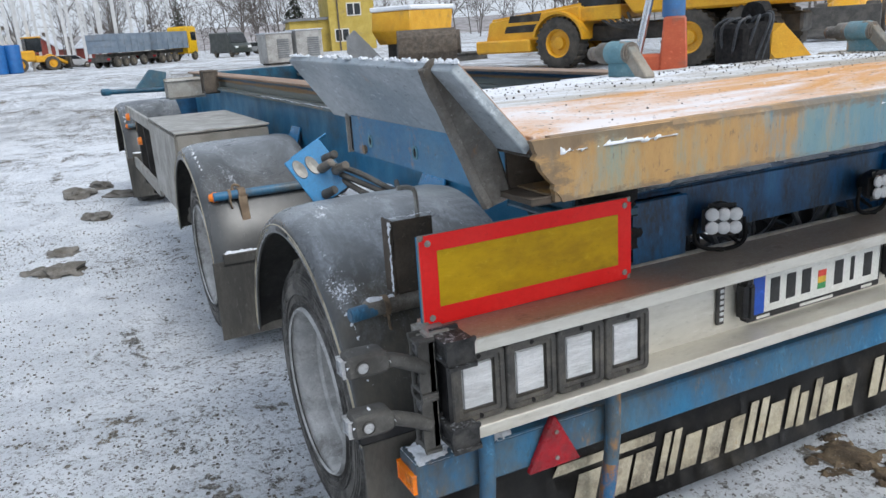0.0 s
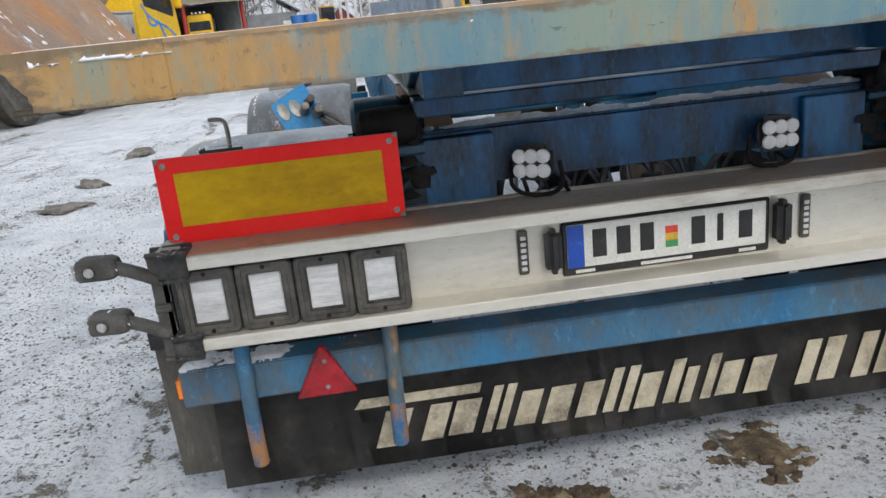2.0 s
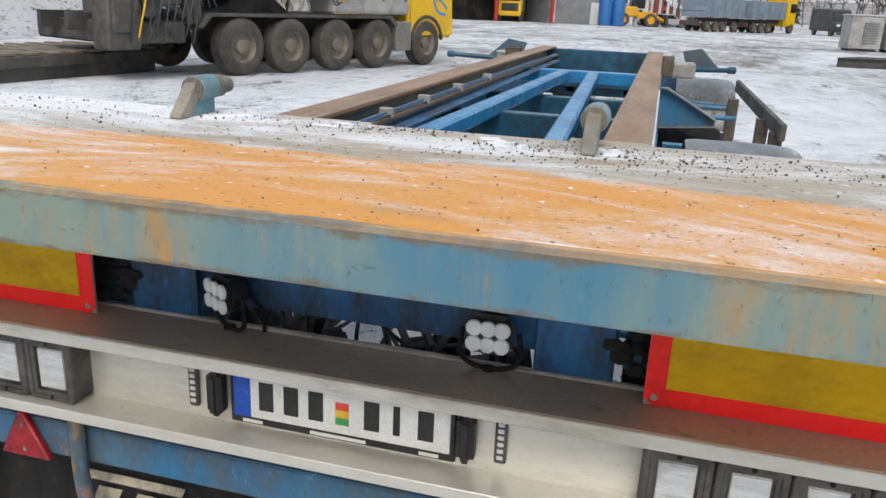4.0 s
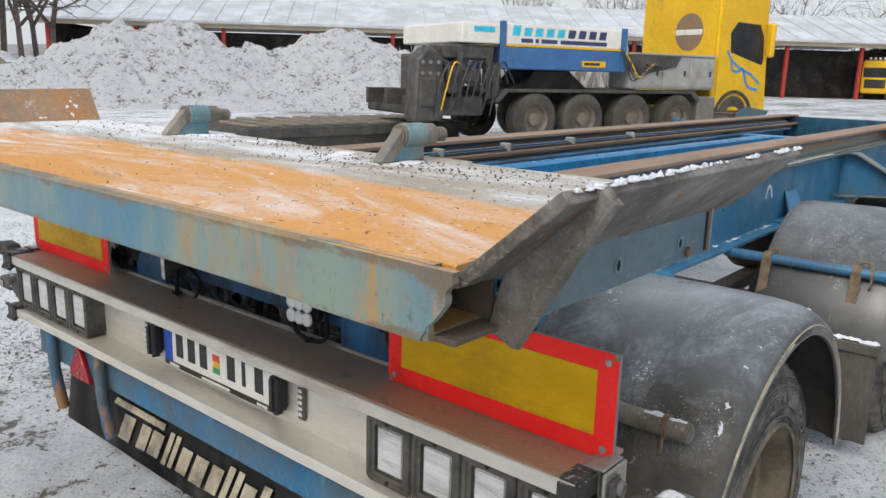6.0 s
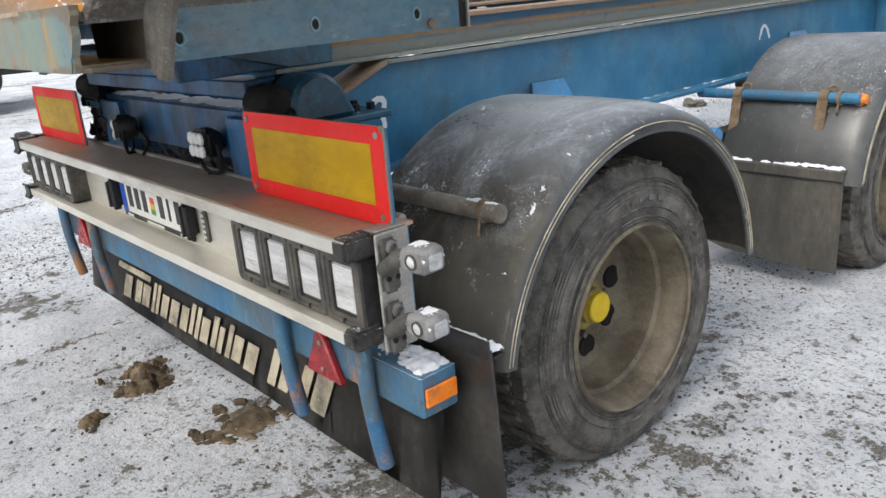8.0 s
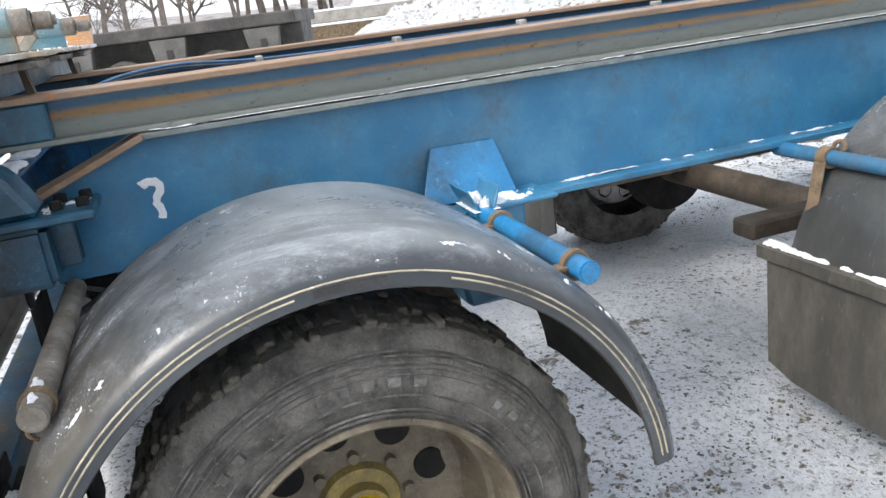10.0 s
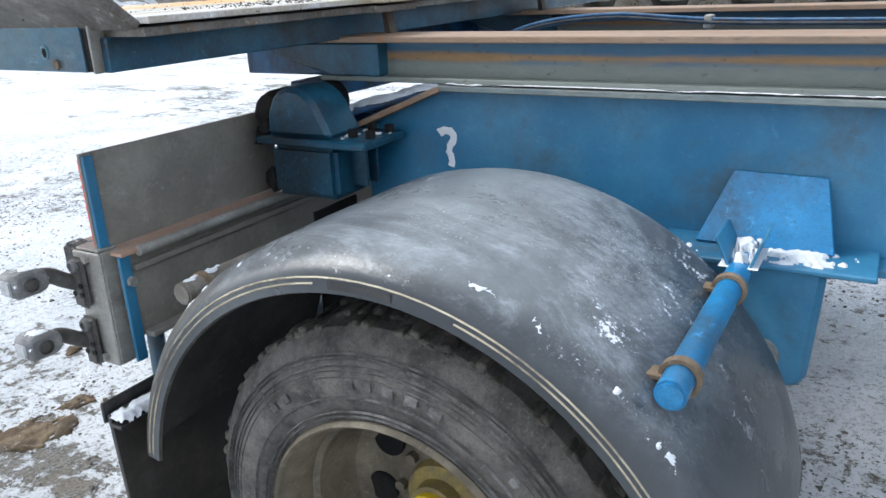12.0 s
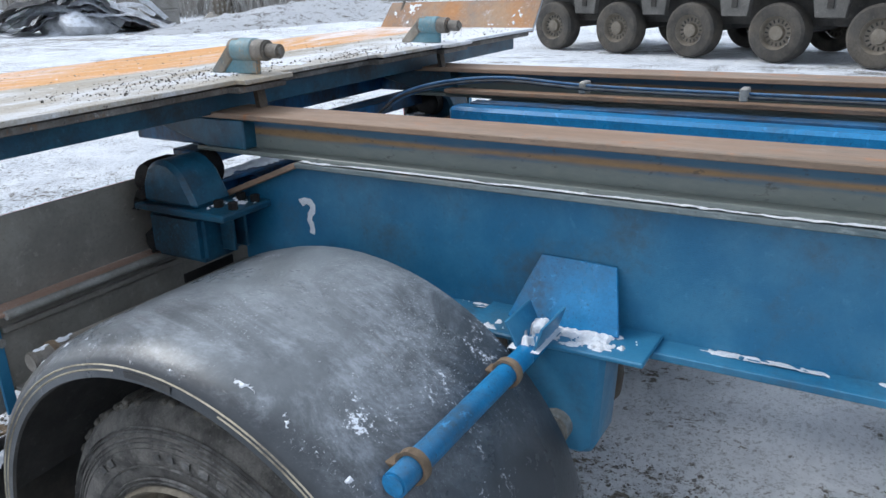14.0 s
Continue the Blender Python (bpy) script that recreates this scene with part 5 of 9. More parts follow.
# work lamps
for s in (1, -1):
    c = Vector((s * 0.319, 0.045, 0.893))
    yaw = Matrix.Translation(c) @ Matrix.Rotation(radians(-30 if s < 0 else 0), 4, "Z") @ Matrix.Translation(-c)
    bm = bm_new()
    box(bm, c.x - 0.053, c.x + 0.053, c.y - 0.014, c.y + 0.02, c.z - 0.045, c.z + 0.045, 0.0165, seg=4)
    lathe(bm, [(0.055, 0.0), (0.055, 0.03), (0.03, 0.045), (0.0, 0.047)], c, 24, "y")
    bm.transform(yaw)
    wl = part("work_lamp", bm, M["black"], rear_frame, "round black work lamp with six clear lenses")
    for i in range(3):
        for j in range(2):
            bm = bm_new()
            lathe(bm, [(-0.012, 0.0184), (-0.018, 0.0172), (-0.0215, 0.010), (-0.0225, 0.0)], c + Vector(((i - 1) * 0.03, 0, (j - 0.5) * 0.036)), 16, "y")
            bm.transform(yaw)
            part("work_lens", bm, M["lens_clear"], wl, "clear white lens")
    bm = bm_new()
    tube(bm, [c + Vector((-0.062, 0.02, 0)), c + Vector((-0.066, 0.02, -0.06)), c + Vector((-0.03, 0.02, -0.085)), c + Vector((0.03, 0.02, -0.085)), c + Vector((0.066, 0.02, -0.06)), c + Vector((0.062, 0.02, 0))], 0.006, 8, 4)
    rod(bm, c + Vector((0, 0.02, -0.085)), c + Vector((0, 0.02, -0.1)), 0.015, n=10)
    tube(bm, [c + Vector((0.0, 0.05, 0)), c + Vector((0.03, 0.09, -0.05)), c + Vector((0.07, 0.07, -0.09))], 0.005, 6, 5)
    bm.transform(yaw)
    part("lamp_bracket", bm, M["dark"], wl)

# ---- wheels, axles and mudguards ----
R_TYRE, R_RIM = 0.428, 0.262
OUT = {1: 0.064, -1: 0.058}


def wheel_on(parent, name, y, s, x_out=1.22, width=0.30, r=R_TYRE, rim=R_RIM, detail=True, hub_mat="hub_yellow", rim_mat="rim"):
    """A truck wheel: tyre with tread blocks, dished rim with hand holes, hub."""
    c = Vector((0, y, 0.36))
    x0 = s * (x_out + OUT[s])
    prof = [(0.0, rim - 0.004), (0.012, rim + 0.012), (0.004, rim + 0.05), (0.0, rim + 0.085), (0.008, r - 0.055), (0.022, r - 0.022), (0.042, r - 0.004),
            (width / 2, r), (width - 0.042, r - 0.004), (width - 0.02, r - 0.03), (width, rim + 0.06), (width - 0.01, rim)]
    bm = bm_new()
    lathe(bm, [(x0 - s * u, q) for u, q in prof], c, 72)
    tyre = part("tyre", bm, M["tyre"], parent, "worn dirty truck tyre")
    tyre.name = "tyre"
    if detail:
        bm = bm_new()
        nb = 112
        wob = random.Random(int(y * 100))
        for i in range(nb):
            a = 2 * math.pi * i / nb
            rot = Matrix.Translation(c) @ Matrix.Rotation(a, 4, "X")
            for k, (u0, u1) in enumerate(((0.036, 0.07), (0.078, 0.135), (0.165, 0.222), (0.23, 0.264))):
                da = 0.5 * (k % 2) * 2 * math.pi / nb
                m = rot @ Matrix.Rotation(da, 4, "X") @ Matrix.Translation((0, 0, r - 0.004))
                xa, xb = sorted((x0 - s * u0, x0 - s * u1))
                jt = wob.uniform(-0.002, 0.002)
                box(bm, xa - (0.0015 if k in (0, 3) else 0), xb + (0.0015 if k in (0, 3) else 0), -0.0095 + jt, 0.009 + jt, (-0.018 - wob.uniform(0, 0.012)) if k in (0, 3) else -0.006, (-0.001 if k in (0, 3) else 0.005) + wob.uniform(-0.002, 0.002), 0.003, m @ Matrix.Rotation(wob.uniform(-0.08, 0.08), 4, "Z"))
        tr = part("tread", bm, M["tread"], tyre, "dirty tread blocks")
        tr["kind"] = "stuff"
        bm = bm_new()
        for q in (rim + 0.016, rim + 0.024, rim + 0.05, rim + 0.088, rim + 0.098, rim + 0.106, rim + 0.118, rim + 0.126):
            lathe(bm, [(x0 - s * 0.004 * max(0.0, (q - rim - 0.085) / 0.02) - s * 0.0035, q - 0.0018), (x0 - s * 0.004 * max(0.0, (q - rim - 0.085) / 0.02) + s * 0.0015, q), (x0 - s * 0.004 * max(0.0, (q - rim - 0.085) / 0.02) - s * 0.0035, q + 0.0018)], c, 72)
        random.seed(int(y * 10) + 3)
        a = 0.4
        for i in range(11):
            w = random.uniform(0.05, 0.09)
            if i % 5 == 4:
                a += 0.35
            lathe(bm, [(x0 - s * 0.001, rim + 0.064), (x0 + s * 0.0025, rim + 0.067), (x0 + s * 0.0025, rim + 0.08), (x0 - s * 0.001, rim + 0.083)], c, 4, a0=a, a1=a + w * 0.8)
            a += w + 0.05
        part("sidewall_relief", bm, M["tyre_mark"], tyre, "raised rings and blocks on the sidewall")
    bm = bm_new()
    dish = [(0.0, rim - 0.006), (-0.006, rim), (0.004, rim + 0.007), (0.016, rim - 0.004), (0.03, rim - 0.014), (0.085, rim - 0.02), (0.095, rim - 0.03), (0.165, rim - 0.036), (0.188, rim - 0.05), (0.202, 0.17), (0.206, 0.125), (0.196, 0.105), (0.196, 0.0)]
    lathe(bm, [(x0 - s * u, q) for u, q in dish], c, 64)
    rim_ob = part("rim", bm, M[rim_mat], parent, "dish-shaped rim caked with dirt")
    if detail:
        for i in range(8):
            a = 2 * math.pi * i / 8 + 0.2
            p = c + Vector((0, 0.158 * math.cos(a), 0.158 * math.sin(a)))
            bm = bm_new()
            lathe(bm, [(x0 - s * 0.21, 0.036), (x0 - s * 0.199, 0.0355), (x0 - s * 0.197, 0.033), (x0 - s * 0.2, 0.0)], (0, p.y, p.z), 18)
            part("hand_hole", bm, M["dark"], rim_ob)
        for i in range(8):
            a = 2 * math.pi * i / 8
            p = c + Vector((0, 0.1 * math.cos(a), 0.1 * math.sin(a)))
            bm = bm_new()
            rod(bm, (x0 - s * 0.204, p.y, p.z), (x0 - s * 0.18, p.y, p.z), 0.012, n=6)
            part("wheel_nut", bm, M["rim"], rim_ob)
    bm = bm_new()
    lathe(bm, [(x0 - s * 0.2, 0.085), (x0 - s * 0.178, 0.078), (x0 - s * 0.172, 0.054), (x0 - s * 0.145, 0.052), (x0 - s * 0.141, 0.046), (x0 - s * 0.141, 0.0)], c, 32)
    hub = part("hub", bm, M["hub_dirty" if hub_mat == "hub_yellow" else hub_mat], parent, "dirty yellow wheel hub")
    bm = bm_new()
    lathe(bm, [(x0 - s * 0.143, 0.044), (x0 - s * 0.126, 0.045), (x0 - s * 0.122, 0.041), (x0 - s * 0.122, 0.0)], c, 32)
    part("hub_cap", bm, M[hub_mat], hub, "yellow hub cap")


def mudguard(y, s, rear=True):
    """A half-round mudguard with a rolled lip; returns the part."""
    cz, n = 0.345, 44
    a0, a1 = radians(6), radians(171)
    prof = [(0.70, 0.594), (0.74, 0.602), (1.0, 0.605), (1.13, 0.603), (1.2, 0.597), (1.235, 0.585), (1.256, 0.569), (1.262, 0.559), (1.262, 0.529), (1.256, 0.526), (1.254, 0.553), (1.235, 0.571), (1.2, 0.585), (1.1, 0.592), (0.74, 0.593), (0.70, 0.586)]
    bm = bm_new()
    lathe(bm, [(s * (u + OUT[s]), q) for u, q in prof], (0, y, cz), n, a0=a0, a1=a1)
    mg = part("mudguard", bm, M["fender"], trailer, "black plastic mudguard, dusty and scuffed with snow")
    # inner faces get a darker colour that deepens the shade under the guard
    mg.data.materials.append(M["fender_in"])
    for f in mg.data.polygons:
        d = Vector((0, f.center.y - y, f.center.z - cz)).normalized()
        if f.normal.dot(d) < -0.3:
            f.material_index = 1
    bm = bm_new()
    for q, aa, bb in ((0.5545, radians(8), radians(170)), (0.544, radians(98), radians(170)), (0.544, radians(8), radians(72))):
        lathe(bm, [(s * (1.2615 + OUT[s]), q - 0.0022), (s * (1.2645 + OUT[s]), q), (s * (1.2615 + OUT[s]), q + 0.0022)], (0, y, cz), 40, a0=aa, a1=bb)
    part("lip_bead", bm, M["letter"], mg, "pale moulded bead along the lip")
    def on_lip(u, v):
        a, q = radians(35 + 125 * u), 0.598 - 0.022 * v
        return Vector((s * (1.205 + OUT[s] + 0.04 * v), y + q * math.cos(a), cz + q * math.sin(a))), Vector((s * 0.5, math.cos(a), math.sin(a))).normalized()
    snow_sheet("snow_crust", mg, on_lip, 340, 12, lambda u, v: 0.33 + 0.12 * math.sin(u * 9 + y) - 0.3 * abs(u - 0.5), 0.004, "snow crumbs along the lip", y + s * 3, 120, 0.006)
    return mg


for i, y in enumerate(AXLES):
    bm = bm_new()
    rod(bm, (-1.0, y, 0.405), (1.0, y, 0.405), 0.06, n=20)
    axle = part("axle", bm, M["brown"], trailer, "dirt-brown axle tube")
    for s in (1, -1):
        w = new("wheel")
        w.parent = trailer
        w["label"] = "truck wheel with dished dirty rim and yellow hub"
        wheel_on(w, "wheel", y, s, detail=(i < 2), rim_mat="rim" if s > 0 else "rim_grey")
        bm = bm_new()
        lathe(bm, [(s * 0.62, 0.0), (s * 0.62, 0.2), (s * 0.70, 0.2), (s * 0.72, 0.16), (s * 0.93, 0.16), (s * 0.93, 0.0)], (0, y, 0.405), 28)
        part("brake_drum", bm, M["dark"], axle)
        bm = bm_new()
        lathe(bm, [(0.50, 0.0), (0.50, 0.09), (0.53, 0.12), (0.58, 0.125), (0.62, 0.11), (0.66, 0.125), (0.71, 0.12), (0.74, 0.1), (0.76, 0.09), (0.768, 0)], (s * 0.42, y + 0.42, 0), 28, "z")
        box(bm, s * 0.42, s * 0.52, y - 0.5, y + 0.45, 0.44, 0.50, 0.01)
        part("air_spring", bm, M["brown"], axle, "brown dirty air spring and trailing arm")
        mudguard(y, s)
        # round stays that carry the mudguards
        rear_pipe = (s * 0.6, y - (0.468 if i == 0 else 0.482), 0.768 if i == 0 else 0.748)
        bm = bm_new()
        rod(bm, rear_pipe, (s * (1.25 if i == 0 else 1.27), rear_pipe[1], rear_pipe[2]), 0.0225 if i == 0 else 0.021, n=18, bevel=0.003)
        stay = part("mudguard_stay", bm, M["rod"] if i == 0 else M["blue_worn"], trailer, "grey round mudguard stay" if i == 0 else "blue round mudguard stay")
        bm = bm_new()
        lathe(bm, [(s * 1.19, 0.0225), (s * 1.19, 0.028), (s * 1.203, 0.028), (s * 1.203, 0.0225)], (0, rear_pipe[1], rear_pipe[2]), 20)
        tube(bm, [(s * 1.197, rear_pipe[1] - 0.02, rear_pipe[2] - 0.015), (s * 1.197, rear_pipe[1] - 0.025, rear_pipe[2] - 0.045), (s * 1.19, rear_pipe[1] - 0.015, rear_pipe[2] - 0.06)], 0.004, 6, 4)
        part("clamp_ring", bm, M["rust_strap"], stay, "rusty clamp ring")
        if i == 0:
            snow_sheet("snow_patch", stay, lambda u, v: (Vector((s * (1.14 + 0.105 * u), rear_pipe[1] + 0.03 * (v - 0.5), rear_pipe[2] + 0.021 - 0.012 * (2 * v - 1) ** 2)), Vector((0, 0, 1))), 60, 16, lambda u, v: 0.35 + 0.4 * u, 0.009, "", 4.0 + s, 34)
        if i == 0 and s < 0:
            bm = bm_new()
            rod(bm, (-1.19, rear_pipe[1], rear_pipe[2]), (-1.295, rear_pipe[1] - 0.01, rear_pipe[2] - 0.004), 0.019, n=18, bevel=0.004)
            part("stay_end", bm, M["blue_worn"], stay, "chipped blue end of the stay")
        if i > 0:
            for xs in (0.79, 1.14):
                bm = bm_new()
                prism(bm, [(rear_pipe[1] - 0.03, 0.735), (rear_pipe[1] - 0.022, 0.75), (rear_pipe[1] - 0.055, 0.55), (rear_pipe[1] - 0.065, 0.55)], "x", s * (xs - 0.02), s * (xs + 0.02), 0.002)
                lathe(bm, [(s * (xs - 0.016), 0.022), (s * (xs - 0.016), 0.03), (s * (xs + 0.016), 0.03), (s * (xs + 0.016), 0.022)], (0, rear_pipe[1], rear_pipe[2]), 16)
                tube(bm, [(s * xs, rear_pipe[1] + 0.02, rear_pipe[2] + 0.015), (s * (xs + 0.005), rear_pipe[1] + 0.02, rear_pipe[2] + 0.036), (s * (xs + 0.028), rear_pipe[1] + 0.024, rear_pipe[2] + 0.042), (s * (xs + 0.036), rear_pipe[1] + 0.02, rear_pipe[2] + 0.022), (s * (xs + 0.02), rear_pipe[1] + 0.015, rear_pipe[2] + 0.008)], 0.006, 8, 4)
                part("strap", bm, M["rust_strap"], stay, "rusty hanging strap")
            bm = bm_new()
            lathe(bm, [(s * 1.25, 0.0), (s * 1.25, 0.024), (s * 1.268, 0.024), (s * 1.272, 0.02), (s * 1.286, 0.017), (s * 1.29, 0)], (0, rear_pipe[1] + 0.02, rear_pipe[2] - 0.004), 20)
            part("side_lamp", bm, M["amber"], stay, "orange round side marker lamp")
        front_pipe = (s * 0.68, y + 0.45, 0.784)
        bm = bm_new()
        rod(bm, front_pipe, (s * 1.258, front_pipe[1], front_pipe[2]), 0.0225, n=18, bevel=0.004)
        stay = part("mudguard_stay", bm, M["blue_bright"], trailer, "bright blue round mudguard stay")
        for xs in (0.86, 1.20):
            bm = bm_new()
            lathe(bm, [(s * (xs - 0.008), 0.0235), (s * (xs - 0.008), 0.03), (s * (xs + 0.008), 0.03), (s * (xs + 0.008), 0.0235)], (0, front_pipe[1], front_pipe[2]), 20)
            box(bm, s * (xs - 0.015), s * (xs + 0.015), front_pipe[1] - 0.055, front_pipe[1] - 0.015, front_pipe[2] - 0.004, front_pipe[2] + 0.004, 0.001)
            part("clamp_ring", bm, M["rust_strap"], stay, "rusty clamp ring")
        bm = bm_new()
        for q in (-0.04, 0.04):
            prism(bm, [(front_pipe[1] + q * 0.2, 0.77), (front_pipe[1] + q * 0.2 + 0.005, 0.77), (front_pipe[1] + q, 0.85), (front_pipe[1] + q - 0.006, 0.85)], "x", s * 0.66, s * 0.78, 0.001)
        part("fork_plate", bm, M["blue"], stay, "blue forked end plate holding snow")
        snow_sheet("snow_plug", stay, lambda u, v: (Vector((s * (0.66 + 0.13 * u), front_pipe[1] - 0.034 + 0.068 * v, 0.815)), Vector((0, 0, 1))), 40, 24, lambda u, v: 0.62 - 1.2 * (v - 0.5) ** 2 - 0.3 * u, 0.016, "", y + s, 30, 0.016)
        # mud flaps
        if i == 0:
            bm = bm_new()
            prism(bm, [(0.145, 0.52), (0.155, 0.52), (0.175, 0.10), (0.165, 0.10)], "x", s * 0.93, s * (1.285 + OUT[s]), 0.002)
            fl = part("mud_flap", bm, M["flap" if s > 0 else "flap_dusty"], trailer, "black rubber mud flap behind the wheel" if s > 0 else "dust-grey rubber mud flap behind the wheel")
            bm = bm_new()
            box(bm, s * 0.85, s * (1.29 + OUT[s]), 0.137, 0.1445, 0.50, 0.545, 0.002)
            box(bm, s * 0.85, s * (1.29 + OUT[s]), 0.1555, 0.19, 0.496, 0.504, 0.002)
            part("flap_rail", bm, M["black"], fl)
            snow_sheet("snow_clump", fl, lambda u, v: (Vector((s * (1.285 + OUT[s] - 0.4 * u), 0.149 + 0.04 * v, 0.504)), Vector((0, 0, 1))), 110, 14, lambda u, v: 0.95 - 0.35 * u, 0.022, "", 2.0 + s, 26)
        else:
            yf = y - 0.595
            bm = bm_new()
            prism(bm, [(0.69, 0.478), (1.275, 0.478), (1.275, 0.08), (1.05, 0.083), (0.80, 0.10), (0.70, 0.13)] if s > 0 else [(-0.66, 0.2), (-0.78, 0.15), (-0.95, 0.09), (-1.335, 0.085), (-1.335, 0.465), (-0.66, 0.465)], "y", yf, yf + 0.008, 0.001)
            fl = part("mud_flap", bm, M["flap_dusty"], trailer, "dust-grey rubber mud flap")
            bm = bm_new()
            box(bm, s * 0.66, s * 1.28, yf - 0.008, yf + 0.03, 0.479, 0.496, 0.003)
            box(bm, s * 0.66, s * 1.28, yf - 0.012, yf, 0.454, 0.493, 0.002)
            part("flap_rail", bm, M["flap_dusty"], fl)
            snow_sheet("snow_clump", fl, lambda u, v: (Vector((s * (1.275 - 0.6 * u), yf - 0.006 + 0.035 * v, 0.496)), Vector((0, 0, 1))), 170, 12, lambda u, v: 0.55 + 0.45 * abs(2 * u - 1) ** 1.5, 0.014, "", y + s, 26)

# moulded name field on the rear mudguard lip, left blank
for s in (1, -1):
    bm = bm_new()
    lathe(bm, [(s * (a + OUT[s]), q) for a, q in ((1.2615, 0.535), (1.264, 0.536), (1.264, 0.548), (1.2615, 0.549))], (0, AXLES[0], 0.345), 8, a0=radians(83), a1=radians(95))
    part("lip_field", bm, M["rubber"], trailer)

# white paint marks and worn spots on the right girder
for y0, pts in ((0.482, [(0.0, 0.958), (0.016, 0.966), (0.034, 0.962), (0.042, 0.944), (0.030, 0.926), (0.027, 0.912), (0.034, 0.896), (0.032, 0.878)]), (2.80, [(0, 0.915), (0.02, 0.962), (0.045, 0.978), (0.075, 0.958), (0.1, 0.915)])):
    bm = bm_new()
    tube(bm, [(0.567, y0 + a, z) for a, z in pts], 0.0085, 8, 5)
    for v in bm.verts:
        k = 1 + 0.45 * noise.noise(v.co * 70)
        v.co.x = 0.567 + (v.co.x - 0.567) * 0.12
        v.co.y += 0.006 * noise.noise(v.co * 60) * k
        v.co.z += 0.006 * noise.noise(v.co * 60 + Vector((5, 0, 0))) * k
    part("chalk_mark", bm, M["snow"], trailer, "white daubed mark on the girder")

# ---- left flank fittings ----
# tool box between second and third axle
bm = bm_new()
box(bm, -1.265, -0.72, 3.26, 4.55, 0.42, 0.945, 0.01, seg=2)
tool_box = part("tool_box", bm, M["back_plate"], trailer, "mud-grey side tool box with pale lid")
bm = bm_new()
box(bm, -1.27, -0.715, 3.25, 4.56, 0.945, 0.957, 0.003)
part("lid", bm, M["galv"], tool_box, "pale metal lid")
bm = bm_new()
box(bm, -1.275, -1.266, 3.28, 4.53, 0.44, 0.93, 0.003)
part("door", bm, M["galv"], tool_box, "pale grey box door")
for z0, z1 in ((0.86, 0.945), (0.375, 0.47)):
    bm = bm_new()
    box(bm, -1.27, -1.245, 4.56, 6.4, z0, z1, 0.004)
    part("side_guard_rail", bm, M["galv"], trailer, "pale aluminium side guard rail")
for yy in (5.2, 5.75):
    bm = bm_new()
    box(bm, -1.25, -1.2, yy, yy + 0.06, 0.3, 0.9, 0.004)
    part("side_guard_post", bm, M["dark"], trailer)
for yy, zz in ((6.1, 0.86), (5.3, 0.72)):
    bm = bm_new()
    lathe(bm, [(-1.27, 0.0), (-1.27, 0.032), (-1.285, 0.032), (-1.3, 0.026), (-1.304, 0)], (0, yy, zz), 20)
    part("side_lamp", bm, M["amber"], trailer, "orange round side marker lamp")

# tilted blue socket plate
bm = bm_new()
m = Matrix.Translation((-0.97, 1.5, 0.915)) @ Matrix.Rotation(radians(-28), 4, "Y") @ Matrix.Rotation(radians(-20), 4, "X")
box(bm, -0.085, 0.085, -0.004, 0.004, -0.11, 0.11, 0.002, m)
box(bm, -0.05, 0.12, -0.004, 0.06, 0.108, 0.114, 0.001, m)
socket_plate = part("socket_plate", bm, M["blue_bright"], trailer, "tilted blue plate with couplings and oval lamps")
for dx, dz, r in ((-0.05, 0.055, 0.026), (0.0, 0.04, 0.026)):
    bm = bm_new()
    lathe(bm, [(-0.004, 0.0), (-0.01, r), (0.0, r * 1.1)], (0, 0, 0), 24, "y", m=m @ Matrix.Translation((dx, 0, dz)) @ Matrix.Diagonal((0.8, 1, 1.5, 1)))
    part("oval_lamp", bm, M["galv"], socket_plate, "pale oval disc")
for k, (dx, dz) in enumerate(((0.055, 0.03), (0.06, -0.03), (-0.03, -0.08), (0.02, 0.01))):
    bm = bm_new()
    p = m @ Vector((dx, 0, dz))
    rod(bm, p, p + m.to_3x3() @ Vector((0.03, -0.07 - 0.02 * (k % 2), -0.01)), 0.02, 0.016, 14, 0.003)
    part("coupling", bm, M["rod" if k % 2 else "lamp_rubber"], socket_plate, "worn air coupling")
bm = bm_new()
for k in range(3):
    p = m @ Vector((0.05, 0.02, 0.02 - 0.03 * k))
    tube(bm, [p, p + Vector((0.1, -0.1, -0.04 - 0.02 * k)), p + Vector((0.22, -0.16, -0.12)), p + Vector((0.34, 0.1, -0.14))], 0.012, 8, 5)
part("hose", bm, M["lamp_rubber"], socket_plate)

# dark clamp and bent hook wire at the rear left mudguard
bm = bm_new()
box(bm, -1.158, -1.05, 0.300, 0.307, 0.79, 0.98, 0.002)
box(bm, -1.166, -1.159, 0.300, 0.36, 0.79, 0.982, 0.002)
clamp = part("board_clamp", bm, M["brown"], bumper, "brown steel angle rimmed with frost")
snow_sheet("snow_cap", clamp, lambda u, v: (Vector((-1.166 + 0.118 * u, 0.2995 + 0.009 * v, 0.981)), Vector((0, 0, 1))), 50, 6, lambda u, v: 1.0, 0.009, "", 3.0, 40)
snow_sheet("frost_edge", clamp, lambda u, v: (Vector((-1.1665, 0.298 + 0.012 * v, 0.80 + 0.18 * u)), Vector((-1, -0.4, 0))), 60, 6, lambda u, v: 0.75, 0.006, "", 5.0, 60)
bm = bm_new()
rod(bm, (-1.06, 0.28, 0.895), (-1.06, 0.30, 0.895), 0.012, n=8)
part("bolt", bm, M["galv"], clamp)
bm = bm_new()
tube(bm, [(-1.085, 0.312, 0.95), (-1.085, 0.314, 1.035), (-1.098, 0.318, 1.055), (-1.13, 0.322, 1.057)], 0.006, 8, 4)
part("hook_wire", bm, M["galv"], clamp, "bent wire hook")

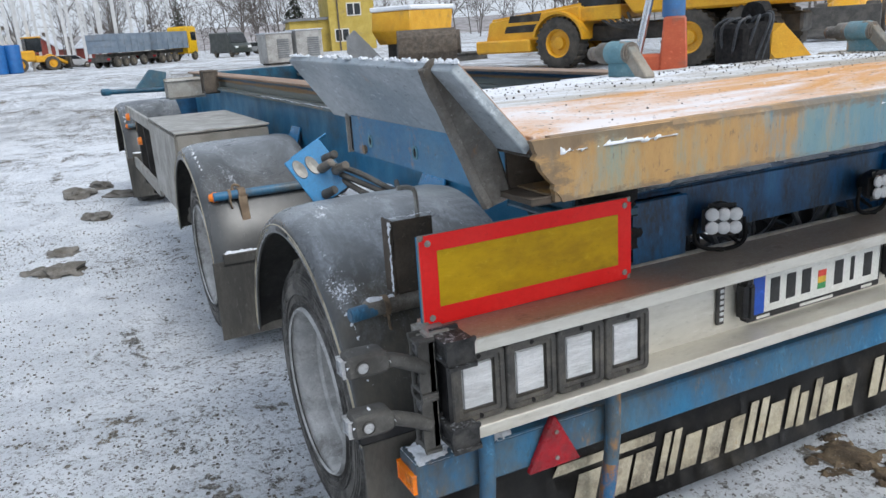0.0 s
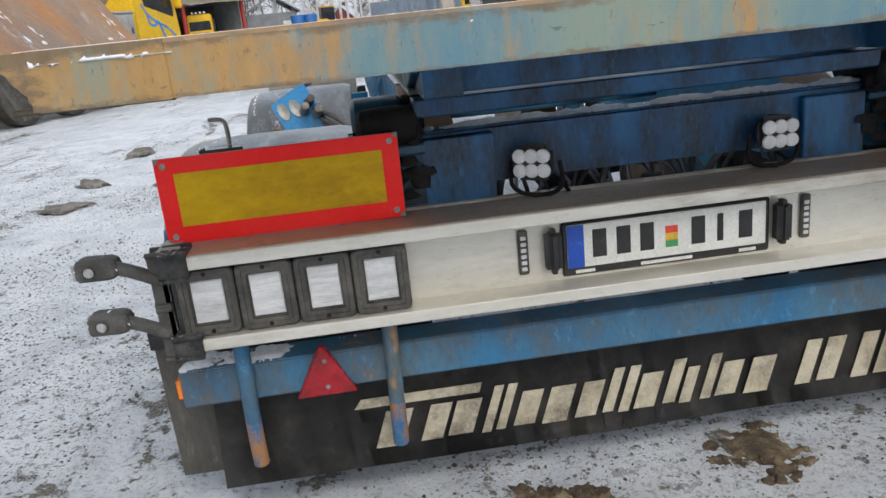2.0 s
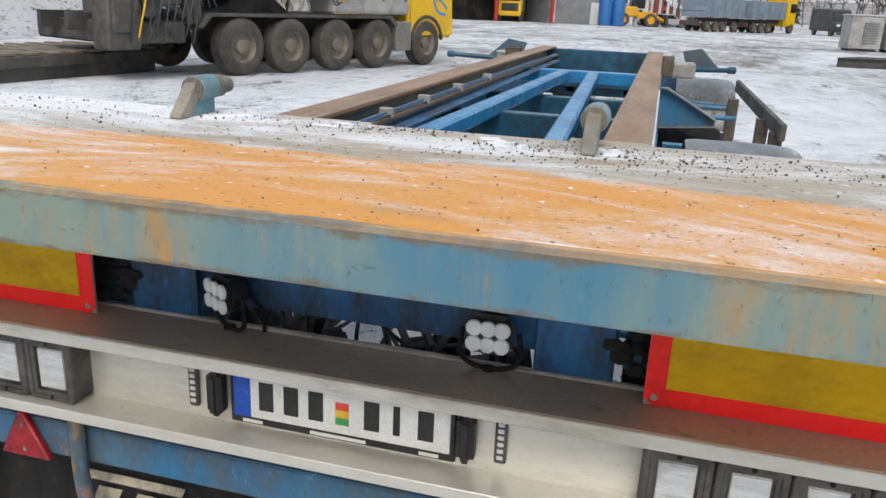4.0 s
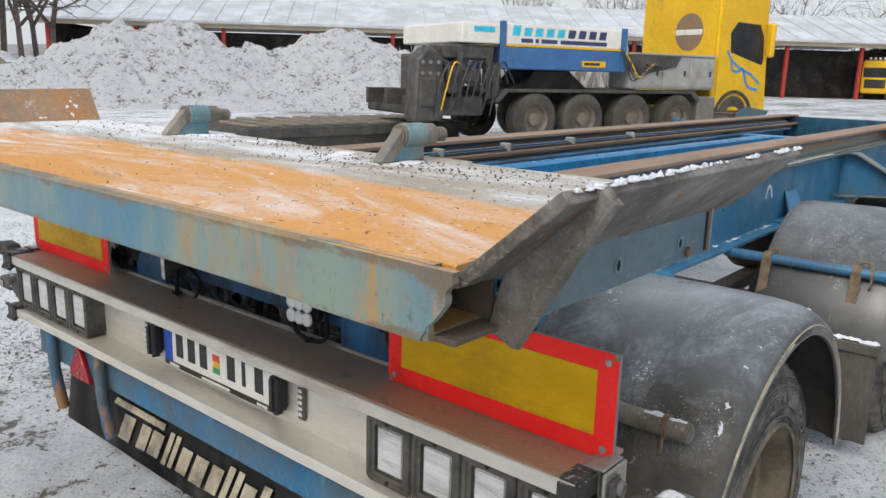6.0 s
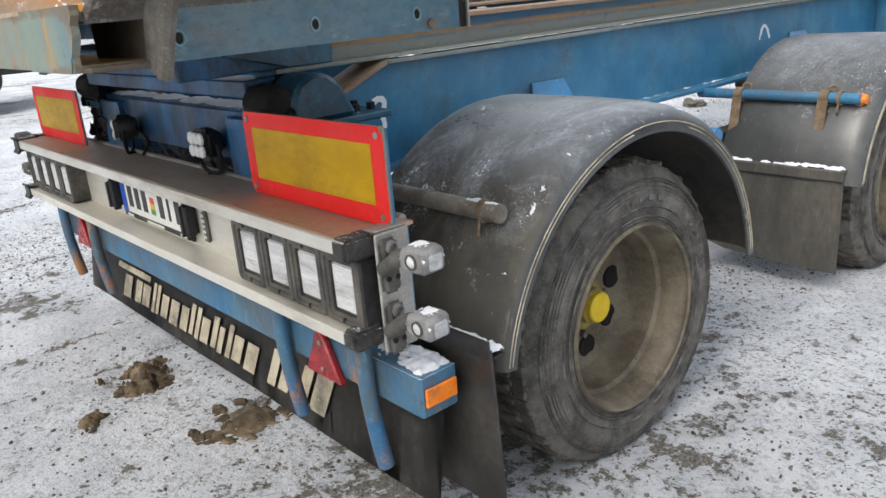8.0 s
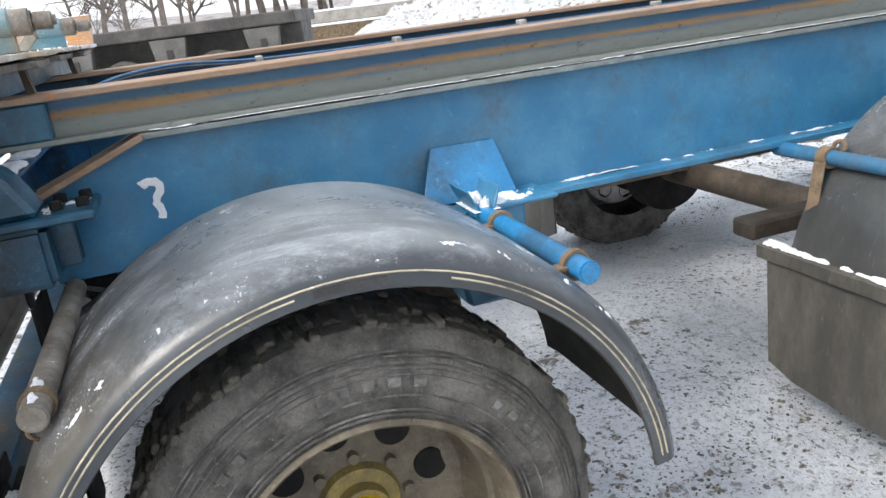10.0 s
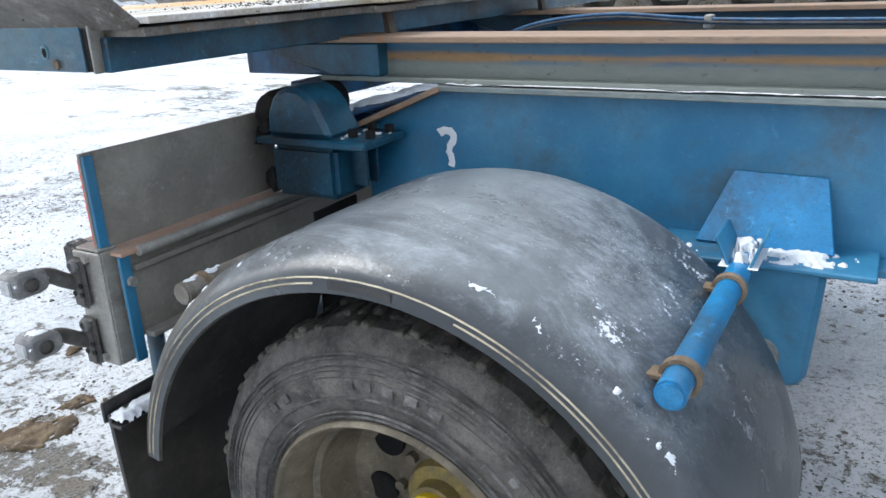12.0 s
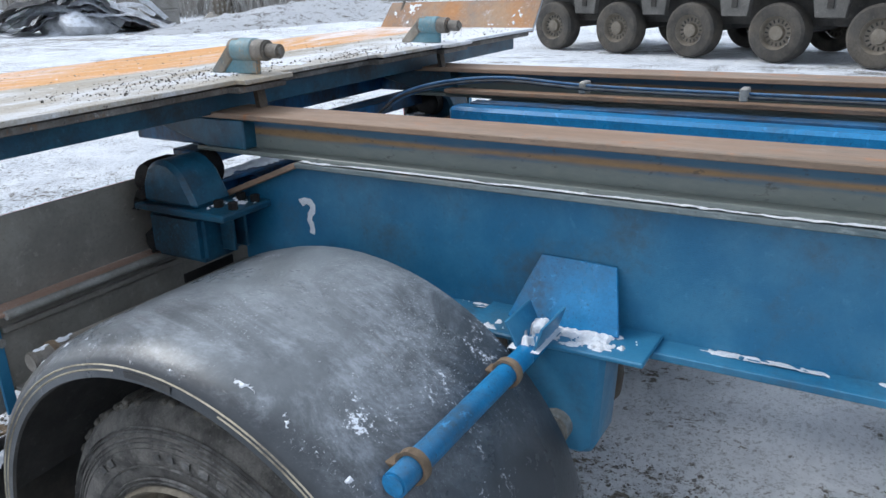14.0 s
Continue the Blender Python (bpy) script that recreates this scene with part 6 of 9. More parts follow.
# front end: stops, arms and the long blue pole
for s in (-1, 1):
    bm = bm_new()
    box(bm, s * 0.60, s * 0.70, 5.32, 5.48, 1.05, 1.22, 0.01)
    part("rail_stop", bm, M["brown"], trailer, "weathered brown rail stop")
    bm = bm_new()
    box(bm, s * 0.62, s * 0.9, 6.0, 6.2, 1.0, 1.14, 0.02)
    part("front_stop", bm, M["galv"], trailer, "weathered pale grey front stop")
    bm = bm_new()
    prism(bm, [(6.55, 1.04), (6.95, 1.03), (7.02, 1.2), (6.8, 1.24)], "x", s * 1.0, s * 1.02, 0.003, Matrix.Translation((s * 1.0, 6.75, 1.1)) @ Matrix.Rotation(s * 0.9, 4, "Z") @ Matrix.Translation((-s * 1.0, -6.75, -1.1)))
    part("guide_plate", bm, M["rail_side"], trailer, "worn grey-blue flared guide plate")
    bm = bm_new()
    q = 1.40 if s < 0 else 1.2
    rod(bm, (s * 0.62, 6.35, 1.05), (s * q, 6.2, 1.085), 0.022, n=14)
    rod(bm, (s * (q - 0.02), 6.2, 1.085), (s * (q + 0.06), 6.19, 1.087), 0.032, n=10, bevel=0.008)
    part("locking_pole", bm, M["blue_grease"], trailer, "dark blue locking pole with worn knob")
bm = bm_new()
box(bm, -0.9, 0.9, 6.9, 7.0, 0.7, 0.95, 0.01)
box(bm, -0.35, -0.25, 6.9, 8.7, 0.72, 0.86, 0.01)
box(bm, 0.25, 0.35, 6.9, 8.7, 0.72, 0.86, 0.01)
part("draw_frame", bm, M["blue_dirty"], trailer, "blue draw frame at the front")
# right flank: sloped outrigger, side guard and hanging posts ahead of the mudguard
bm = bm_new()
prism(bm, [(0.568, 1.055), (0.66, 1.06), (1.0, 0.865), (1.0, 0.835), (0.568, 0.80)], "y", 4.2, 4.21, 0.001)
outrigger = part("outrigger", bm, M["blue_worn"], trailer, "dark blue sloped outrigger plate")
bm = bm_new()
prism(bm, [(0.568, 1.056), (0.66, 1.061), (1.005, 0.866), (1.01, 0.874), (0.664, 1.071), (0.568, 1.066)], "y", 4.14, 4.24, 0.001)
part("outrigger_flange", bm, M["flange"], outrigger, "worn flange along the slope")
bm = bm_new()
prism(bm, [(0.568, 0.791), (1.0, 0.826), (1.0, 0.834), (0.568, 0.799)], "y", 4.14, 4.24, 0.001)
part("outrigger_foot", bm, M["flange"], outrigger)
for yy, zz in ((4.75, 0.90), (4.5, 0.86)):
    bm = bm_new()
    rod(bm, (0.6, yy, zz), (1.16, yy, zz - 0.005), 0.019, n=14)
    part("guard_stay", bm, M["blue_worn"], trailer, "blue round stay of the side guard")
for yy, x0, z0, z1 in ((4.6, 1.10, 0.5, 0.985), (3.95, 1.24, 0.55, 0.93), (3.5, 1.27, 0.5, 0.91)):
    bm = bm_new()
    box(bm, x0, x0 + 0.075, yy, yy + 0.02, z0, z1, 0.004)
    box(bm, x0, x0 + 0.012, yy + 0.0205, yy + 0.07, z0, z1, 0.002)
    part("side_guard_post", bm, M["brown"], trailer, "brown dirty angle post of the side guard")
bm = bm_new()
a, b = Vector((1.325, 3.4, 0.925)), Vector((1.255, 5.8, 0.985))
box(bm, -0.018, 0.018, 0, (b - a).length, -0.05, 0.05, 0.006, Matrix.Translation(a) @ (b - a).to_track_quat("Y", "Z").to_matrix().to_4x4())
part("side_guard_rail", bm, M["flap_dusty"], trailer, "dusty side guard rail")
bm = bm_new()
lathe(bm, [(0.62, 0.0), (0.625, 0.08), (0.645, 0.11), (0.68, 0.12), (1.02, 0.12), (1.055, 0.11), (1.075, 0.08), (1.08, 0.0)], (0, 4.5, 0.66), 28)
part("air_tank", bm, M["dark"], trailer, "black cylindrical air tank")

# added plates that hide the bright ground behind the mudguard gap with black
for s in (1, -1):
    bm = bm_new()
    box(bm, s * 0.60, s * 0.775, 0.24, 0.247, 0.26, 0.79, 0.002)
    part("gap_plate", bm, M["dark"], trailer, "added black plate darkening the gap inside the mudguard")

# ---- ground ----
DIPS = ((-0.33, -0.06, 0.2, -0.03), (0.28, 0.02, 0.19, -0.025), (0.5, -3.6, 0.5, 0.03), (-0.3, -4.0, 0.4, 0.02), (1.25, -2.35, 0.3, 0.02), (-2.3, 4.9, 0.8, 0.02), (-1.9, 6.6, 0.9, 0.02)) + tuple((sx * 1.13, ya, 0.6, -0.042) for sx in (1, -1) for ya in AXLES)


def ground_height(x, y):
    h = 0.018 * noise.noise((x * 0.35, y * 0.35, 0.0)) + 0.012 * noise.noise((x * 1.3, y * 1.3, 3.0))
    h += 0.008 * noise.noise((x * 4.5, y * 4.5, 7.0)) + 0.006 * noise.noise((x * 11, y * 11, 9.0))
    near = max(0.0, 1 - (abs(x) + abs(y - 1)) / 60)
    d = 0.0
    for cx, cy, r, k in DIPS:
        q = ((x - cx) ** 2 + (y - cy) ** 2) / r ** 2
        if q < 6:
            d += k * math.exp(-q) * (1 + (0.8 if r != 0.6 else 0.15) * noise.noise((x * 9, y * 9, 1)))
    return h * (0.4 + 0.6 * near) + d - 0.008


def grid_line(near, far, step, centre):
    out = [centre]
    for sgn in (-1, 1):
        p, s = centre, step
        while abs(p - centre) < far:
            if abs(p - centre) > near:
                s *= 1.2
            p += sgn * s
            out.append(p)
    return sorted(out)


gx, gy = grid_line(4.2, 1200, 0.04, 0.2), grid_line(5.5, 1200, 0.045, 0.5)
verts = [(x, y, ground_height(x, y)) for y in gy for x in gx]
w = len(gx)
faces = [(j * w + i, j * w + i + 1, (j + 1) * w + i + 1, (j + 1) * w + i) for j in range(len(gy) - 1) for i in range(w - 1)]
me = bpy.data.meshes.new("ground")
me.from_pydata(verts, [], faces)
for p in me.polygons:
    p.use_smooth = True
me.materials.append(M["ground"])
tagged(new("ground", me), "trampled gravel yard thinly covered with snow", "ground", kind="structure")

M["stone"] = coated("grey_brown_stone", (0.13, 0.12, 0.105), (0.24, 0.225, 0.2), 0.85, scale=9, grime=0.4, grime_col=(0.09, 0.075, 0.055), snow=0.1, bump=0.8)
M["pebble"] = coated("dark_wet_gravel", (0.06, 0.055, 0.048), (0.24, 0.22, 0.19), 0.8, scale=25, grime=0.3, grime_col=(0.09, 0.075, 0.055), bump=0.5)
M["soil"] = coated("frozen_brown_soil", (0.11, 0.075, 0.042), (0.26, 0.195, 0.12), 0.9, scale=14, grime=0.5, grime_col=(0.035, 0.026, 0.018), bump=1.0, snow=0.34, wear=1.2)

# loose gravel
random.seed(21)
bm = bm_new()
protos = []
for k in range(5):
    t = bmesh.new()
    bmesh.ops.create_icosphere(t, subdivisions=1, radius=1)
    for v in t.verts:
        v.co *= 1 + 0.4 * noise.noise(v.co * 1.5 + Vector((k * 3.1, 0, 0)))
    protos.append(([v.co.copy() for v in t.verts], [[v.index for v in f.verts] for f in t.faces]))
    t.free()
rng = np.random.default_rng(21)
NG = 80000
gx_ = np.empty(NG)
gy_ = np.empty(NG)
for k, (xa, xb, ya, yb_) in enumerate(((-4.2, -1.0, -2.2, 6.0), (-3.0, 3.2, -4.0, 0.6), (0.7, 3.4, 0.0, 4.6), (-6.0, -1.4, 1.0, 9.0))):
    q = slice(k * NG // 4, (k + 1) * NG // 4)
    gx_[q], gy_[q] = rng.uniform(xa, xb, NG // 4), rng.uniform(ya, yb_, NG // 4)
size = np.minimum(0.0022 + 0.003 * np.abs(rng.normal(0, 1, NG)), 0.016)
keep = np.array([noise.noise((x * 1.1, y * 1.1, 5)) + 0.5 * noise.noise((x * 4, y * 4, 8)) for x, y in zip(gx_, gy_)]) + rng.uniform(-0.6, 0.6, NG) > 0.26
gx_, gy_, size = gx_[keep], gy_[keep], size[keep]
gz_ = np.array([ground_height(x, y) for x, y in zip(gx_, gy_)]) + size * 0.25
NG = len(gx_)
pv = np.array([[tuple(c) for c in p[0]] for p in protos])
pf = np.array(protos[0][1])
ang = rng.uniform(0, 6.283, NG)
sh = pv[np.arange(NG) % 5] * size[:, None, None] * np.stack([rng.uniform(0.7, 1.3, NG), rng.uniform(0.6, 1.0, NG), rng.uniform(0.5, 0.9, NG)], 1)[:, None, :]
ca, sa = np.cos(ang)[:, None], np.sin(ang)[:, None]
gv = np.stack([sh[:, :, 0] * ca - sh[:, :, 1] * sa + gx_[:, None], sh[:, :, 0] * sa + sh[:, :, 1] * ca + gy_[:, None], sh[:, :, 2] + gz_[:, None]], 2).reshape(-1, 3)
gf = (pf[None] + (np.arange(NG) * pv.shape[1])[:, None, None]).reshape(-1, 3)
me = bpy.data.meshes.new("gravel")
me.from_pydata(gv.tolist(), [], gf.tolist())
me.materials.append(M["pebble"])
tagged(new("gravel", me), "loose grey gravel scattered over the snow", "gravel", kind="stuff")


def flat_stone(x, y, sx, sy, sz, seed, mat="stone"):
    bm = bm_new()
    lump(bm, (0, 0, 0), sx, sy, sz, seed, 3, 0.7)
    crumple(bm, min(sx, sz) * 0.25, 9, seed)
    ob = solo("stone", bm, M[mat], "flat grey-brown stone lying on snowy gravel", "stone", group="loose stones", angle=25)
    ob.matrix_world = pose(x, y, ground_height(x, y) + sz * 0.1, 0, 0, seed * 50)
    return ob


for k, (x, y, sx, sy, sz) in enumerate(((-1.8, 7.5, 0.24, 0.13, 0.07), (-1.7, 6.0, 0.17, 0.1, 0.05), (-2.0, 4.25, 0.17, 0.11, 0.06), (-2.16, 4.4, 0.09, 0.07, 0.04), (-3.4, 7.9, 0.25, 0.14, 0.07), (-3.4, 6.0, 0.2, 0.12, 0.06),
                                        (-3.3, 4.95, 0.22, 0.15, 0.05), (-2.0, 4.8, 0.12, 0.1, 0.04), (-1.55, 7.9, 0.2, 0.1, 0.06), (-1.4, 7.3, 0.18, 0.12, 0.05), (-2.6, 5.6, 0.1, 0.07, 0.04))):
    flat_stone(x, y, sx, sy, sz, k + 1.3)
for k, (cx, cy, rx, ry, hh) in enumerate(((0.5, -3.6, 0.5, 0.36, 0.035), (-0.38, -4.2, 0.3, 0.2, 0.02), (-0.25, -3.65, 0.2, 0.14, 0.02), (1.25, -2.35, 0.32, 0.2, 0.02), (-0.33, -0.06, 0.17, 0.15, 0.04), (0.28, 0.02, 0.2, 0.16, 0.012), (-0.1, -0.32, 0.12, 0.08, 0.015), (1.0, -0.83, 0.3, 0.14, 0.01))):
    sp_ = snow_sheet("soil_patch", None, lambda u, v: (Vector((cx + (2 * u - 1) * rx * 1.5, cy + (2 * v - 1) * ry * 1.5, ground_height(cx + (2 * u - 1) * rx * 1.5, cy + (2 * v - 1) * ry * 1.5))), Vector((0, 0, 1))), 70, 60,
                     lambda u, v: 0.92 - 2.3 * ((u - 0.5) ** 2 + (v - 0.5) ** 2) ** 0.5, hh * 1.4, "", k * 3.1, 30, 0.02, "soil")
    tagged(sp_, "patch of churned frozen brown soil", "soil patch", "churned soil")
random.seed(8)
for cx, cy, n, spread in ((0.5, -3.6, 24, 0.5), (-0.35, -4.1, 8, 0.3), (1.25, -2.35, 8, 0.3), (-0.33, -0.06, 12, 0.14), (0.28, 0.02, 8, 0.14), (0.6, -1.4, 6, 0.4)):
    for k in range(n):
        a, d = random.uniform(0, 6.28), spread * math.sqrt(random.random())
        s = random.uniform(0.01, 0.035) if spread < 0.2 else random.uniform(0.012, 0.055)
        bm = bm_new()
        lump(bm, (0, 0, 0), s, s * random.uniform(0.6, 1.1), s * random.uniform(0.3, 0.6), k * 2.1 + cx, 2, 0.8)
        ob = solo("soil_clod", bm, M["soil"], "frozen brown clod of churned soil", "soil clod", group="churned soil", angle=20)
        x, y = cx + d * math.cos(a), cy + d * math.sin(a)
        ob.matrix_world = pose(x, y, ground_height(x, y) - s * 0.05, 0, 0, k * 40)

# ---- materials for the yard ----
M["truck_yellow"] = coated("truck_yellow_paint", (0.72, 0.42, 0.005), (0.80, 0.50, 0.015), 0.32, scale=1.5, grime=0.15, grime_col=(0.3, 0.22, 0.08), snow=0.05, bump=0.05)
M["machine_yellow"] = coated("machine_yellow_paint", (0.66, 0.33, 0.012), (0.74, 0.40, 0.02), 0.4, scale=1.5, grime=0.2, grime_col=(0.25, 0.17, 0.07), snow=0.3, bump=0.08)
M["truck_grey"] = coated("dusty_grey_body", (0.17, 0.165, 0.15), (0.25, 0.24, 0.22), 0.5, scale=2, grime=0.4, grime_col=(0.12, 0.11, 0.09))
M["locker"] = coated("pale_dusty_locker", (0.33, 0.325, 0.31), (0.42, 0.415, 0.40), 0.5, scale=2, grime=0.35, grime_col=(0.14, 0.13, 0.11))
M["loader_grey"] = coated("dark_dusty_paint", (0.085, 0.082, 0.075), (0.13, 0.125, 0.115), 0.55, scale=2, grime=0.4, grime_col=(0.05, 0.047, 0.043))
M["hoist"] = coated("oily_black_machinery", (0.022, 0.022, 0.024), (0.07, 0.068, 0.064), 0.5, scale=5, grime=0.5, grime_col=(0.10, 0.09, 0.075), snow=0.25)
M["chassis"] = coated("muddy_black_chassis", (0.035, 0.034, 0.032), (0.07, 0.066, 0.06), 0.65, scale=2.5, grime=0.4, grime_col=(0.11, 0.10, 0.085), snow=0.1)
M["body_blue"] = coated("crate_blue_paint", (0.03, 0.12, 0.30), (0.05, 0.16, 0.36), 0.4, scale=2, grime=0.2, snow=0.1)
M["body_white"] = coated("cream_white_paint", (0.72, 0.70, 0.64), (0.8, 0.79, 0.74), 0.4, scale=2, grime=0.15, grime_col=(0.45, 0.42, 0.36))
M["decal_blue"] = coated("blue_decal", (0.02, 0.2, 0.6), rough=0.35, grime=0.05)
M["decal_teal"] = coated("teal_decal", (0.03, 0.42, 0.58), rough=0.35, grime=0.05)
M["decal_navy"] = coated("navy_decal", (0.025, 0.035, 0.10), rough=0.4, grime=0.05)
M["decal_sepia"] = coated("sepia_decal", (0.30, 0.17, 0.06), (0.2, 0.16, 0.14), rough=0.4, scale=6, grime=0.2)
M["glass"] = coated("dark_cab_glass", (0.015, 0.018, 0.02), (0.03, 0.035, 0.04), 0.08, scale=2, grime=0.05, bump=0.0)
M["far_tyre"] = coated("muddy_tyre", (0.035, 0.033, 0.03), (0.06, 0.056, 0.05), 0.8, scale=3, grime=0.5, grime_col=(0.11, 0.095, 0.075))
M["far_rim"] = coated("muddy_rim", (0.15, 0.13, 0.10), (0.2, 0.175, 0.14), 0.6, scale=5, grime=0.4, grime_col=(0.09, 0.075, 0.055))
M["hall_roof"] = coated("snowy_sheet_roof", (0.45, 0.47, 0.5), (0.62, 0.65, 0.7), 0.5, scale=0.4, grime=0.1, snow=0.4, bump=0.05)
M["hall_fascia"] = coated("cream_fascia", (0.55, 0.47, 0.33), (0.62, 0.54, 0.4), 0.6, scale=1, grime=0.1)
M["hall_red"] = coated("red_post_paint", (0.36, 0.03, 0.02), (0.44, 0.05, 0.03), 0.5, scale=2, grime=0.15)
# near black that stands for the shade in deep openings
M["hall_dark"] = coated("near_black_depth", (0.02, 0.019, 0.018), (0.035, 0.033, 0.03), 0.8, scale=1, grime=0.3)
M["sheet_grey"] = coated("grey_sheet_metal", (0.16, 0.17, 0.18), (0.23, 0.24, 0.25), 0.5, scale=1, grime=0.2, snow=0.2)
M["house_yellow"] = coated("yellow_render", (0.42, 0.31, 0.06), (0.5, 0.38, 0.09), 0.8, scale=1, grime=0.2)
M["house_white"] = coated("white_boards", (0.62, 0.61, 0.58), (0.7, 0.69, 0.66), 0.7, scale=1, grime=0.1)
M["house_red"] = coated("falu_red_boards", (0.20, 0.04, 0.03), (0.26, 0.06, 0.04), 0.8, scale=1, grime=0.1)
M["steel_pale"] = coated("pale_galvanised_column", (0.5, 0.51, 0.52), (0.6, 0.61, 0.62), 0.5, scale=1, grime=0.1)
M["bark"] = coated("winter_bark", (0.10, 0.082, 0.07), (0.16, 0.135, 0.12), 0.9, scale=3, grime=0.2, snow=0.1)
M["twig"] = coated("bare_frosted_twigs", (0.085, 0.072, 0.064), (0.17, 0.152, 0.14), 0.9, scale=1.2, grime=0.15)
M["frost"] = coated("frosted_reeds", (0.33, 0.31, 0.28), (0.5, 0.49, 0.47), 0.9, scale=1.5, grime=0.2)
M["conifer"] = coated("dark_conifer", (0.035, 0.045, 0.03), (0.07, 0.08, 0.06), 0.9, scale=1.2, grime=0.1, snow=0.25)
M["concrete"] = coated("grey_concrete", (0.24, 0.225, 0.20), (0.32, 0.305, 0.28), 0.85, scale=2, grime=0.3, snow=0.35)
M["mat_dark"] = coated("wet_dark_rubber_mat", (0.09, 0.091, 0.094), (0.20, 0.20, 0.205), 0.7, scale=3, grime=0.3, grime_col=(0.05, 0.05, 0.05), snow=0.3, bump=0.8)
M["mat_grey"] = coated("grey_rubber_mat", (0.42, 0.43, 0.44), (0.66, 0.67, 0.685), 0.85, scale=2.5, grime=0.2, grime_col=(0.10, 0.10, 0.10), snow=0.75, bump=0.8)
M["jack_red"] = coated("orange_red_paint", (0.42, 0.075, 0.025), (0.5, 0.11, 0.04), 0.45, scale=2, grime=0.25)
M["chrome"] = coated("chrome_rod", (0.6, 0.62, 0.65), (0.7, 0.72, 0.75), 0.2, metal=0.9, scale=3, grime=0.05, bump=0.02)
M["bin_blue"] = coated("blue_plastic", (0.015, 0.11, 0.34), (0.02, 0.14, 0.4), 0.45, scale=2, grime=0.1)
M["tip_grey"] = coated("grey_blue_tipper_body", (0.16, 0.21, 0.27), (0.23, 0.28, 0.34), 0.5, scale=1.2, grime=0.25, grime_col=(0.2, 0.19, 0.18), snow=0.2)
M["silver"] = coated("silver_car_paint", (0.45, 0.46, 0.47), (0.55, 0.56, 0.57), 0.3, metal=0.3, scale=2, grime=0.1, snow=0.3, bump=0.02)
M["van_dark"] = coated("dark_green_van_paint", (0.03, 0.04, 0.038), (0.05, 0.06, 0.055), 0.35, scale=2, grime=0.15, snow=0.2, bump=0.02)
M["headlight"] = coated("headlamp_glass", (0.75, 0.77, 0.8), (0.85, 0.87, 0.9), 0.15, grime=0.02)
M["wood_board"] = coated("weathered_boards", (0.17, 0.145, 0.11), (0.25, 0.22, 0.18), 0.85, scale=3, grime=0.3, snow=0.3)


def far_wheel(parent, x, y, r=0.5, w=0.3, s=1, slots=0, mat="far_rim", deep=0.09):
    """A vehicle wheel at local (x, y), standing on z = 0; s: the side that its face looks to."""
    o = new("wheel")
    o.parent = parent
    c = Vector((0, y, r))
    bm = bm_new()
    rim = r * 0.56
    lathe(bm, [(x, rim), (x + s * 0.012, r * 0.72), (x + s * 0.004, r * 0.9), (x - s * 0.03, r * 0.985), (x - s * w * 0.5, r), (x - s * w + s * 0.03, r * 0.985), (x - s * w, r * 0.8), (x - s * w, rim)], c, 36)
    part("tyre", bm, M["far_tyre"], o)
    bm = bm_new()
    lathe(bm, [(x + s * 0.005, rim), (x - s * 0.02, rim * 0.93), (x - s * deep, rim * 0.85), (x - s * deep, rim * 0.48), (x - s * deep * 0.3, rim * 0.42), (x - s * deep * 0.2, rim * 0.3), (x - s * deep * 0.2, 0.0)], c, 32)
    rm = part("rim", bm, M[mat], o)
    if slots:
        bm = bm_new()
        for i in range(slots):
            a = 2 * math.pi * i / slots
            box(bm, x - s * deep - 0.004, x - s * deep + 0.006, -rim * 0.05, rim * 0.05, rim * 0.6, rim * 0.8, 0.0, Matrix.Translation(c) @ Matrix.Rotation(a, 4, "X"))
        sl_ = part("slots", bm, M["hall_dark"], rm)
        sl_["kind"] = "stuff"
    return o


# ---- yellow hook-lift truck ----
truck = thing("truck", "yellow four-axle truck with blue and cream crate body parked on snow", "truck", at=pose(-8.83, 13.05, 0, 0, 0, -20.4) @ Matrix.Scale(1.09, 4))
for yy in (0.25, 1.45, 2.75, 4.05, 5.8):
    for s in (1, -1):
        far_wheel(truck, s * 1.24, yy, 0.52, 0.32, s)
for s in (1, -1):
    bm = bm_new()
    box(bm, s * 0.36, s * 0.46, -2.6, 6.6, 0.78, 1.06, 0.01)
    part("chassis_rail", bm, M["chassis"], truck)
    bm = bm_new()
    prism(bm, [(-0.75, 0.86), (-0.5, 1.1), (4.5, 1.12), (4.72, 0.9), (4.6, 0.88), (4.4, 1.05), (-0.42, 1.04), (-0.62, 0.84)], "x", s * 0.62, s * 1.25, 0.01)
    part("mudguard", bm, M["chassis"], truck, "long dark mudguard over the axles")
    bm = bm_new()
    box(bm, s * 0.7, s * 1.25, 4.66, 5.2, 0.35, 1.0, 0.03)
    part("fuel_tank", bm, M["truck_grey"], truck)
bm = bm_new()
box(bm, 0.55, 1.25, 2.62, 5.08, 1.14, 1.84, 0.03)
box(bm, 0.5, 1.27, 2.58, 5.1, 1.84, 1.88, 0.01)
tb = part("side_locker", bm, M["locker"], truck, "pale dusty side locker")
for yy in (2.7, 3.5, 4.28):
    bm = bm_new()
    box(bm, 1.255, 1.268, yy, yy + 0.72, 1.2, 1.79, 0.008)
    part("locker_door", bm, M["locker"], tb)
    bm = bm_new()
    box(bm, 1.268, 1.29, yy + 0.6, yy + 0.66, 1.42, 1.54, 0.008)
    part("handle", bm, M["chassis"], tb)
bm = bm_new()
prism(bm, [(2.55, 1.84), (4.0, 1.84), (3.85, 1.62), (3.0, 1.45), (2.55, 1.5)], "x", 1.2, 1.3, 0.01)
part("soiled_flank", bm, M["chassis"], tb)
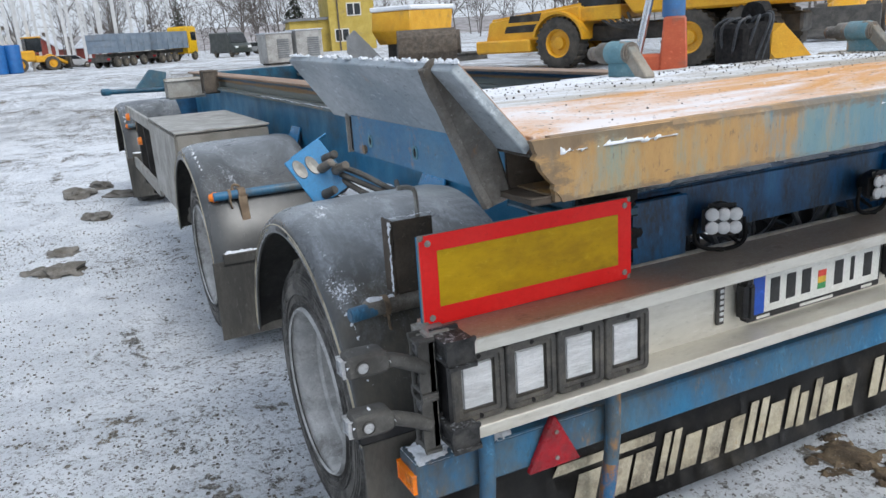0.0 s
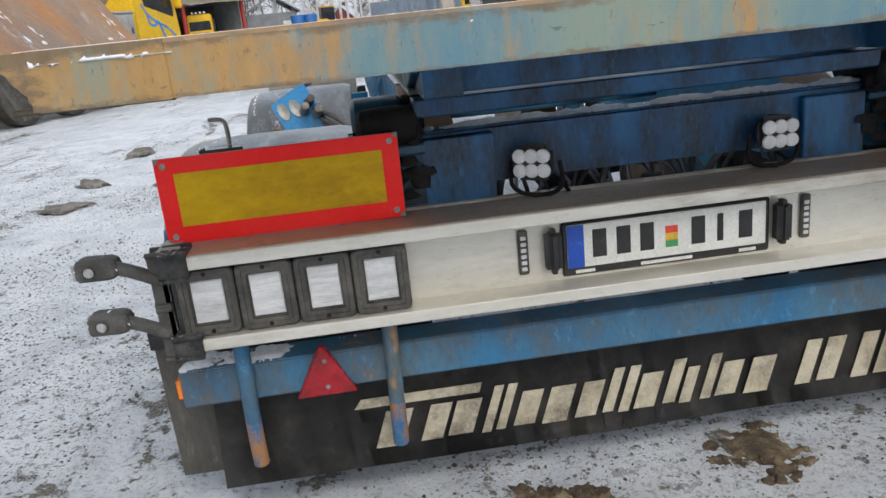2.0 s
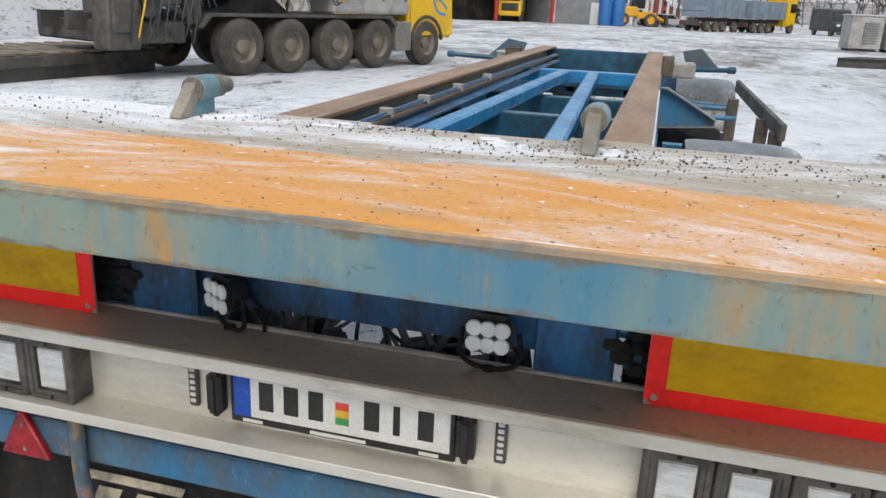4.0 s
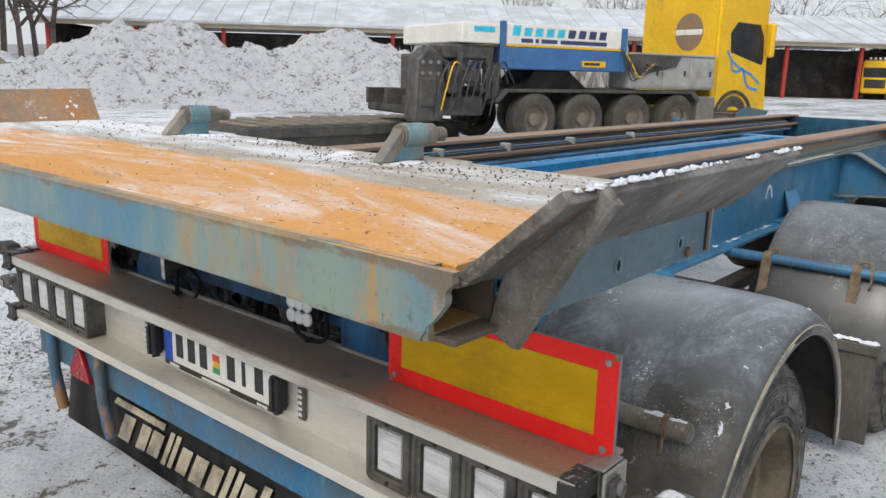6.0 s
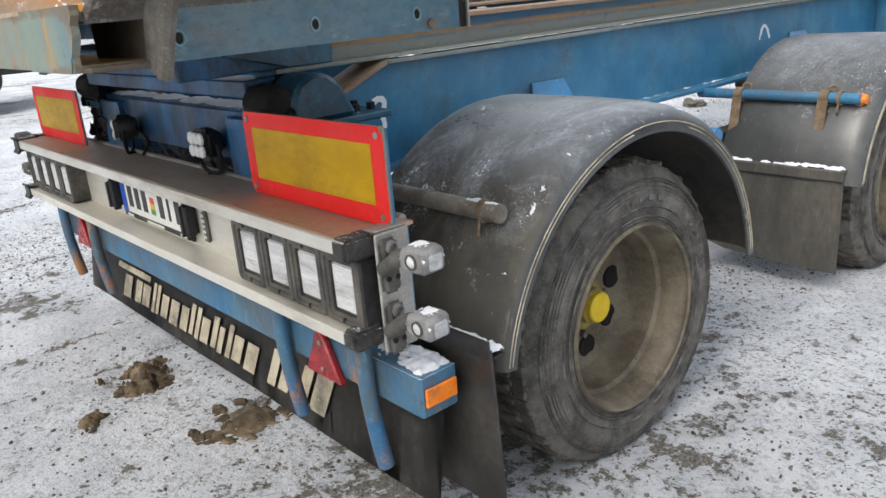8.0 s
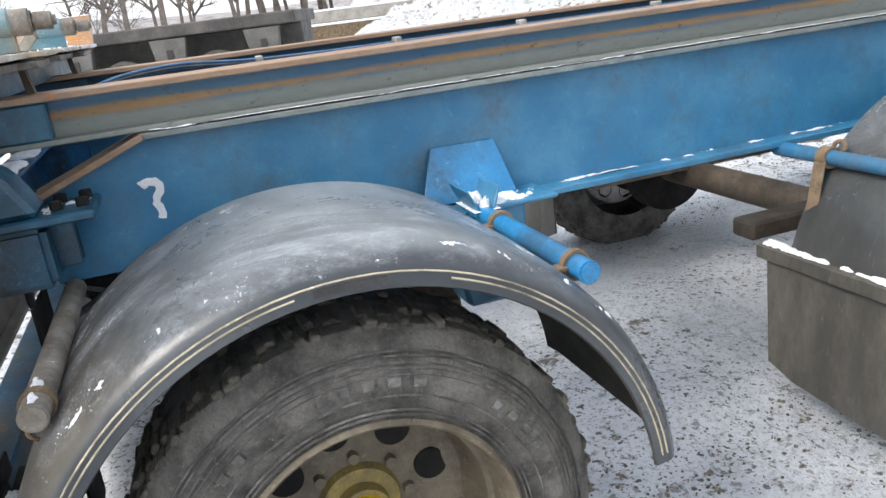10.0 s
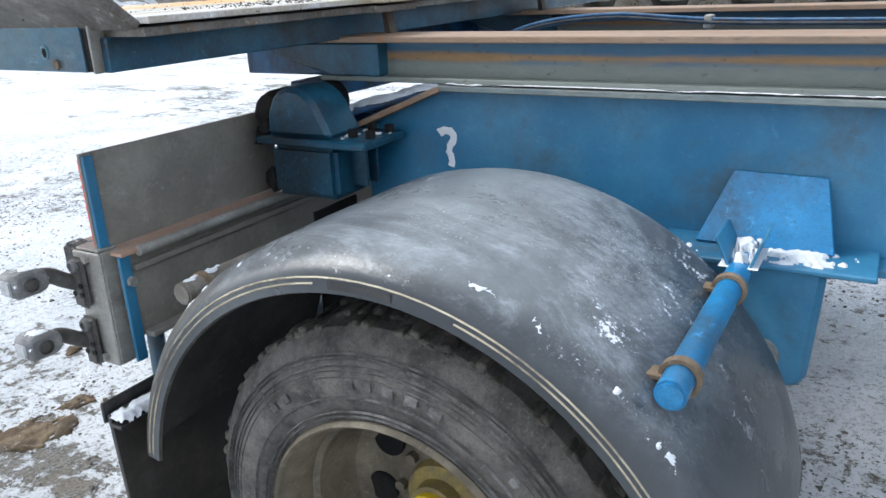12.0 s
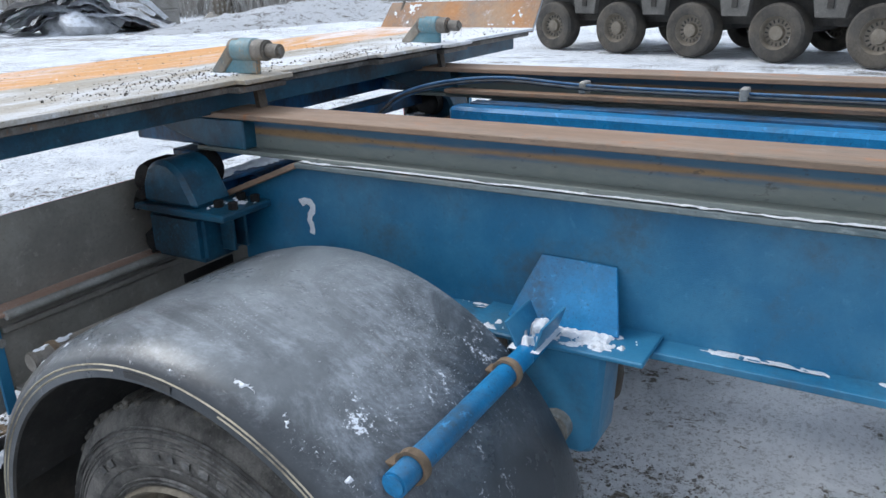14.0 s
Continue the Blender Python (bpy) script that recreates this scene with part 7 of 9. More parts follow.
# crate body
bm = bm_new()
box(bm, -1.2, 1.2, -0.52, 2.38, 1.47, 1.9, 0.02)
crate = part("crate_body", bm, M["body_blue"], truck, "blue crate body")
bm = bm_new()
box(bm, -1.205, 1.205, -0.48, 2.34, 1.92, 2.3, 0.015)
part("cream_panel", bm, M["body_white"], crate, "cream panel with worn print")
bm = bm_new()
box(bm, -1.21, 1.21, -0.5, 2.36, 1.885, 1.925, 0.004)
part("yellow_stripe", bm, M["truck_yellow"], crate)
bm = bm_new()
box(bm, -1.2, 1.2, -1.45, -0.62, 1.92, 2.28, 0.02)
part("cream_panel", bm, M["body_white"], crate)
for s in (1, -1):
    for q in (-0.56, 2.42):
        bm = bm_new()
        box(bm, s * 1.16, s * 1.225, q - 0.06, q + 0.06, 1.47, 2.34, 0.006)
        part("corner_post", bm, M["body_blue"], crate)
    # plain bars where the print stands
    for k in range(9):
        q, z1 = -0.36 + 0.262 * k, 2.24 if k else 2.27
        bm = bm_new()
        prism(bm, [(q, 2.085), (q + 0.17, 2.085), (q + 0.20, z1), (q + 0.03, z1)], "x", s * 1.2055, s * 1.212)
        part("print_bar", bm, M["decal_teal" if k < 5 else "decal_navy"], crate)
    for q0, q1 in ((-0.15, 0.12), (0.18, 0.26), (0.32, 0.7), (0.78, 1.95)):
        bm = bm_new()
        box(bm, s * 1.2055, s * 1.211, q0, q1, 1.965, 2.04)
        part("print_bar", bm, M["decal_navy"], crate)
    bm = bm_new()
    box(bm, s * 1.2, s * 1.21, 1.35, 1.95, 1.55, 1.67)
    sg = part("sign_plate", bm, M["truck_yellow"], crate)
    bm = bm_new()
    box(bm, s * 1.21, s * 1.213, 1.4, 1.8, 1.585, 1.635)
    part("sign_bar", bm, M["ink"], sg)
    bm = bm_new()
    box(bm, s * 1.2, s * 1.208, -1.2, -0.75, 2.12, 2.22)
    part("print_bar", bm, M["decal_teal"], crate)
bm = bm_new()
prism(bm, [(-0.2, 1.06), (2.2, 1.06), (1.9, 1.25), (1.6, 1.47), (0.7, 1.47), (0.5, 1.25)], "x", -0.5, 0.5, 0.03)
part("turntable", bm, M["chassis"], truck)
# dark hoist block at the rear with hoses
bm = bm_new()
prism(bm, [(-2.4, 0.5), (-1.8, 0.5), (-1.72, 1.0), (-1.85, 1.7), (-2.1, 1.84), (-2.35, 1.6)], "x", 0.75, 1.2, 0.04)
rear = part("rear_hoist", bm, M["hoist"], truck, "dark muddy hoist frame at the rear")
for k, (x0, x1, y0, y1, z0, z1) in enumerate(((-1.1, 1.15, -2.3, -0.9, 0.6, 0.95), (0.5, 1.15, -1.8, -0.7, 1.62, 1.88), (1.0, 1.24, -2.3, -1.95, 0.75, 1.3), (0.9, 1.22, -1.72, -1.5, 1.0, 1.5), (0.8, 1.2, -1.35, -1.0, 1.2, 1.45), (0.2, 0.7, -2.2, -1.2, 0.95, 1.7), (0.95, 1.2, -0.75, -0.58, 0.9, 1.55))):
    bm = bm_new()
    box(bm, x0, x1, y0, y1, z0, z1, 0.035)
    part("hoist_block", bm, M["hoist"], rear)
for k, (p, q, r_) in enumerate((((1.1, -2.1, 1.75), (1.1, -0.9, 1.05), 0.07), ((1.12, -1.6, 0.7), (1.12, -1.2, 1.6), 0.05), ((0.9, -2.3, 1.2), (0.9, -1.2, 1.8), 0.08))):
    bm = bm_new()
    rod(bm, p, q, r_, n=14)
    part("hoist_cylinder", bm, M["hoist"], rear)
for k in range(6):
    bm = bm_new()
    rod(bm, (1.2, -2.25 + 0.16 * (k % 3), 1.35 + 0.2 * (k // 3)), (1.225, -2.25 + 0.16 * (k % 3), 1.35 + 0.2 * (k // 3)), 0.035, n=12)
    part("hoist_bolt", bm, M["truck_grey"], rear)
for q in (-1.45, -0.82):
    bm = bm_new()
    box(bm, 1.0, 1.18, q - 0.06, q + 0.06, 0.9, 1.75, 0.02)
    part("hoist_post", bm, M["chassis"], rear)
for k in range(9):
    bm = bm_new()
    q = -2.0 + 0.15 * k
    tube(bm, [(1.2, q, 0.6 + 0.1 * (k % 2)), (1.3, q + 0.05, 1.1), (1.27, q + 0.22, 1.5 + 0.05 * (k % 3)), (1.12, q + 0.5, 1.55 - 0.1 * (k % 3)), (1.1, q + 0.6, 1.2)], 0.016, 6, 5)
    part("hydraulic_hose", bm, M["cable" if k != 1 else "truck_yellow"], rear)
for k in range(9):
    bm = bm_new()
    q = 2.42 + 0.07 * k
    tube(bm, [(1.22, q - 0.1, 1.95 - 0.04 * k), (1.3, q + 0.05, 1.5 + 0.05 * (k % 4)), (1.32, q + 0.22, 1.3 + 0.04 * k), (1.3, q + 0.55, 1.55 + 0.03 * (k % 3)), (1.25, q + 0.95, 1.78)], 0.014, 6, 5)
    part("hydraulic_hose", bm, M["cable" if k != 2 else "truck_yellow"], tb)
# cab
t = bmesh.new()
box(t, -1.22, 1.22, 5.12, 6.95, 0.62, 3.35, 0.0)
for v in t.verts:
    if v.co.z > 2 and v.co.y > 6.5:
        v.co.y -= 0.22
bmesh.ops.bevel(t, geom=t.edges[:], offset=0.08, segments=3, affect="EDGES")
cab = part("cab", merge(bm_new(), t), M["truck_yellow"], truck, "bright yellow sleeper cab")
bm = bm_new()
prism(bm, [(5.2, 3.3), (6.6, 3.3), (6.4, 3.75), (5.3, 3.85)], "x", -1.1, 1.1, 0.06)
part("roof_spoiler", bm, M["truck_yellow"], cab)
bm = bm_new()
lathe(bm, [(5.117, 0.0), (5.112, 0.0), (5.112, 0.42), (5.117, 0.42)], (0.35, 0, 2.42), 28, "y")
rd = part("round_decal", bm, M["decal_sepia"], cab, "faded round decal on the cab's rear")
bm = bm_new()
box(bm, -0.05, 0.75, 5.105, 5.111, 2.36, 2.48)
part("decal_band", bm, M["body_white"], rd)
for s in (1, -1):
    bm = bm_new()
    prism(bm, [(5.55, 1.98), (6.62, 1.72), (6.66, 1.85), (6.6, 2.35), (6.45, 2.62), (5.7, 2.64), (5.5, 2.4)], "x", s * 1.212, s * 1.232, 0.01)
    part("side_window", bm, M["glass"], cab, "dark side window")
    bm = bm_new()
    tube(bm, [(s * 1.228, 5.45, 2.02), (s * 1.228, 5.62, 1.8), (s * 1.228, 5.95, 1.62), (s * 1.228, 6.3, 1.5), (s * 1.228, 6.6, 1.3)], 0.03, 6, 5)
    tube(bm, [(s * 1.228, 5.6, 1.82), (s * 1.228, 5.66, 1.6), (s * 1.228, 5.85, 1.56), (s * 1.228, 6.0, 1.62), (s * 1.228, 6.2, 1.25), (s * 1.228, 6.55, 1.16)], 0.03, 6, 5)
    for v in bm.verts:
        v.co.x = s * (1.224 + 0.004 * (abs(v.co.x) > 1.228))
    part("blue_flash", bm, M["decal_blue"], cab, "blue painted flash")
    bm = bm_new()
    box(bm, s * 1.28, s * 1.46, 6.6, 6.75, 1.9, 2.65, 0.04)
    box(bm, s * 1.2, s * 1.33, 6.64, 6.7, 2.6, 2.65, 0.01)
    part("mirror", bm, M["truck_yellow"], cab)
    bm = bm_new()
    lathe(bm, [(s * 1.19, 0.56), (s * 1.26, 0.56), (s * 1.26, 0.62), (s * 1.19, 0.64)], (0, 5.8, 0.52), 24, a0=0.1, a1=math.pi - 0.1)
    part("wheel_arch", bm, M["chassis"], cab)
bm = bm_new()
box(bm, -1.1, 1.1, 6.72, 6.77, 1.9, 2.7, 0.01)
part("windscreen", bm, M["glass"], cab)

# flat dark ramp lying behind the truck
ramp = thing("steel_ramp", "dark flat steel ramp lying on snowy ground", "ramp", at=pose(-10.8, 10.2, 0, 0, 0, -7))
bm = bm_new()
box(bm, -1.2, 1.2, -2.8, 2.8, 0.22, 0.42, 0.02)
part("ramp_frame", bm, M["chassis"], ramp)
for k in range(12):
    bm = bm_new()
    box(bm, -1.15, 1.15, -2.7 + 0.46 * k, -2.5 + 0.46 * k, 0.425, 0.47, 0.006)
    part("slat", bm, M["wood_board"], ramp)
for s in (-1, 1):
    bm = bm_new()
    box(bm, s * 1.0, s * 1.1, -2.6, 2.6, 0.0, 0.22, 0.01)
    part("skid", bm, M["chassis"], ramp)

# ---- multi-axle low loader ----
loader = thing("low_loader", "dark multi-axle low loader trailer with muddy wheels", "trailer", at=pose(-14.28, -4.12, 0, 0, 0, -18.0))
for k in range(5):
    for s in (1, -1):
        far_wheel(loader, s * 1.22, 1.55 * k, 0.47, 0.36, s, slots=16)
    bm = bm_new()
    box(bm, -1.0, 1.0, 1.55 * k - 0.09, 1.55 * k + 0.09, 0.4, 0.6, 0.03)
    part("axle", bm, M["chassis"], loader)
    bm = bm_new()
    prism(bm, [(1.55 * k + 0.52, 1.2), (1.55 * k + 1.12, 1.2), (1.55 * k + 1.06, 0.72), (1.55 * k + 0.6, 0.72)], "x", 1.12, 1.24, 0.01)
    bk = part("side_bracket", bm, M["loader_grey"], loader, "grey side bracket between the wheels")
    bm = bm_new()
    box(bm, 1.24, 1.26, 1.55 * k + 0.78, 1.55 * k + 0.88, 0.86, 1.02, 0.004)
    part("lashing_eye", bm, M["hall_dark"], bk)
bm = bm_new()
box(bm, -1.25, 1.25, -0.85, 7.6, 1.22, 1.42, 0.02)
part("bed", bm, M["chassis"], loader)
bm = bm_new()
box(bm, -0.6, 0.6, -0.9, 7.6, 0.55, 1.22, 0.02)
part("spine", bm, M["chassis"], loader)

# ---- heaps ----
def heap(name, label, mounds, material, res=0.35, rough=0.22, seed=0.0):
    xs = [m[0] for m in mounds]
    ys = [m[1] for m in mounds]
    rr = max(max(m[2], m[3]) for m in mounds) * 2.0
    x0, x1, y0, y1 = min(xs) - rr, max(xs) + rr, min(ys) - rr, max(ys) + rr
    nx, ny = int((x1 - x0) / res), int((y1 - y0) / res)
    vv = []
    for j in range(ny + 1):
        for i in range(nx + 1):
            x, y = x0 + (x1 - x0) * i / nx, y0 + (y1 - y0) * j / ny
            h = 0.0
            for mx, my, sx, sy, mh in mounds:
                q = math.sqrt(((x - mx) / sx) ** 2 + ((y - my) / sy) ** 2)
                h = max(h, mh * max(0.0, 1 - q / 1.9) ** 0.85)
            if h > 0.02:
                h += rough * (noise.noise((x * 0.9, y * 0.9, seed)) * 1.2 + noise.noise((x * 2.7, y * 2.7, seed)) * 0.8 + noise.noise((x * 6, y * 6, seed)) * 0.45) * min(1, h)
            vv.append((x, y, h - 0.05))
    ff = []
    for j in range(ny):
        for i in range(nx):
            q = (j * (nx + 1) + i, j * (nx + 1) + i + 1, (j + 1) * (nx + 1) + i + 1, (j + 1) * (nx + 1) + i)
            if max(vv[k][2] for k in q) > -0.04:
                ff.append(q)
    me = bpy.data.meshes.new(name)
    me.from_pydata(vv, [], ff)
    me.materials.append(material)
    return tagged(new(name, me), label, "heap")


def heap_material():
    n = Nodes("snow_dusted_spoil")
    a = n.noise(1.6, 8, 0.75, (1, 1, 1.6), 3)
    f = n.noise(9, 6, 0.75)
    k = n.ramp(n.math("ADD", n.math("MULTIPLY", a, 0.5), n.math("MULTIPLY", f, 0.5)), 0.41, 0.48)
    col = n.mix(k, n.mix(f, (0.07, 0.06, 0.05), (0.25, 0.23, 0.2)), (0.78, 0.80, 0.83))
    n.bump(n.math("ADD", f, n.noise(30, 4, 0.7)), 1.0, 0.12)
    return n.done(col, 0.9)


M["spoil"] = heap_material()
heap("spoil_mound", "tall heap of spoil thickly dusted with snow", [(-30.0, 15.6, 4.0, 3.0, 3.25), (-28.9, 17.3, 4.0, 3.0, 3.5), (-27.2, 19.8, 4.0, 3.0, 2.5), (-24.8, 23.0, 4.0, 3.2, 3.45), (-31.8, 12.8, 3.2, 2.4, 1.7)], M["spoil"], 0.16, 0.34, 4)
heap("snow_bank", "low bank of ploughed snow and rubble", [(-24, -19, 5, 1.6, 0.8), (-31, -15, 5, 1.8, 1.0), (-38, -10, 5, 2, 1.1)], M["spoil"], 0.3, 0.25, 9)


def shed_row():
    """Long open-fronted vehicle hall with red posts."""
    a, b = Vector((-68, 29, 0)), Vector((-11.5, 86.5, 0))
    d = b - a
    L = d.length
    h = thing("vehicle_hall", "long open-fronted vehicle hall with red posts and snowy roof", "hall", at=Matrix.Translation(a) @ d.to_track_quat("X", "Z").to_matrix().to_4x4())
    D = 15.0
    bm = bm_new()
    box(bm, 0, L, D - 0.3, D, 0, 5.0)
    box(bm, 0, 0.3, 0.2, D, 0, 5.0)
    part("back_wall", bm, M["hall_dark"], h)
    bm = bm_new()
    box(bm, L - 0.3, L, 0.3, D, 0, 5.0)
    part("end_wall", bm, M["sheet_grey"], h)
    n = 11
    for i in range(n + 1):
        bm = bm_new()
        box(bm, L * i / n - 0.16, L * i / n + 0.16, 0.0, 0.3, 0, 4.75, 0.02)
        part("post", bm, M["hall_red"], h, "red steel post")
    bm = bm_new()
    box(bm, -0.6, L + 0.6, -0.5, 0.1, 4.75, 5.3, 0.02)
    part("fascia", bm, M["hall_fascia"], h, "cream fascia board")
    bm = bm_new()
    prism(bm, [(-0.9, 5.3), (D / 2, 8.1), (D + 0.6, 5.3), (D + 0.6, 5.15), (D / 2, 7.9), (-0.9, 5.1)], "x", -0.9, L + 0.9)
    roof = part("roof", bm, M["hall_roof"], h, "pale snowy sheet roof")
    for i in range(1, 40):
        bm = bm_new()
        x = L * i / 40
        prism(bm, [(-0.9, 5.31), (D / 2, 8.11), (D / 2, 8.16), (-0.9, 5.37)], "x", x - 0.03, x + 0.03)
        part("roof_seam", bm, M["hall_roof"], roof)
    # sheet across all bays: the hall's dark depth put into its near-black colour
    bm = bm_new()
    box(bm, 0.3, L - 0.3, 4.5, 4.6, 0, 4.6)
    part("dark_bay_sheet", bm, M["hall_dark"], h)
    return h


shed_row()
# truck parked in the hall's end bay
park = thing("parked_truck", "yellow truck parked at the end of the hall", "truck", at=pose(-15.8, 85.0, 0, 0, 0, 186))
bm = bm_new()
t = bmesh.new()
box(t, -1.2, 1.2, 0, 2.2, 0.6, 3.7, 0.0)
bmesh.ops.bevel(t, geom=t.edges[:], offset=0.12, segments=3, affect="EDGES")
merge(bm, t)
cb = part("cab", bm, M["truck_yellow"], park)
bm = bm_new()
box(bm, -1.05, 1.05, 2.19, 2.24, 2.1, 3.0, 0.03)
part("windscreen", bm, M["glass"], cb)
bm = bm_new()
box(bm, -0.9, 0.9, 2.19, 2.26, 1.1, 1.9, 0.03)
part("grille", bm, M["hall_dark"], cb)
for k in range(4):
    bm = bm_new()
    lathe(bm, [(2.3, 0.0), (2.3, 0.1), (2.2, 0.11)], (-0.6 + 0.4 * k, 0, 3.85), 14, "y")
    part("roof_lamp", bm, M["headlight"], cb)
for s in (1, -1):
    far_wheel(park, s * 1.2, 1.2, 0.52, 0.3, s)
    far_wheel(park, s * 1.2, -3.0, 0.52, 0.3, s)
bm = bm_new()
box(bm, -1.2, 1.2, -5, -0.2, 1.0, 3.3, 0.03)
part("body", bm, M["truck_grey"], park)

# small grey shed, tank, bins beside the hall
shed = thing("small_shed", "small grey sheet-metal shed with pitched roof", "shed", at=pose(-8.6, 88, 0, 0, 0, 8))
bm = bm_new()
box(bm, -2.8, 2.6, 0, 7, 0, 3.2)
part("wall", bm, M["sheet_grey"], shed)
bm = bm_new()
prism(bm, [(-3.2, 3.1), (0, 5.0), (3.0, 3.1), (3.0, 3.25), (0, 5.2), (-3.2, 3.3)], "y", -0.4, 7.4)
part("roof", bm, M["sheet_grey"], shed)
bm = bm_new()
box(bm, 1.0, 2.4, -0.05, 0.02, 0, 2.3)
part("door", bm, M["house_white"], shed)
for k, x in enumerate((-5.9, -4.6)):
    bm = bm_new()
    lathe(bm, [(0, 0), (0, 0.62), (0.05, 0.68), (2.6, 0.74), (2.7, 0.7), (2.75, 0)], (0, 0, 0), 20, "z")
    ob = solo("storage_drum", bm, M["bin_blue"], "tall blue plastic storage drum", "drum", group="blue drums")
    ob.matrix_world = pose(x, 86.5 + 0.6 * k, 0)


def machine(x, y, rz, name="wheel_loader", label="yellow wheel loader parked in the yard"):
    o = thing(name, label, "wheel loader", at=pose(x, y, 0, 0, 0, rz))
    bm = bm_new()
    box(bm, -1.0, 1.0, -2.8, -0.3, 1.0, 2.1, 0.15)
    prism(bm, [(-0.3, 0.9), (1.8, 0.8), (1.6, 1.4), (-0.3, 1.6)], "x", -0.7, 0.7, 0.05)
    body = part("body", bm, M["machine_yellow"], o)
    bm = bm_new()
    box(bm, -0.75, 0.75, -1.0, 0.5, 1.9, 3.35, 0.1)
    cabn = part("cab", bm, M["glass"], o)
    bm = bm_new()
    box(bm, -0.8, 0.8, -1.05, 0.55, 3.3, 3.45, 0.05)
    part("cab_roof", bm, M["machine_yellow"], cabn)
    bm = bm_new()
    prism(bm, [(0.8, 1.5), (1.2, 1.7), (3.0, 0.7), (2.8, 0.5)], "x", -0.5, 0.5, 0.05)
    part("lift_arm", bm, M["machine_yellow"], o)
    bm = bm_new()
    prism(bm, [(2.8, 0.25), (4.0, 0.1), (4.0, 0.2), (3.1, 0.45), (2.95, 1.3), (2.8, 1.3)], "x", -1.4, 1.4, 0.02)
    part("bucket", bm, M["chassis"], o)
    for s in (1, -1):
        for yy in (-1.9, 1.2):
            far_wheel(o, s * 1.2, yy, 0.72, 0.5, s, mat="machine_yellow")
    return o


machine(-2.6, 91, -75)


def car(x, y, rz, paint, name="parked_car", label="silver estate car parked in the yard"):
    o = thing(name, label, "car", group="parked cars", at=pose(x, y, 0, 0, 0, rz))
    bm = bm_new()
    prism(bm, [(-2.2, 0.35), (2.2, 0.3), (2.25, 0.6), (2.1, 0.78), (1.1, 0.92), (0.4, 1.42), (-1.5, 1.46), (-2.15, 0.95), (-2.25, 0.6)], "x", -0.88, 0.88, 0.08)
    body = part("body", bm, M[paint], o)
    for s in (1, -1):
        bm = bm_new()
        prism(bm, [(-1.9, 0.98), (0.95, 0.95), (0.38, 1.36), (-1.45, 1.4)], "x", s * 0.875, s * 0.9, 0.01)
        part("side_window", bm, M["glass"], body)
        for yy in (-1.35, 1.4):
            far_wheel(o, s * 0.9, yy, 0.33, 0.22, s)
        bm = bm_new()
        box(bm, s * 0.5, s * 0.8, 2.1, 2.24, 0.62, 0.76, 0.03)
        part("headlight", bm, M["headlight"], body)
    bm = bm_new()
    prism(bm, [(1.12, 0.94), (0.42, 1.4), (0.40, 1.43), (1.16, 0.95)], "x", -0.75, 0.75)
    part("windscreen", bm, M["glass"], body)
    return o


car(0.6, 93, -80, "silver")
car(-1.2, 98, -85, "silver", label="pale car parked behind the loader")
car(21, 99, 80, "sheet_grey", label="grey car parked by the wood")
car(24, 101, 85, "silver", label="pale car parked by the wood")


def tipper(x, y, rz, cab_colour=None, length=7.0, label=""):
    o = thing("tipper_trailer" if cab_colour is None else "tipper_truck", label, "tipper", at=pose(x, y, 0, 0, 0, rz))
    bm = bm_new()
    prism(bm, [(-1.25, 1.35), (1.25, 1.35), (1.3, 3.05), (-1.3, 3.05)], "y", 0, length, 0.04)
    body = part("body", bm, M["tip_grey"], o, "blue-grey steel tipper body")
    bm = bm_new()
    for z in (1.9, 2.5, 3.03):
        box(bm, -1.33, 1.33, -0.06, length + 0.04, z - 0.05, z + 0.05, 0.01)
    for k in range(7):
        q = length * k / 6
        box(bm, -1.33, 1.33, q - 0.06, q + 0.06, 1.35, 3.0, 0.01)
    part("ribs", bm, M["tip_grey"], body)
    bm = bm_new()
    box(bm, -0.45, 0.45, -0.3, length + 2.0, 0.9, 1.3, 0.02)
    box(bm, -1.2, 1.2, -0.4, -0.25, 0.55, 1.0, 0.02)
    part("chassis", bm, M["chassis"], o)
    for s in (1, -1):
        for q in (0.9, 2.2, 3.5) + ((length + 1.6,) if cab_colour else (length - 1.2,)):
            far_wheel(o, s * 1.2, q, 0.5, 0.32, s)
        bm = bm_new()
        box(bm, s * 0.85, s * 1.15, -0.43, -0.38, 0.7, 0.88, 0.01)
        part("tail_lamp", bm, M["red_tri"], o)
    if cab_colour:
        bm = bm_new()
        t = bmesh.new()
        box(t, -1.2, 1.2, length + 0.3, length + 2.3, 0.7, 3.6, 0.0)
        bmesh.ops.bevel(t, geom=t.edges[:], offset=0.14, segments=3, affect="EDGES")
        merge(bm, t)
        c = part("cab", bm, M[cab_colour], o)
        for s in (1, -1):
            bm = bm_new()
            box(bm, s * 1.19, s * 1.215, length + 1.0, length + 2.1, 2.1, 3.0, 0.02)
            part("side_window", bm, M["glass"], c)
    return o


tipper(2.9, 80, -38, None, 6.5, "blue-grey tipper trailer on the snowy yard")
tipper(7.6, 85, -38, "truck_yellow", 6.0, "blue-grey tipper truck with yellow cab")

# dark van with its lamps on
van = thing("van", "dark green delivery van facing the yard", "van", at=pose(17.4, 91, 0, 0, 0, 195))
bm = bm_new()
prism(bm, [(-3.2, 0.45), (2.7, 0.45), (2.8, 1.0), (2.6, 1.35), (1.9, 1.5), (1.3, 2.5), (1.0, 2.7), (-3.2, 2.75)], "x", -1.1, 1.1, 0.1)
vb_ = part("body", bm, M["van_dark"], van)
bm = bm_new()
prism(bm, [(1.93, 1.55), (1.38, 2.45), (1.42, 2.48), (1.98, 1.56)], "x", -0.95, 0.95)
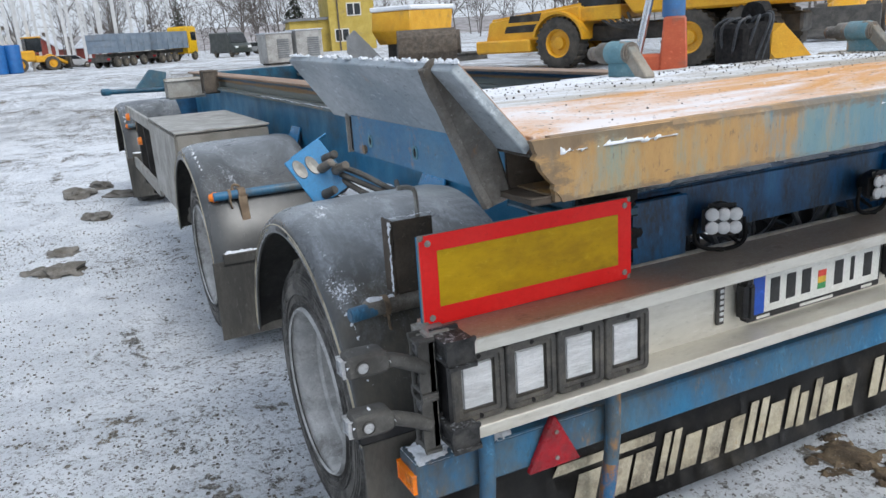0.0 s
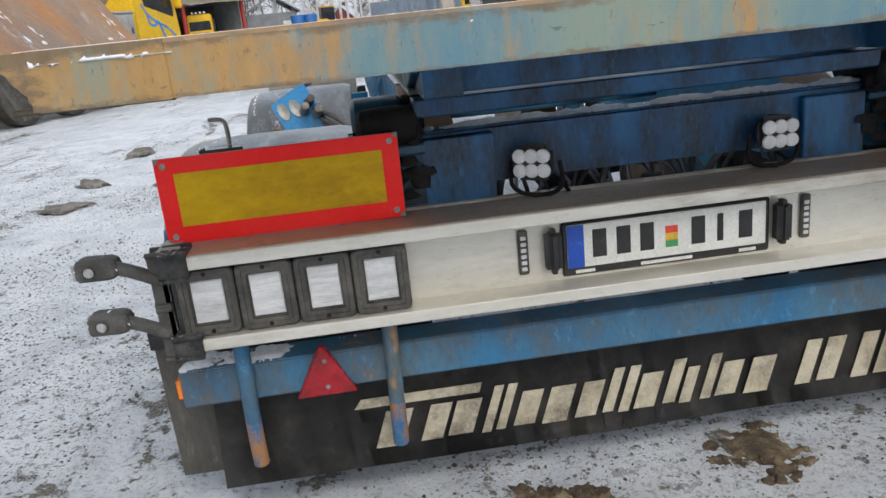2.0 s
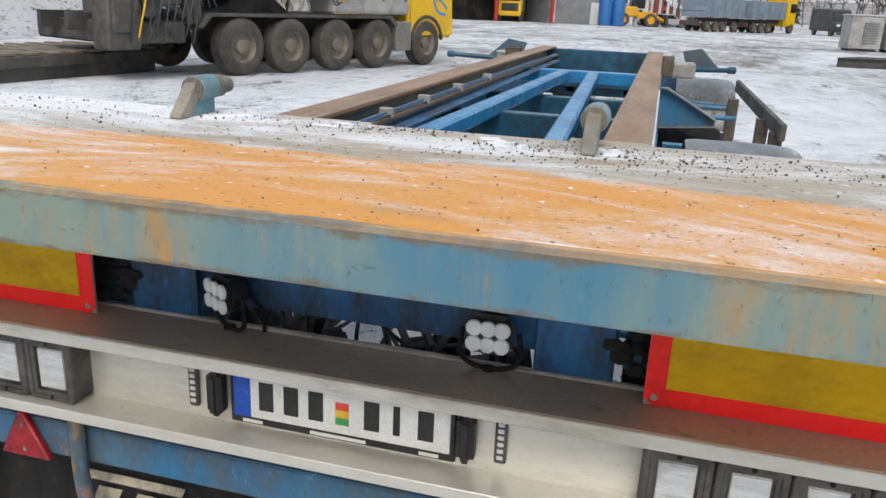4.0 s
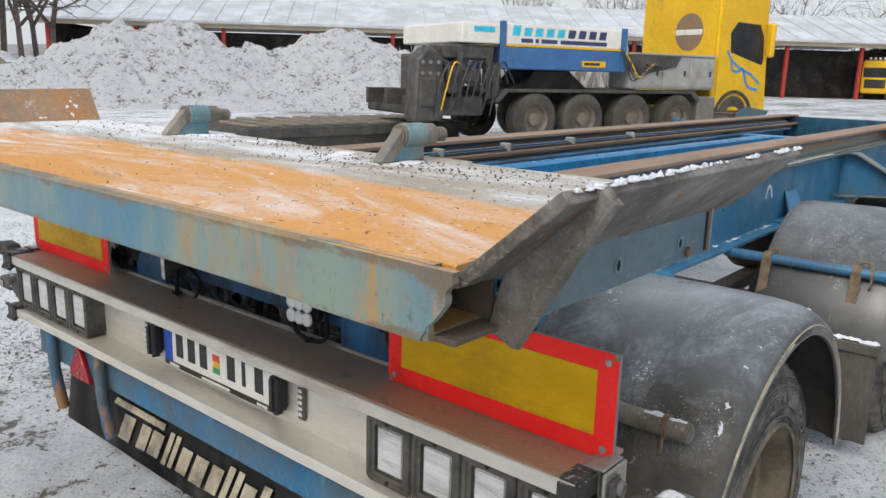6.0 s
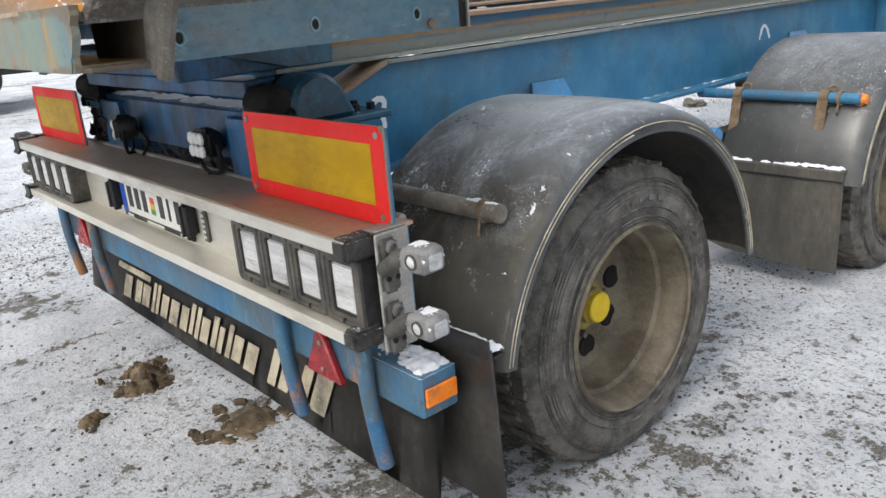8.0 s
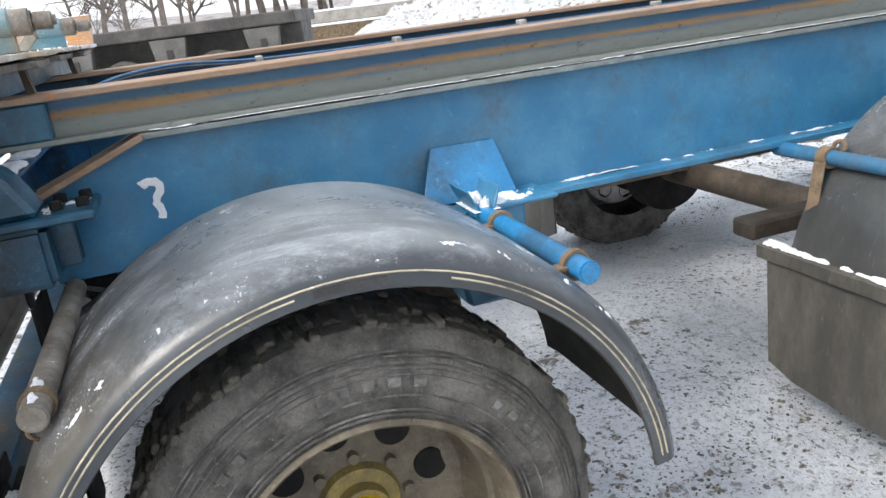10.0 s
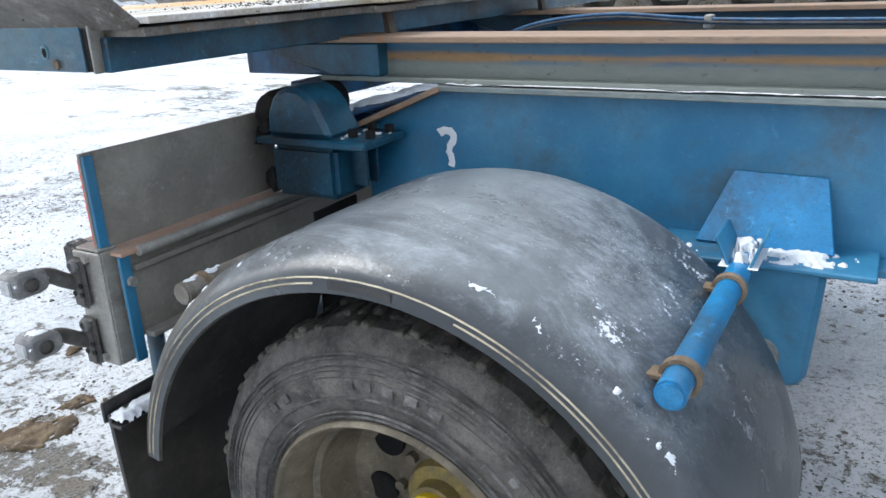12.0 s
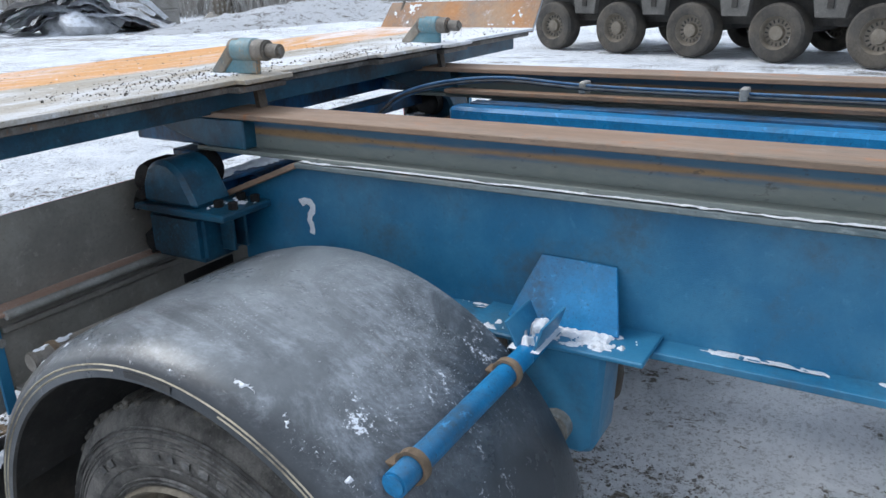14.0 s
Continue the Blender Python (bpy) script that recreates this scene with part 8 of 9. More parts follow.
part("windscreen", bm, M["glass"], vb_)
for s in (1, -1):
    bm = bm_new()
    box(bm, s * 0.6, s * 0.95, 2.68, 2.82, 0.95, 1.15, 0.04)
    part("headlight", bm, M["headlight"], vb_)
    for yy in (-2.0, 1.8):
        far_wheel(van, s * 1.1, yy, 0.4, 0.28, s)

# ---- articulated hauler ----
hauler = thing("dump_hauler", "yellow articulated dump hauler dusted with snow", "dumper", at=pose(15.2, 15.8, 0, 0, 0, 22.5) @ Matrix.Scale(0.86, 4))
for s in (1, -1):
    for yy in (4.9, 0.0, -1.9):
        far_wheel(hauler, s * 1.45, yy, 0.9, 0.65, s, mat="machine_yellow", deep=0.16)
        lug = bm_new()
        for i in range(26):
            a = 2 * math.pi * i / 26
            box(lug, s * 1.45 - s * 0.62 if s > 0 else s * 1.45 + 0.0, s * 1.45 if s > 0 else s * 1.45 + 0.62, -0.05, 0.05, 0.87, 0.93, 0.0, Matrix.Translation((0, yy, 0.9)) @ Matrix.Rotation(a, 4, "X"))
        part("tyre_tread", lug, M["far_tyre"], hauler)
bm = bm_new()
t = bmesh.new()
box(t, -1.25, 1.25, 4.0, 8.4, 0.95, 2.25, 0.0)
for v in t.verts:
    if v.co.z > 2 and v.co.y > 7:
        v.co.z -= 0.38
        v.co.y -= 0.25
bmesh.ops.bevel(t, geom=t.edges[:], offset=0.12, segments=3, affect="EDGES")
merge(bm, t)
hood = part("hood", bm, M["machine_yellow"], hauler, "yellow sloped engine hood with snow")
bm = bm_new()
box(bm, -1.5, 1.5, 6.1, 8.65, 0.62, 1.1, 0.06)
part("bumper", bm, M["machine_yellow"], hauler)
for s in (1, -1):
    for z0, y0, y1 in ((1.35, 6.0, 7.4), (1.72, 5.8, 7.2)):
        bm = bm_new()
        prism(bm, [(y0, z0), (y1, z0 + 0.0), (y1 - 0.1, z0 + 0.24), (y0 - 0.1, z0 + 0.28)], "x", s * 1.245, s * 1.262, 0.005)
        part("vent", bm, M["hall_dark"], hood)
    bm = bm_new()
    lathe(bm, [(s * 0.85, 1.02), (s * 1.5, 1.02), (s * 1.52, 1.1), (s * 0.85, 1.1)], (0, 4.9, 0.9), 24, a0=0.25, a1=math.pi - 0.1)
    part("mudguard", bm, M["machine_yellow"], hauler, "yellow mudguard topped with snow")
for k in range(4):
    bm = bm_new()
    box(bm, -0.9, 0.9, 8.2 - 0.02 * k, 8.46 - 0.05 * k, 1.15 + 0.17 * k, 1.26 + 0.17 * k, 0.01)
    part("grille_bar", bm, M["sheet_grey"], hood)
bm = bm_new()
box(bm, -1.1, 0.9, 2.6, 4.3, 2.0, 3.7, 0.1)
hc = part("cab", bm, M["glass"], hauler)
bm = bm_new()
box(bm, -1.15, 0.95, 2.55, 4.35, 3.6, 3.78, 0.05)
part("cab_roof", bm, M["machine_yellow"], hc)
bm = bm_new()
box(bm, -1.15, 0.95, 2.55, 4.35, 1.6, 2.1, 0.05)
part("cab_base", bm, M["machine_yellow"], hc)
bm = bm_new()
prism(bm, [(-4.2, 2.2), (-3.9, 1.75), (1.9, 1.75), (2.4, 2.4), (2.3, 3.4), (-4.0, 3.2)], "x", -1.5, 1.5, 0.08)
part("dump_body", bm, M["machine_yellow"], hauler, "yellow dump body")
bm = bm_new()
box(bm, -0.5, 0.5, -3.2, 4.5, 0.9, 1.5, 0.08)
for k in range(5):
    tube(bm, [(-0.9, 3.6 - 0.3 * k, 1.8), (-1.2, 2.8 - 0.2 * k, 1.4), (-0.9, 1.8, 1.2 + 0.1 * k)], 0.05, 6, 4)
part("chassis", bm, M["chassis"], hauler)

# outrigger of a machine standing behind the deck: orange jack with chrome ram and blue barrel
jack = thing("hydraulic_jack", "orange-red hydraulic outrigger with chrome ram and blue barrel", "outrigger", at=pose(10.3, 11.8, 0, 0, 0, -42))
bm = bm_new()
prism(bm, [(-0.30, 0.25), (0.30, 0.25), (0.26, 1.38), (-0.2, 1.38)], "y", -0.3, 0.3, 0.04)
part("leg", bm, M["jack_red"], jack)
bm = bm_new()
rod(bm, (0, 0, 1.36), (0.05, 0, 3.2), 0.24, n=24, bevel=0.02)
part("barrel", bm, M["body_blue"], jack)
bm = bm_new()
rod(bm, (-0.75, 0, 0.55), (-0.42, 0, 2.1), 0.085, n=16)
part("ram", bm, M["chrome"], jack)
bm = bm_new()
rod(bm, (-0.44, 0, 2.0), (-0.28, 0, 2.7), 0.14, n=16)
part("sleeve", bm, M["jack_red"], jack)
bm = bm_new()
box(bm, -1.0, 0.1, -0.25, 0.25, 0.1, 0.62, 0.05)
box(bm, -0.95, 0.6, -0.5, 0.5, 0.0, 0.12, 0.02)
part("foot", bm, M["jack_red"], jack)

# dark tangled machine parts and yellow buckets
junk = thing("engine_unit", "dark machine unit with hoses standing on the ground", "machine", at=pose(12.9, 12.3, 0, 0, 0, 10) @ Matrix.Scale(0.72, 4))
bm = bm_new()
box(bm, -0.7, 0.7, -0.6, 0.6, 0.0, 1.5, 0.12)
lathe(bm, [(0.2, 0), (0.2, 0.5), (0.5, 0.55), (0.6, 0.3), (0.6, 0)], (0.3, 0, 1.7), 20)
crumple(bm, 0.1, 3, 2.0)
part("block", bm, M["dark"], junk)
for k in range(10):
    bm = bm_new()
    a = k * 0.63
    tube(bm, [(0.6 * math.cos(a), 0.6 * math.sin(a), 0.4), (0.9 * math.cos(a + 0.4), 0.9 * math.sin(a + 0.4), 1.1 + 0.08 * k), (0.5 * math.cos(a + 1), 0.5 * math.sin(a + 1), 1.7), (0.3, 0.2, 1.3)], 0.05, 6, 5)
    part("hose", bm, M["cable"], junk)


def digger_bucket(name, x, y, rz, size, mat, label):
    o = thing(name, label, "bucket", at=pose(x, y, 0, 0, 0, rz))
    bm = bm_new()
    pr = [(-0.5, 0.0), (0.35, 0.02), (0.62, 0.35), (0.6, 0.8), (0.35, 1.0), (0.30, 0.95), (0.5, 0.75), (0.52, 0.38), (0.3, 0.1), (-0.5, 0.07)]
    prism(bm, [(a * size, b * size) for a, b in pr], "x", -0.8 * size, 0.8 * size, 0.01)
    for s in (-1, 1):
        prism(bm, [(a * size, b * size) for a, b in ((-0.5, 0.0), (0.35, 0.02), (0.62, 0.35), (0.6, 0.8), (0.35, 1.0), (-0.1, 0.5))], "x", s * 0.78 * size, s * 0.84 * size, 0.01)
    part("shell", bm, M[mat], o)
    for k in range(5):
        bm = bm_new()
        q = (-0.65 + 0.325 * k) * size
        prism(bm, [(-0.72 * size, 0.0), (-0.45 * size, 0.0), (-0.45 * size, 0.1 * size)], "x", q - 0.06 * size, q + 0.06 * size, 0.005)
        part("tooth", bm, M["sheet_grey"], o)
    return o


digger_bucket("yellow_bucket", 14.9, 12.8, 60, 1.05, "machine_yellow", "yellow excavator bucket on the ground")
digger_bucket("grey_bucket", 13.3, 37.8, 70, 1.7, "sheet_grey", "grey snow-dusted excavator bucket")
digger_bucket("brown_bucket", 13.1, 30.2, 160, 1.5, "brown", "rusty brown excavator bucket")
digger_bucket("brown_bucket", 15.0, 33.0, 150, 1.4, "brown", "rusty brown excavator bucket")
body = thing("loose_dump_body", "orange loose dump body with snowy rim", "dump body", at=pose(15.6, 36.8, 0, 0, 0, -60) @ Matrix.Diagonal((0.8, 0.68, 0.95, 1)))
bm = bm_new()
prism(bm, [(-3.0, 1.6), (-2.2, 0.9), (2.4, 0.9), (3.0, 2.7), (-2.8, 2.6)], "x", -1.5, 1.5, 0.06)
part("shell", bm, M["machine_yellow"], body)
bm = bm_new()
box(bm, -1.6, 1.6, -2.9, 3.0, 2.6, 2.85, 0.06)
part("rim_snow", bm, M["snow"], body)
bm = bm_new()
for q in (-1.6, 1.4):
    box(bm, -1.2, 1.2, q, q + 0.4, 0.0, 0.95, 0.03)
part("trestle", bm, M["chassis"], body)
machine(29, 21.5, 120, "far_loader", "yellow machine parked beyond the hauler")

# two louvred generator boxes
for x, y, sz in ((11.0, 47.5, 1.0), (13.0, 47.8, 1.05)):
    o = thing("generator_box", "grey louvred generator box with snow on top", "generator", group="generator boxes", at=pose(x, y, 0, 0, 0, 8))
    bm = bm_new()
    box(bm, -0.85 * sz, 0.85 * sz, -0.7, 0.7, 0.12, 1.85 * sz, 0.03)
    part("casing", bm, M["locker"], o)
    bm = bm_new()
    box(bm, -0.9 * sz, 0.9 * sz, -0.75, 0.75, 1.85 * sz, 1.93 * sz, 0.02)
    part("lid", bm, M["hall_roof"], o)
    for k in range(9):
        bm = bm_new()
        box(bm, -0.15 * sz, 0.6 * sz, -0.74, -0.7, 0.4 + 0.13 * k, 0.48 + 0.13 * k, 0.005)
        part("louvre", bm, M["sheet_grey"], o)
    bm = bm_new()
    box(bm, -0.7, 0.7, -0.6, 0.6, 0, 0.12)
    part("base_frame", bm, M["chassis"], o)
# steel beams lying beside them
for k in range(4):
    bm = bm_new()
    box(bm, -5.0, 5.0, -0.12, 0.12, 0.0, 0.02)
    box(bm, -5.0, 5.0, -0.01, 0.01, 0.02, 0.3)
    box(bm, -5.0, 5.0, -0.12, 0.12, 0.3, 0.32)
    ob = solo("steel_girder", bm, M["chassis"], "dark steel girder lying on the ground", "girder", group="girders")
    ob.matrix_world = pose(11.5 + 0.3 * k, 30 + 0.6 * k, 0.0, 0, 0, 8 + k)

# ---- buildings and steel frame in the distance ----
yb = thing("yellow_building", "yellow rendered building with small windows and flat roof", "building", at=pose(28.6, 77, 0, 0, 0, -12))
bm = bm_new()
box(bm, -3.8, 0.9, 0, 9, 0, 8.5)
part("wall", bm, M["house_yellow"], yb)
bm = bm_new()
box(bm, -7.8, -3.8, 1, 8, 0, 3.2)
part("wall", bm, M["house_yellow"], yb)
bm = bm_new()
box(bm, -4.1, 1.2, -0.3, 9.3, 8.5, 8.8)
part("roof", bm, M["sheet_grey"], yb)
bm = bm_new()
box(bm, -8.1, -3.8, 0.7, 8.3, 3.2, 3.45)
part("roof", bm, M["sheet_grey"], yb)
for wx, wz in ((-1.2, 3.4), (-1.2, 6.3), (-2.6, 0.9)):
    bm = bm_new()
    box(bm, wx - 0.75, wx + 0.75, -0.06, 0.02, wz, wz + 1.3)
    wn = part("window", bm, M["house_white"], yb)
    for dx in (-0.36, 0.36):
        bm = bm_new()
        box(bm, wx + dx - 0.3, wx + dx + 0.3, -0.08, -0.05, wz + 0.1, wz + 1.2)
        part("pane", bm, M["glass"], wn)
bm = bm_new()
box(bm, -2.95, -2.8, -0.15, 0, 0, 8.5)
part("downpipe", bm, M["brown"], yb)


def house(x, y, rz, w, d, h, wall, label):
    o = thing("house", label, "house", at=pose(x, y, 0, 0, 0, rz))
    bm = bm_new()
    prism(bm, [(-w / 2, 0), (w / 2, 0), (w / 2, h), (0, h + w * 0.42), (-w / 2, h)], "y", 0, d)
    part("wall", bm, M[wall], o)
    for s in (-1, 1):
        bm = bm_new()
        prism(bm, [(s * (w / 2 + 0.5), h - 0.35), (0, h + w * 0.42 + 0.05), (0, h + w * 0.42 + 0.3), (s * (w / 2 + 0.5), h - 0.1)], "y", -0.5, d + 0.5)
        part("roof", bm, M["hall_roof"], o)
    for wx in (-w / 4, w / 4):
        for wz in (0.9, 3.4):
            bm = bm_new()
            box(bm, wx - 0.5, wx + 0.5, -0.05, 0.02, wz, wz + 1.2)
            part("window", bm, M["glass"], o)
    bm = bm_new()
    box(bm, -0.4, 0.4, d * 0.4, d * 0.5, h + w * 0.3, h + w * 0.42 + 1.2)
    part("chimney", bm, M["brown"], o)
    return o


house(-8, 205, 20, 8, 10, 4.2, "house_white", "white wooden house with snowy roof")
house(-2, 225, -15, 7, 9, 3.2, "house_red", "red wooden house with snowy roof")
house(24.5, 212, 15, 8, 10, 4.0, "house_white", "white gabled house among bare trees")
house(14, 230, 30, 8, 9, 3.2, "house_red", "dark red wooden house with snowy roof")

frame_ = thing("steel_hall_frame", "pale steel columns of an unfinished hall", "steel frame", at=(0, 0, 0))
random.seed(4)
for k in range(22):
    row, col = k % 2, k // 2
    x, y = -10 + 1.75 * col + 0.8 * row, 88 + 9 * row + 0.8 * col
    bm = bm_new()
    box(bm, x - 0.15, x + 0.15, y - 0.15, y + 0.15, 0, 9.3 if col % 3 else 8.2)
    part("column", bm, M["steel_pale"], frame_)
for x, y, hgt in ((3.5, 96, 11), (10, 104, 12), (15, 120, 12), (-9, 100, 11), (-4.5, 112, 13)):
    bm = bm_new()
    rod(bm, (0, 0, 0), (0, 0, hgt), 0.14, 0.08, 10)
    lp = thing("light_pole", "tall pale lamp pole in the yard", "lamp pole", group="lamp poles", at=(x, y, 0))
    part("pole", bm, M["steel_pale"], lp)
    bm = bm_new()
    box(bm, -0.2, 0.9, -0.1, 0.1, hgt - 0.05, hgt + 0.08, 0.02)
    part("lamp_head", bm, M["sheet_grey"], lp)


# ---- trees ----
def bare_tree(verts, faces, base, height, seed, spread=0.34, levels=4, girth=0.018):
    """A bare winter tree as tapering three-sided limbs."""
    rnd = random.Random(seed)

    def limb(p, d, length, r, lev):
        segs = 3 if lev < 2 else 2
        q = p.copy()
        ring0 = None
        for i in range(segs + 1):
            rr = r * (1 - 0.6 * i / segs)
            u = d.orthogonal().normalized()
            w_ = d.cross(u)
            n0 = len(verts)
            for k in range(3):
                a = 2.094 * k
                verts.append(tuple(q + rr * (math.cos(a) * u + math.sin(a) * w_)))
            if ring0 is not None:
                for k in range(3):
                    faces.append((ring0 + k, ring0 + (k + 1) % 3, n0 + (k + 1) % 3, n0 + k))
            ring0 = n0
            if i < segs:
                d = (d + Vector((rnd.uniform(-0.14, 0.14), rnd.uniform(-0.14, 0.14), rnd.uniform(-0.03, 0.1)))).normalized()
                q = q + d * (length / segs)
                if lev < levels:
                    nb = 3 if lev == 0 else 2
                    if lev > 0 or i >= 0:
                        for _ in range(nb):
                            a = rnd.uniform(0, 6.283)
                            side = (math.cos(a) * u + math.sin(a) * w_)
                            nd = (d * rnd.uniform(0.6, 1.0) + side * rnd.uniform(0.5, 1.0)).normalized()
                            limb(q, nd, length * rnd.uniform(0.35, 0.6), rr * 0.6, lev + 1)
    limb(Vector(base), Vector((0, 0, 1)), height * 0.8, height * girth, 0)


def wood(name, spots, label, height=(8, 14), levels=4, seed=1, girth=0.012, mat="twig"):
    vv, ff = [], []
    rnd = random.Random(seed)
    for k, (x, y) in enumerate(spots):
        bare_tree(vv, ff, (x, y, -0.1), rnd.uniform(*height), seed * 1000 + k, levels=levels, girth=girth)
    me = bpy.data.meshes.new(name)
    me.from_pydata(vv, [], ff)
    me.materials.append(M[mat])
    return tagged(new(name, me), label, "trees", kind="stuff")


rnd = random.Random(77)
spots = []
for k in range(210):
    a = radians(-35 + 100 * rnd.random())
    d = rnd.uniform(120, 205)
    spots.append((d * math.sin(a), d * math.cos(a)))
wood("far_wood", spots, "far belt of bare winter trees", (9, 17), 3, 3, 0.011)
spots = [(-62 + rnd.uniform(-14, 20), 8 + rnd.uniform(-14, 18)) for k in range(26)] + [(-58 + rnd.uniform(-3, 6), 12 + rnd.uniform(-6, 8)) for k in range(10)]
wood("side_wood", spots, "bare wood beside the hall", (10, 16), 3, 5, 0.016, "bark")
spots = [(rnd.uniform(-95, 10), rnd.uniform(-75, -55)) for k in range(50)] + [(rnd.uniform(-110, -75), rnd.uniform(-55, 0)) for k in range(30)]
wood("rear_wood", spots, "bare wood behind the rubble heaps", (7, 13), 3, 6, 0.012)
spots = [(60 + rnd.uniform(0, 60), rnd.uniform(-40, 90)) for k in range(60)]
wood("east_wood", spots, "bare wood on the far side of the yard", (8, 14), 3, 9, 0.012)


def conifer(x, y, h, seed):
    o = thing("conifer", "dark spruce lightly dusted with snow", "tree", group="spruces", at=(x, y, 0))
    bm = bm_new()
    rod(bm, (0, 0, 0), (0, 0, h * 0.95), h * 0.02, 0.02, 8)
    part("trunk", bm, M["bark"], o)
    r = random.Random(seed)
    bm = bm_new()
    n = 190
    for i in range(n):
        f = i / n
        z = h * (0.12 + 0.86 * f)
        L = h * 0.22 * (1 - f) * r.uniform(0.6, 1.15) + 0.15
        a = i * 2.4 + r.uniform(-0.3, 0.3)
        c, s = math.cos(a), math.sin(a)
        w_ = L * 0.28
        p = [(0, 0, z), (L * 0.55 * c - w_ * s, L * 0.55 * s + w_ * c, z - L * 0.1), (L * c, L * s, z - L * r.uniform(0.2, 0.45)), (L * 0.55 * c + w_ * s, L * 0.55 * s - w_ * c, z - L * 0.12)]
        q = [bm.verts.new(v) for v in p]
        bm.faces.new(q)
    part("crown", bm, M["conifer"], o)


for k, (x, y, h) in enumerate(((36, 128, 13), (20, 145, 12), (-30, 150, 13), (13, 190, 14))):
    conifer(x, y, h, k)

# low hill of woodland that closes the horizon
hv, hf = [], []
n = 120
for i in range(n + 1):
    a = 2 * math.pi * i / n
    for k, (d, z) in enumerate(((240, -1), (262, 5.0 + 3.2 * noise.noise((math.cos(a) * 5, math.sin(a) * 5, 1)) + 1.2 * noise.noise((math.cos(a) * 21, math.sin(a) * 21, 2))), (420, 10 + 5 * noise.noise((math.cos(a) * 4, math.sin(a) * 4, 5))), (700, 6))):
        hv.append((d * math.sin(a), d * math.cos(a), z))
for i in range(n):
    for k in range(3):
        q = i * 4 + k
        hf.append((q, q + 1, q + 5, q + 4))
me = bpy.data.meshes.new("woodland_hill")
me.from_pydata(hv, [], hf)


def hill_material():
    n = Nodes("hazy_winter_wood")
    a = n.noise(0.35, 8, 0.75, (1, 1, 0.12), 2)
    b = n.noise(0.03, 5, 0.6)
    col = n.mix(n.ramp(a, 0.35, 0.65), (0.17, 0.155, 0.15), (0.36, 0.345, 0.35))
    col = n.mix(n.ramp(b, 0.5, 0.65, 0, 0.6), col, (0.10, 0.11, 0.10))
    return n.done(col, 0.95)


me.materials.append(hill_material())
tagged(new("backdrop", me), "hazy grey woodland closing the horizon", "backdrop", kind="structure")

# ---- rubble side behind the trailer ----
SIDE = Vector((-0.62, 0.78, 0))
TOWARDS = Vector((0.78, 0.62, 0))


def folded_mat(seed, length, width, height, shift, lift):
    """A long rubber mat thrown over the heap: a ribbed ribbon sagging to the ground at both ends."""
    q = random.Random(seed)
    lean, bend = q.uniform(-0.5, 0.5), q.uniform(-0.25, 0.25)
    nu, nv = 22, 5
    t = bmesh.new()
    rows = []
    for i in range(nu + 1):
        u = i / nu * 2 - 1
        z = lift + height * max(0.0, 1 - abs(u - bend) ** 1.7) * (1 + 0.22 * math.sin(u * 6 + seed)) + 0.1 * noise.noise((u * 4, seed, 0))
        row = []
        for j in range(nv + 1):
            v = j / nv - 0.5
            p = SIDE * (u * length * 0.5) + TOWARDS * (shift + v * width + lean * u * 0.8)
            row.append(t.verts.new(p + Vector((0, 0, max(0.04, z * (1 - 0.35 * abs(v)) + 0.07 * noise.noise((u * 5, v * 6, seed)) + 0.02 * math.sin(u * 40))))))
        rows.append(row)
    for a, b in zip(rows, rows[1:]):
        for j in range(nv):
            t.faces.new((a[j], a[j + 1], b[j + 1], b[j]))
    bmesh.ops.solidify(t, geom=t.faces[:], thickness=0.07)
    bmesh.ops.recalc_face_normals(t, faces=t.faces[:])
    return t


for c, n_, seed, tall, span in (((-11.3, -32.6, 0), 9, 1, 1.15, 5.2), ((-14.2, -28.6, 0), 11, 2, 1.35, 5.4), ((-15.7, -22.7, 0), 15, 3, 1.7, 6.2), ((-8.2, -40.2, 0), 8, 4, 1.5, 4.2)):
    o = thing("mat_heap", "heap of folded grey rubber mats covered with snow", "mat heap", group="mat heaps", at=c)
    bm = bm_new()
    lump(bm, (0, 0, 0.0), span * 0.3, span * 0.22, tall * 0.5, seed * 2.3, 3, 0.7)
    part("mat_core", bm, M["mat_grey"], o, angle=60)
    for k in range(n_):
        r = random.Random(seed * 50 + k)
        part("folded_mat", folded_mat(seed * 9 + k, span * r.uniform(0.45, 1.0), r.uniform(0.5, 1.1), tall * r.uniform(0.35, 0.95), r.uniform(-0.9, 1.0), 0.05 + 0.06 * (k % 4)), M["mat_grey" if k % 5 else "mat_dark"], o, angle=40)
slabs = thing("slab_stack", "stack of concrete slabs on timber", "slab stack", at=pose(-9.7, -36.8, 0, 0, 0, 38))
for k in range(4):
    bm = bm_new()
    box(bm, -1.5, 1.5, -0.5, 0.5, 0.1 + 0.33 * k, 0.36 + 0.33 * k, 0.02, Matrix.Rotation(0.03 * (k % 2), 4, "Z"))
    part("slab", bm, M["concrete"], slabs)
    for q in (-1.0, 1.0):
        bm = bm_new()
        box(bm, q - 0.06, q + 0.06, -0.5, 0.5, 0.33 * k, 0.1 + 0.33 * k)
        part("batten", bm, M["wood_board"], slabs)
ring = thing("concrete_ring", "concrete well ring standing on end", "concrete ring", at=(-19.2, -23.0, 0))
for z0 in (0.0, 0.62):
    bm = bm_new()
    lathe(bm, [(z0, 0.5), (z0, 0.62), (z0 + 0.5, 0.62), (z0 + 0.52, 0.68), (z0 + 0.6, 0.68), (z0 + 0.6, 0.5), (z0, 0.5)], (0, 0, 0), 32, "z")
    part("ring", bm, M["concrete"], ring)
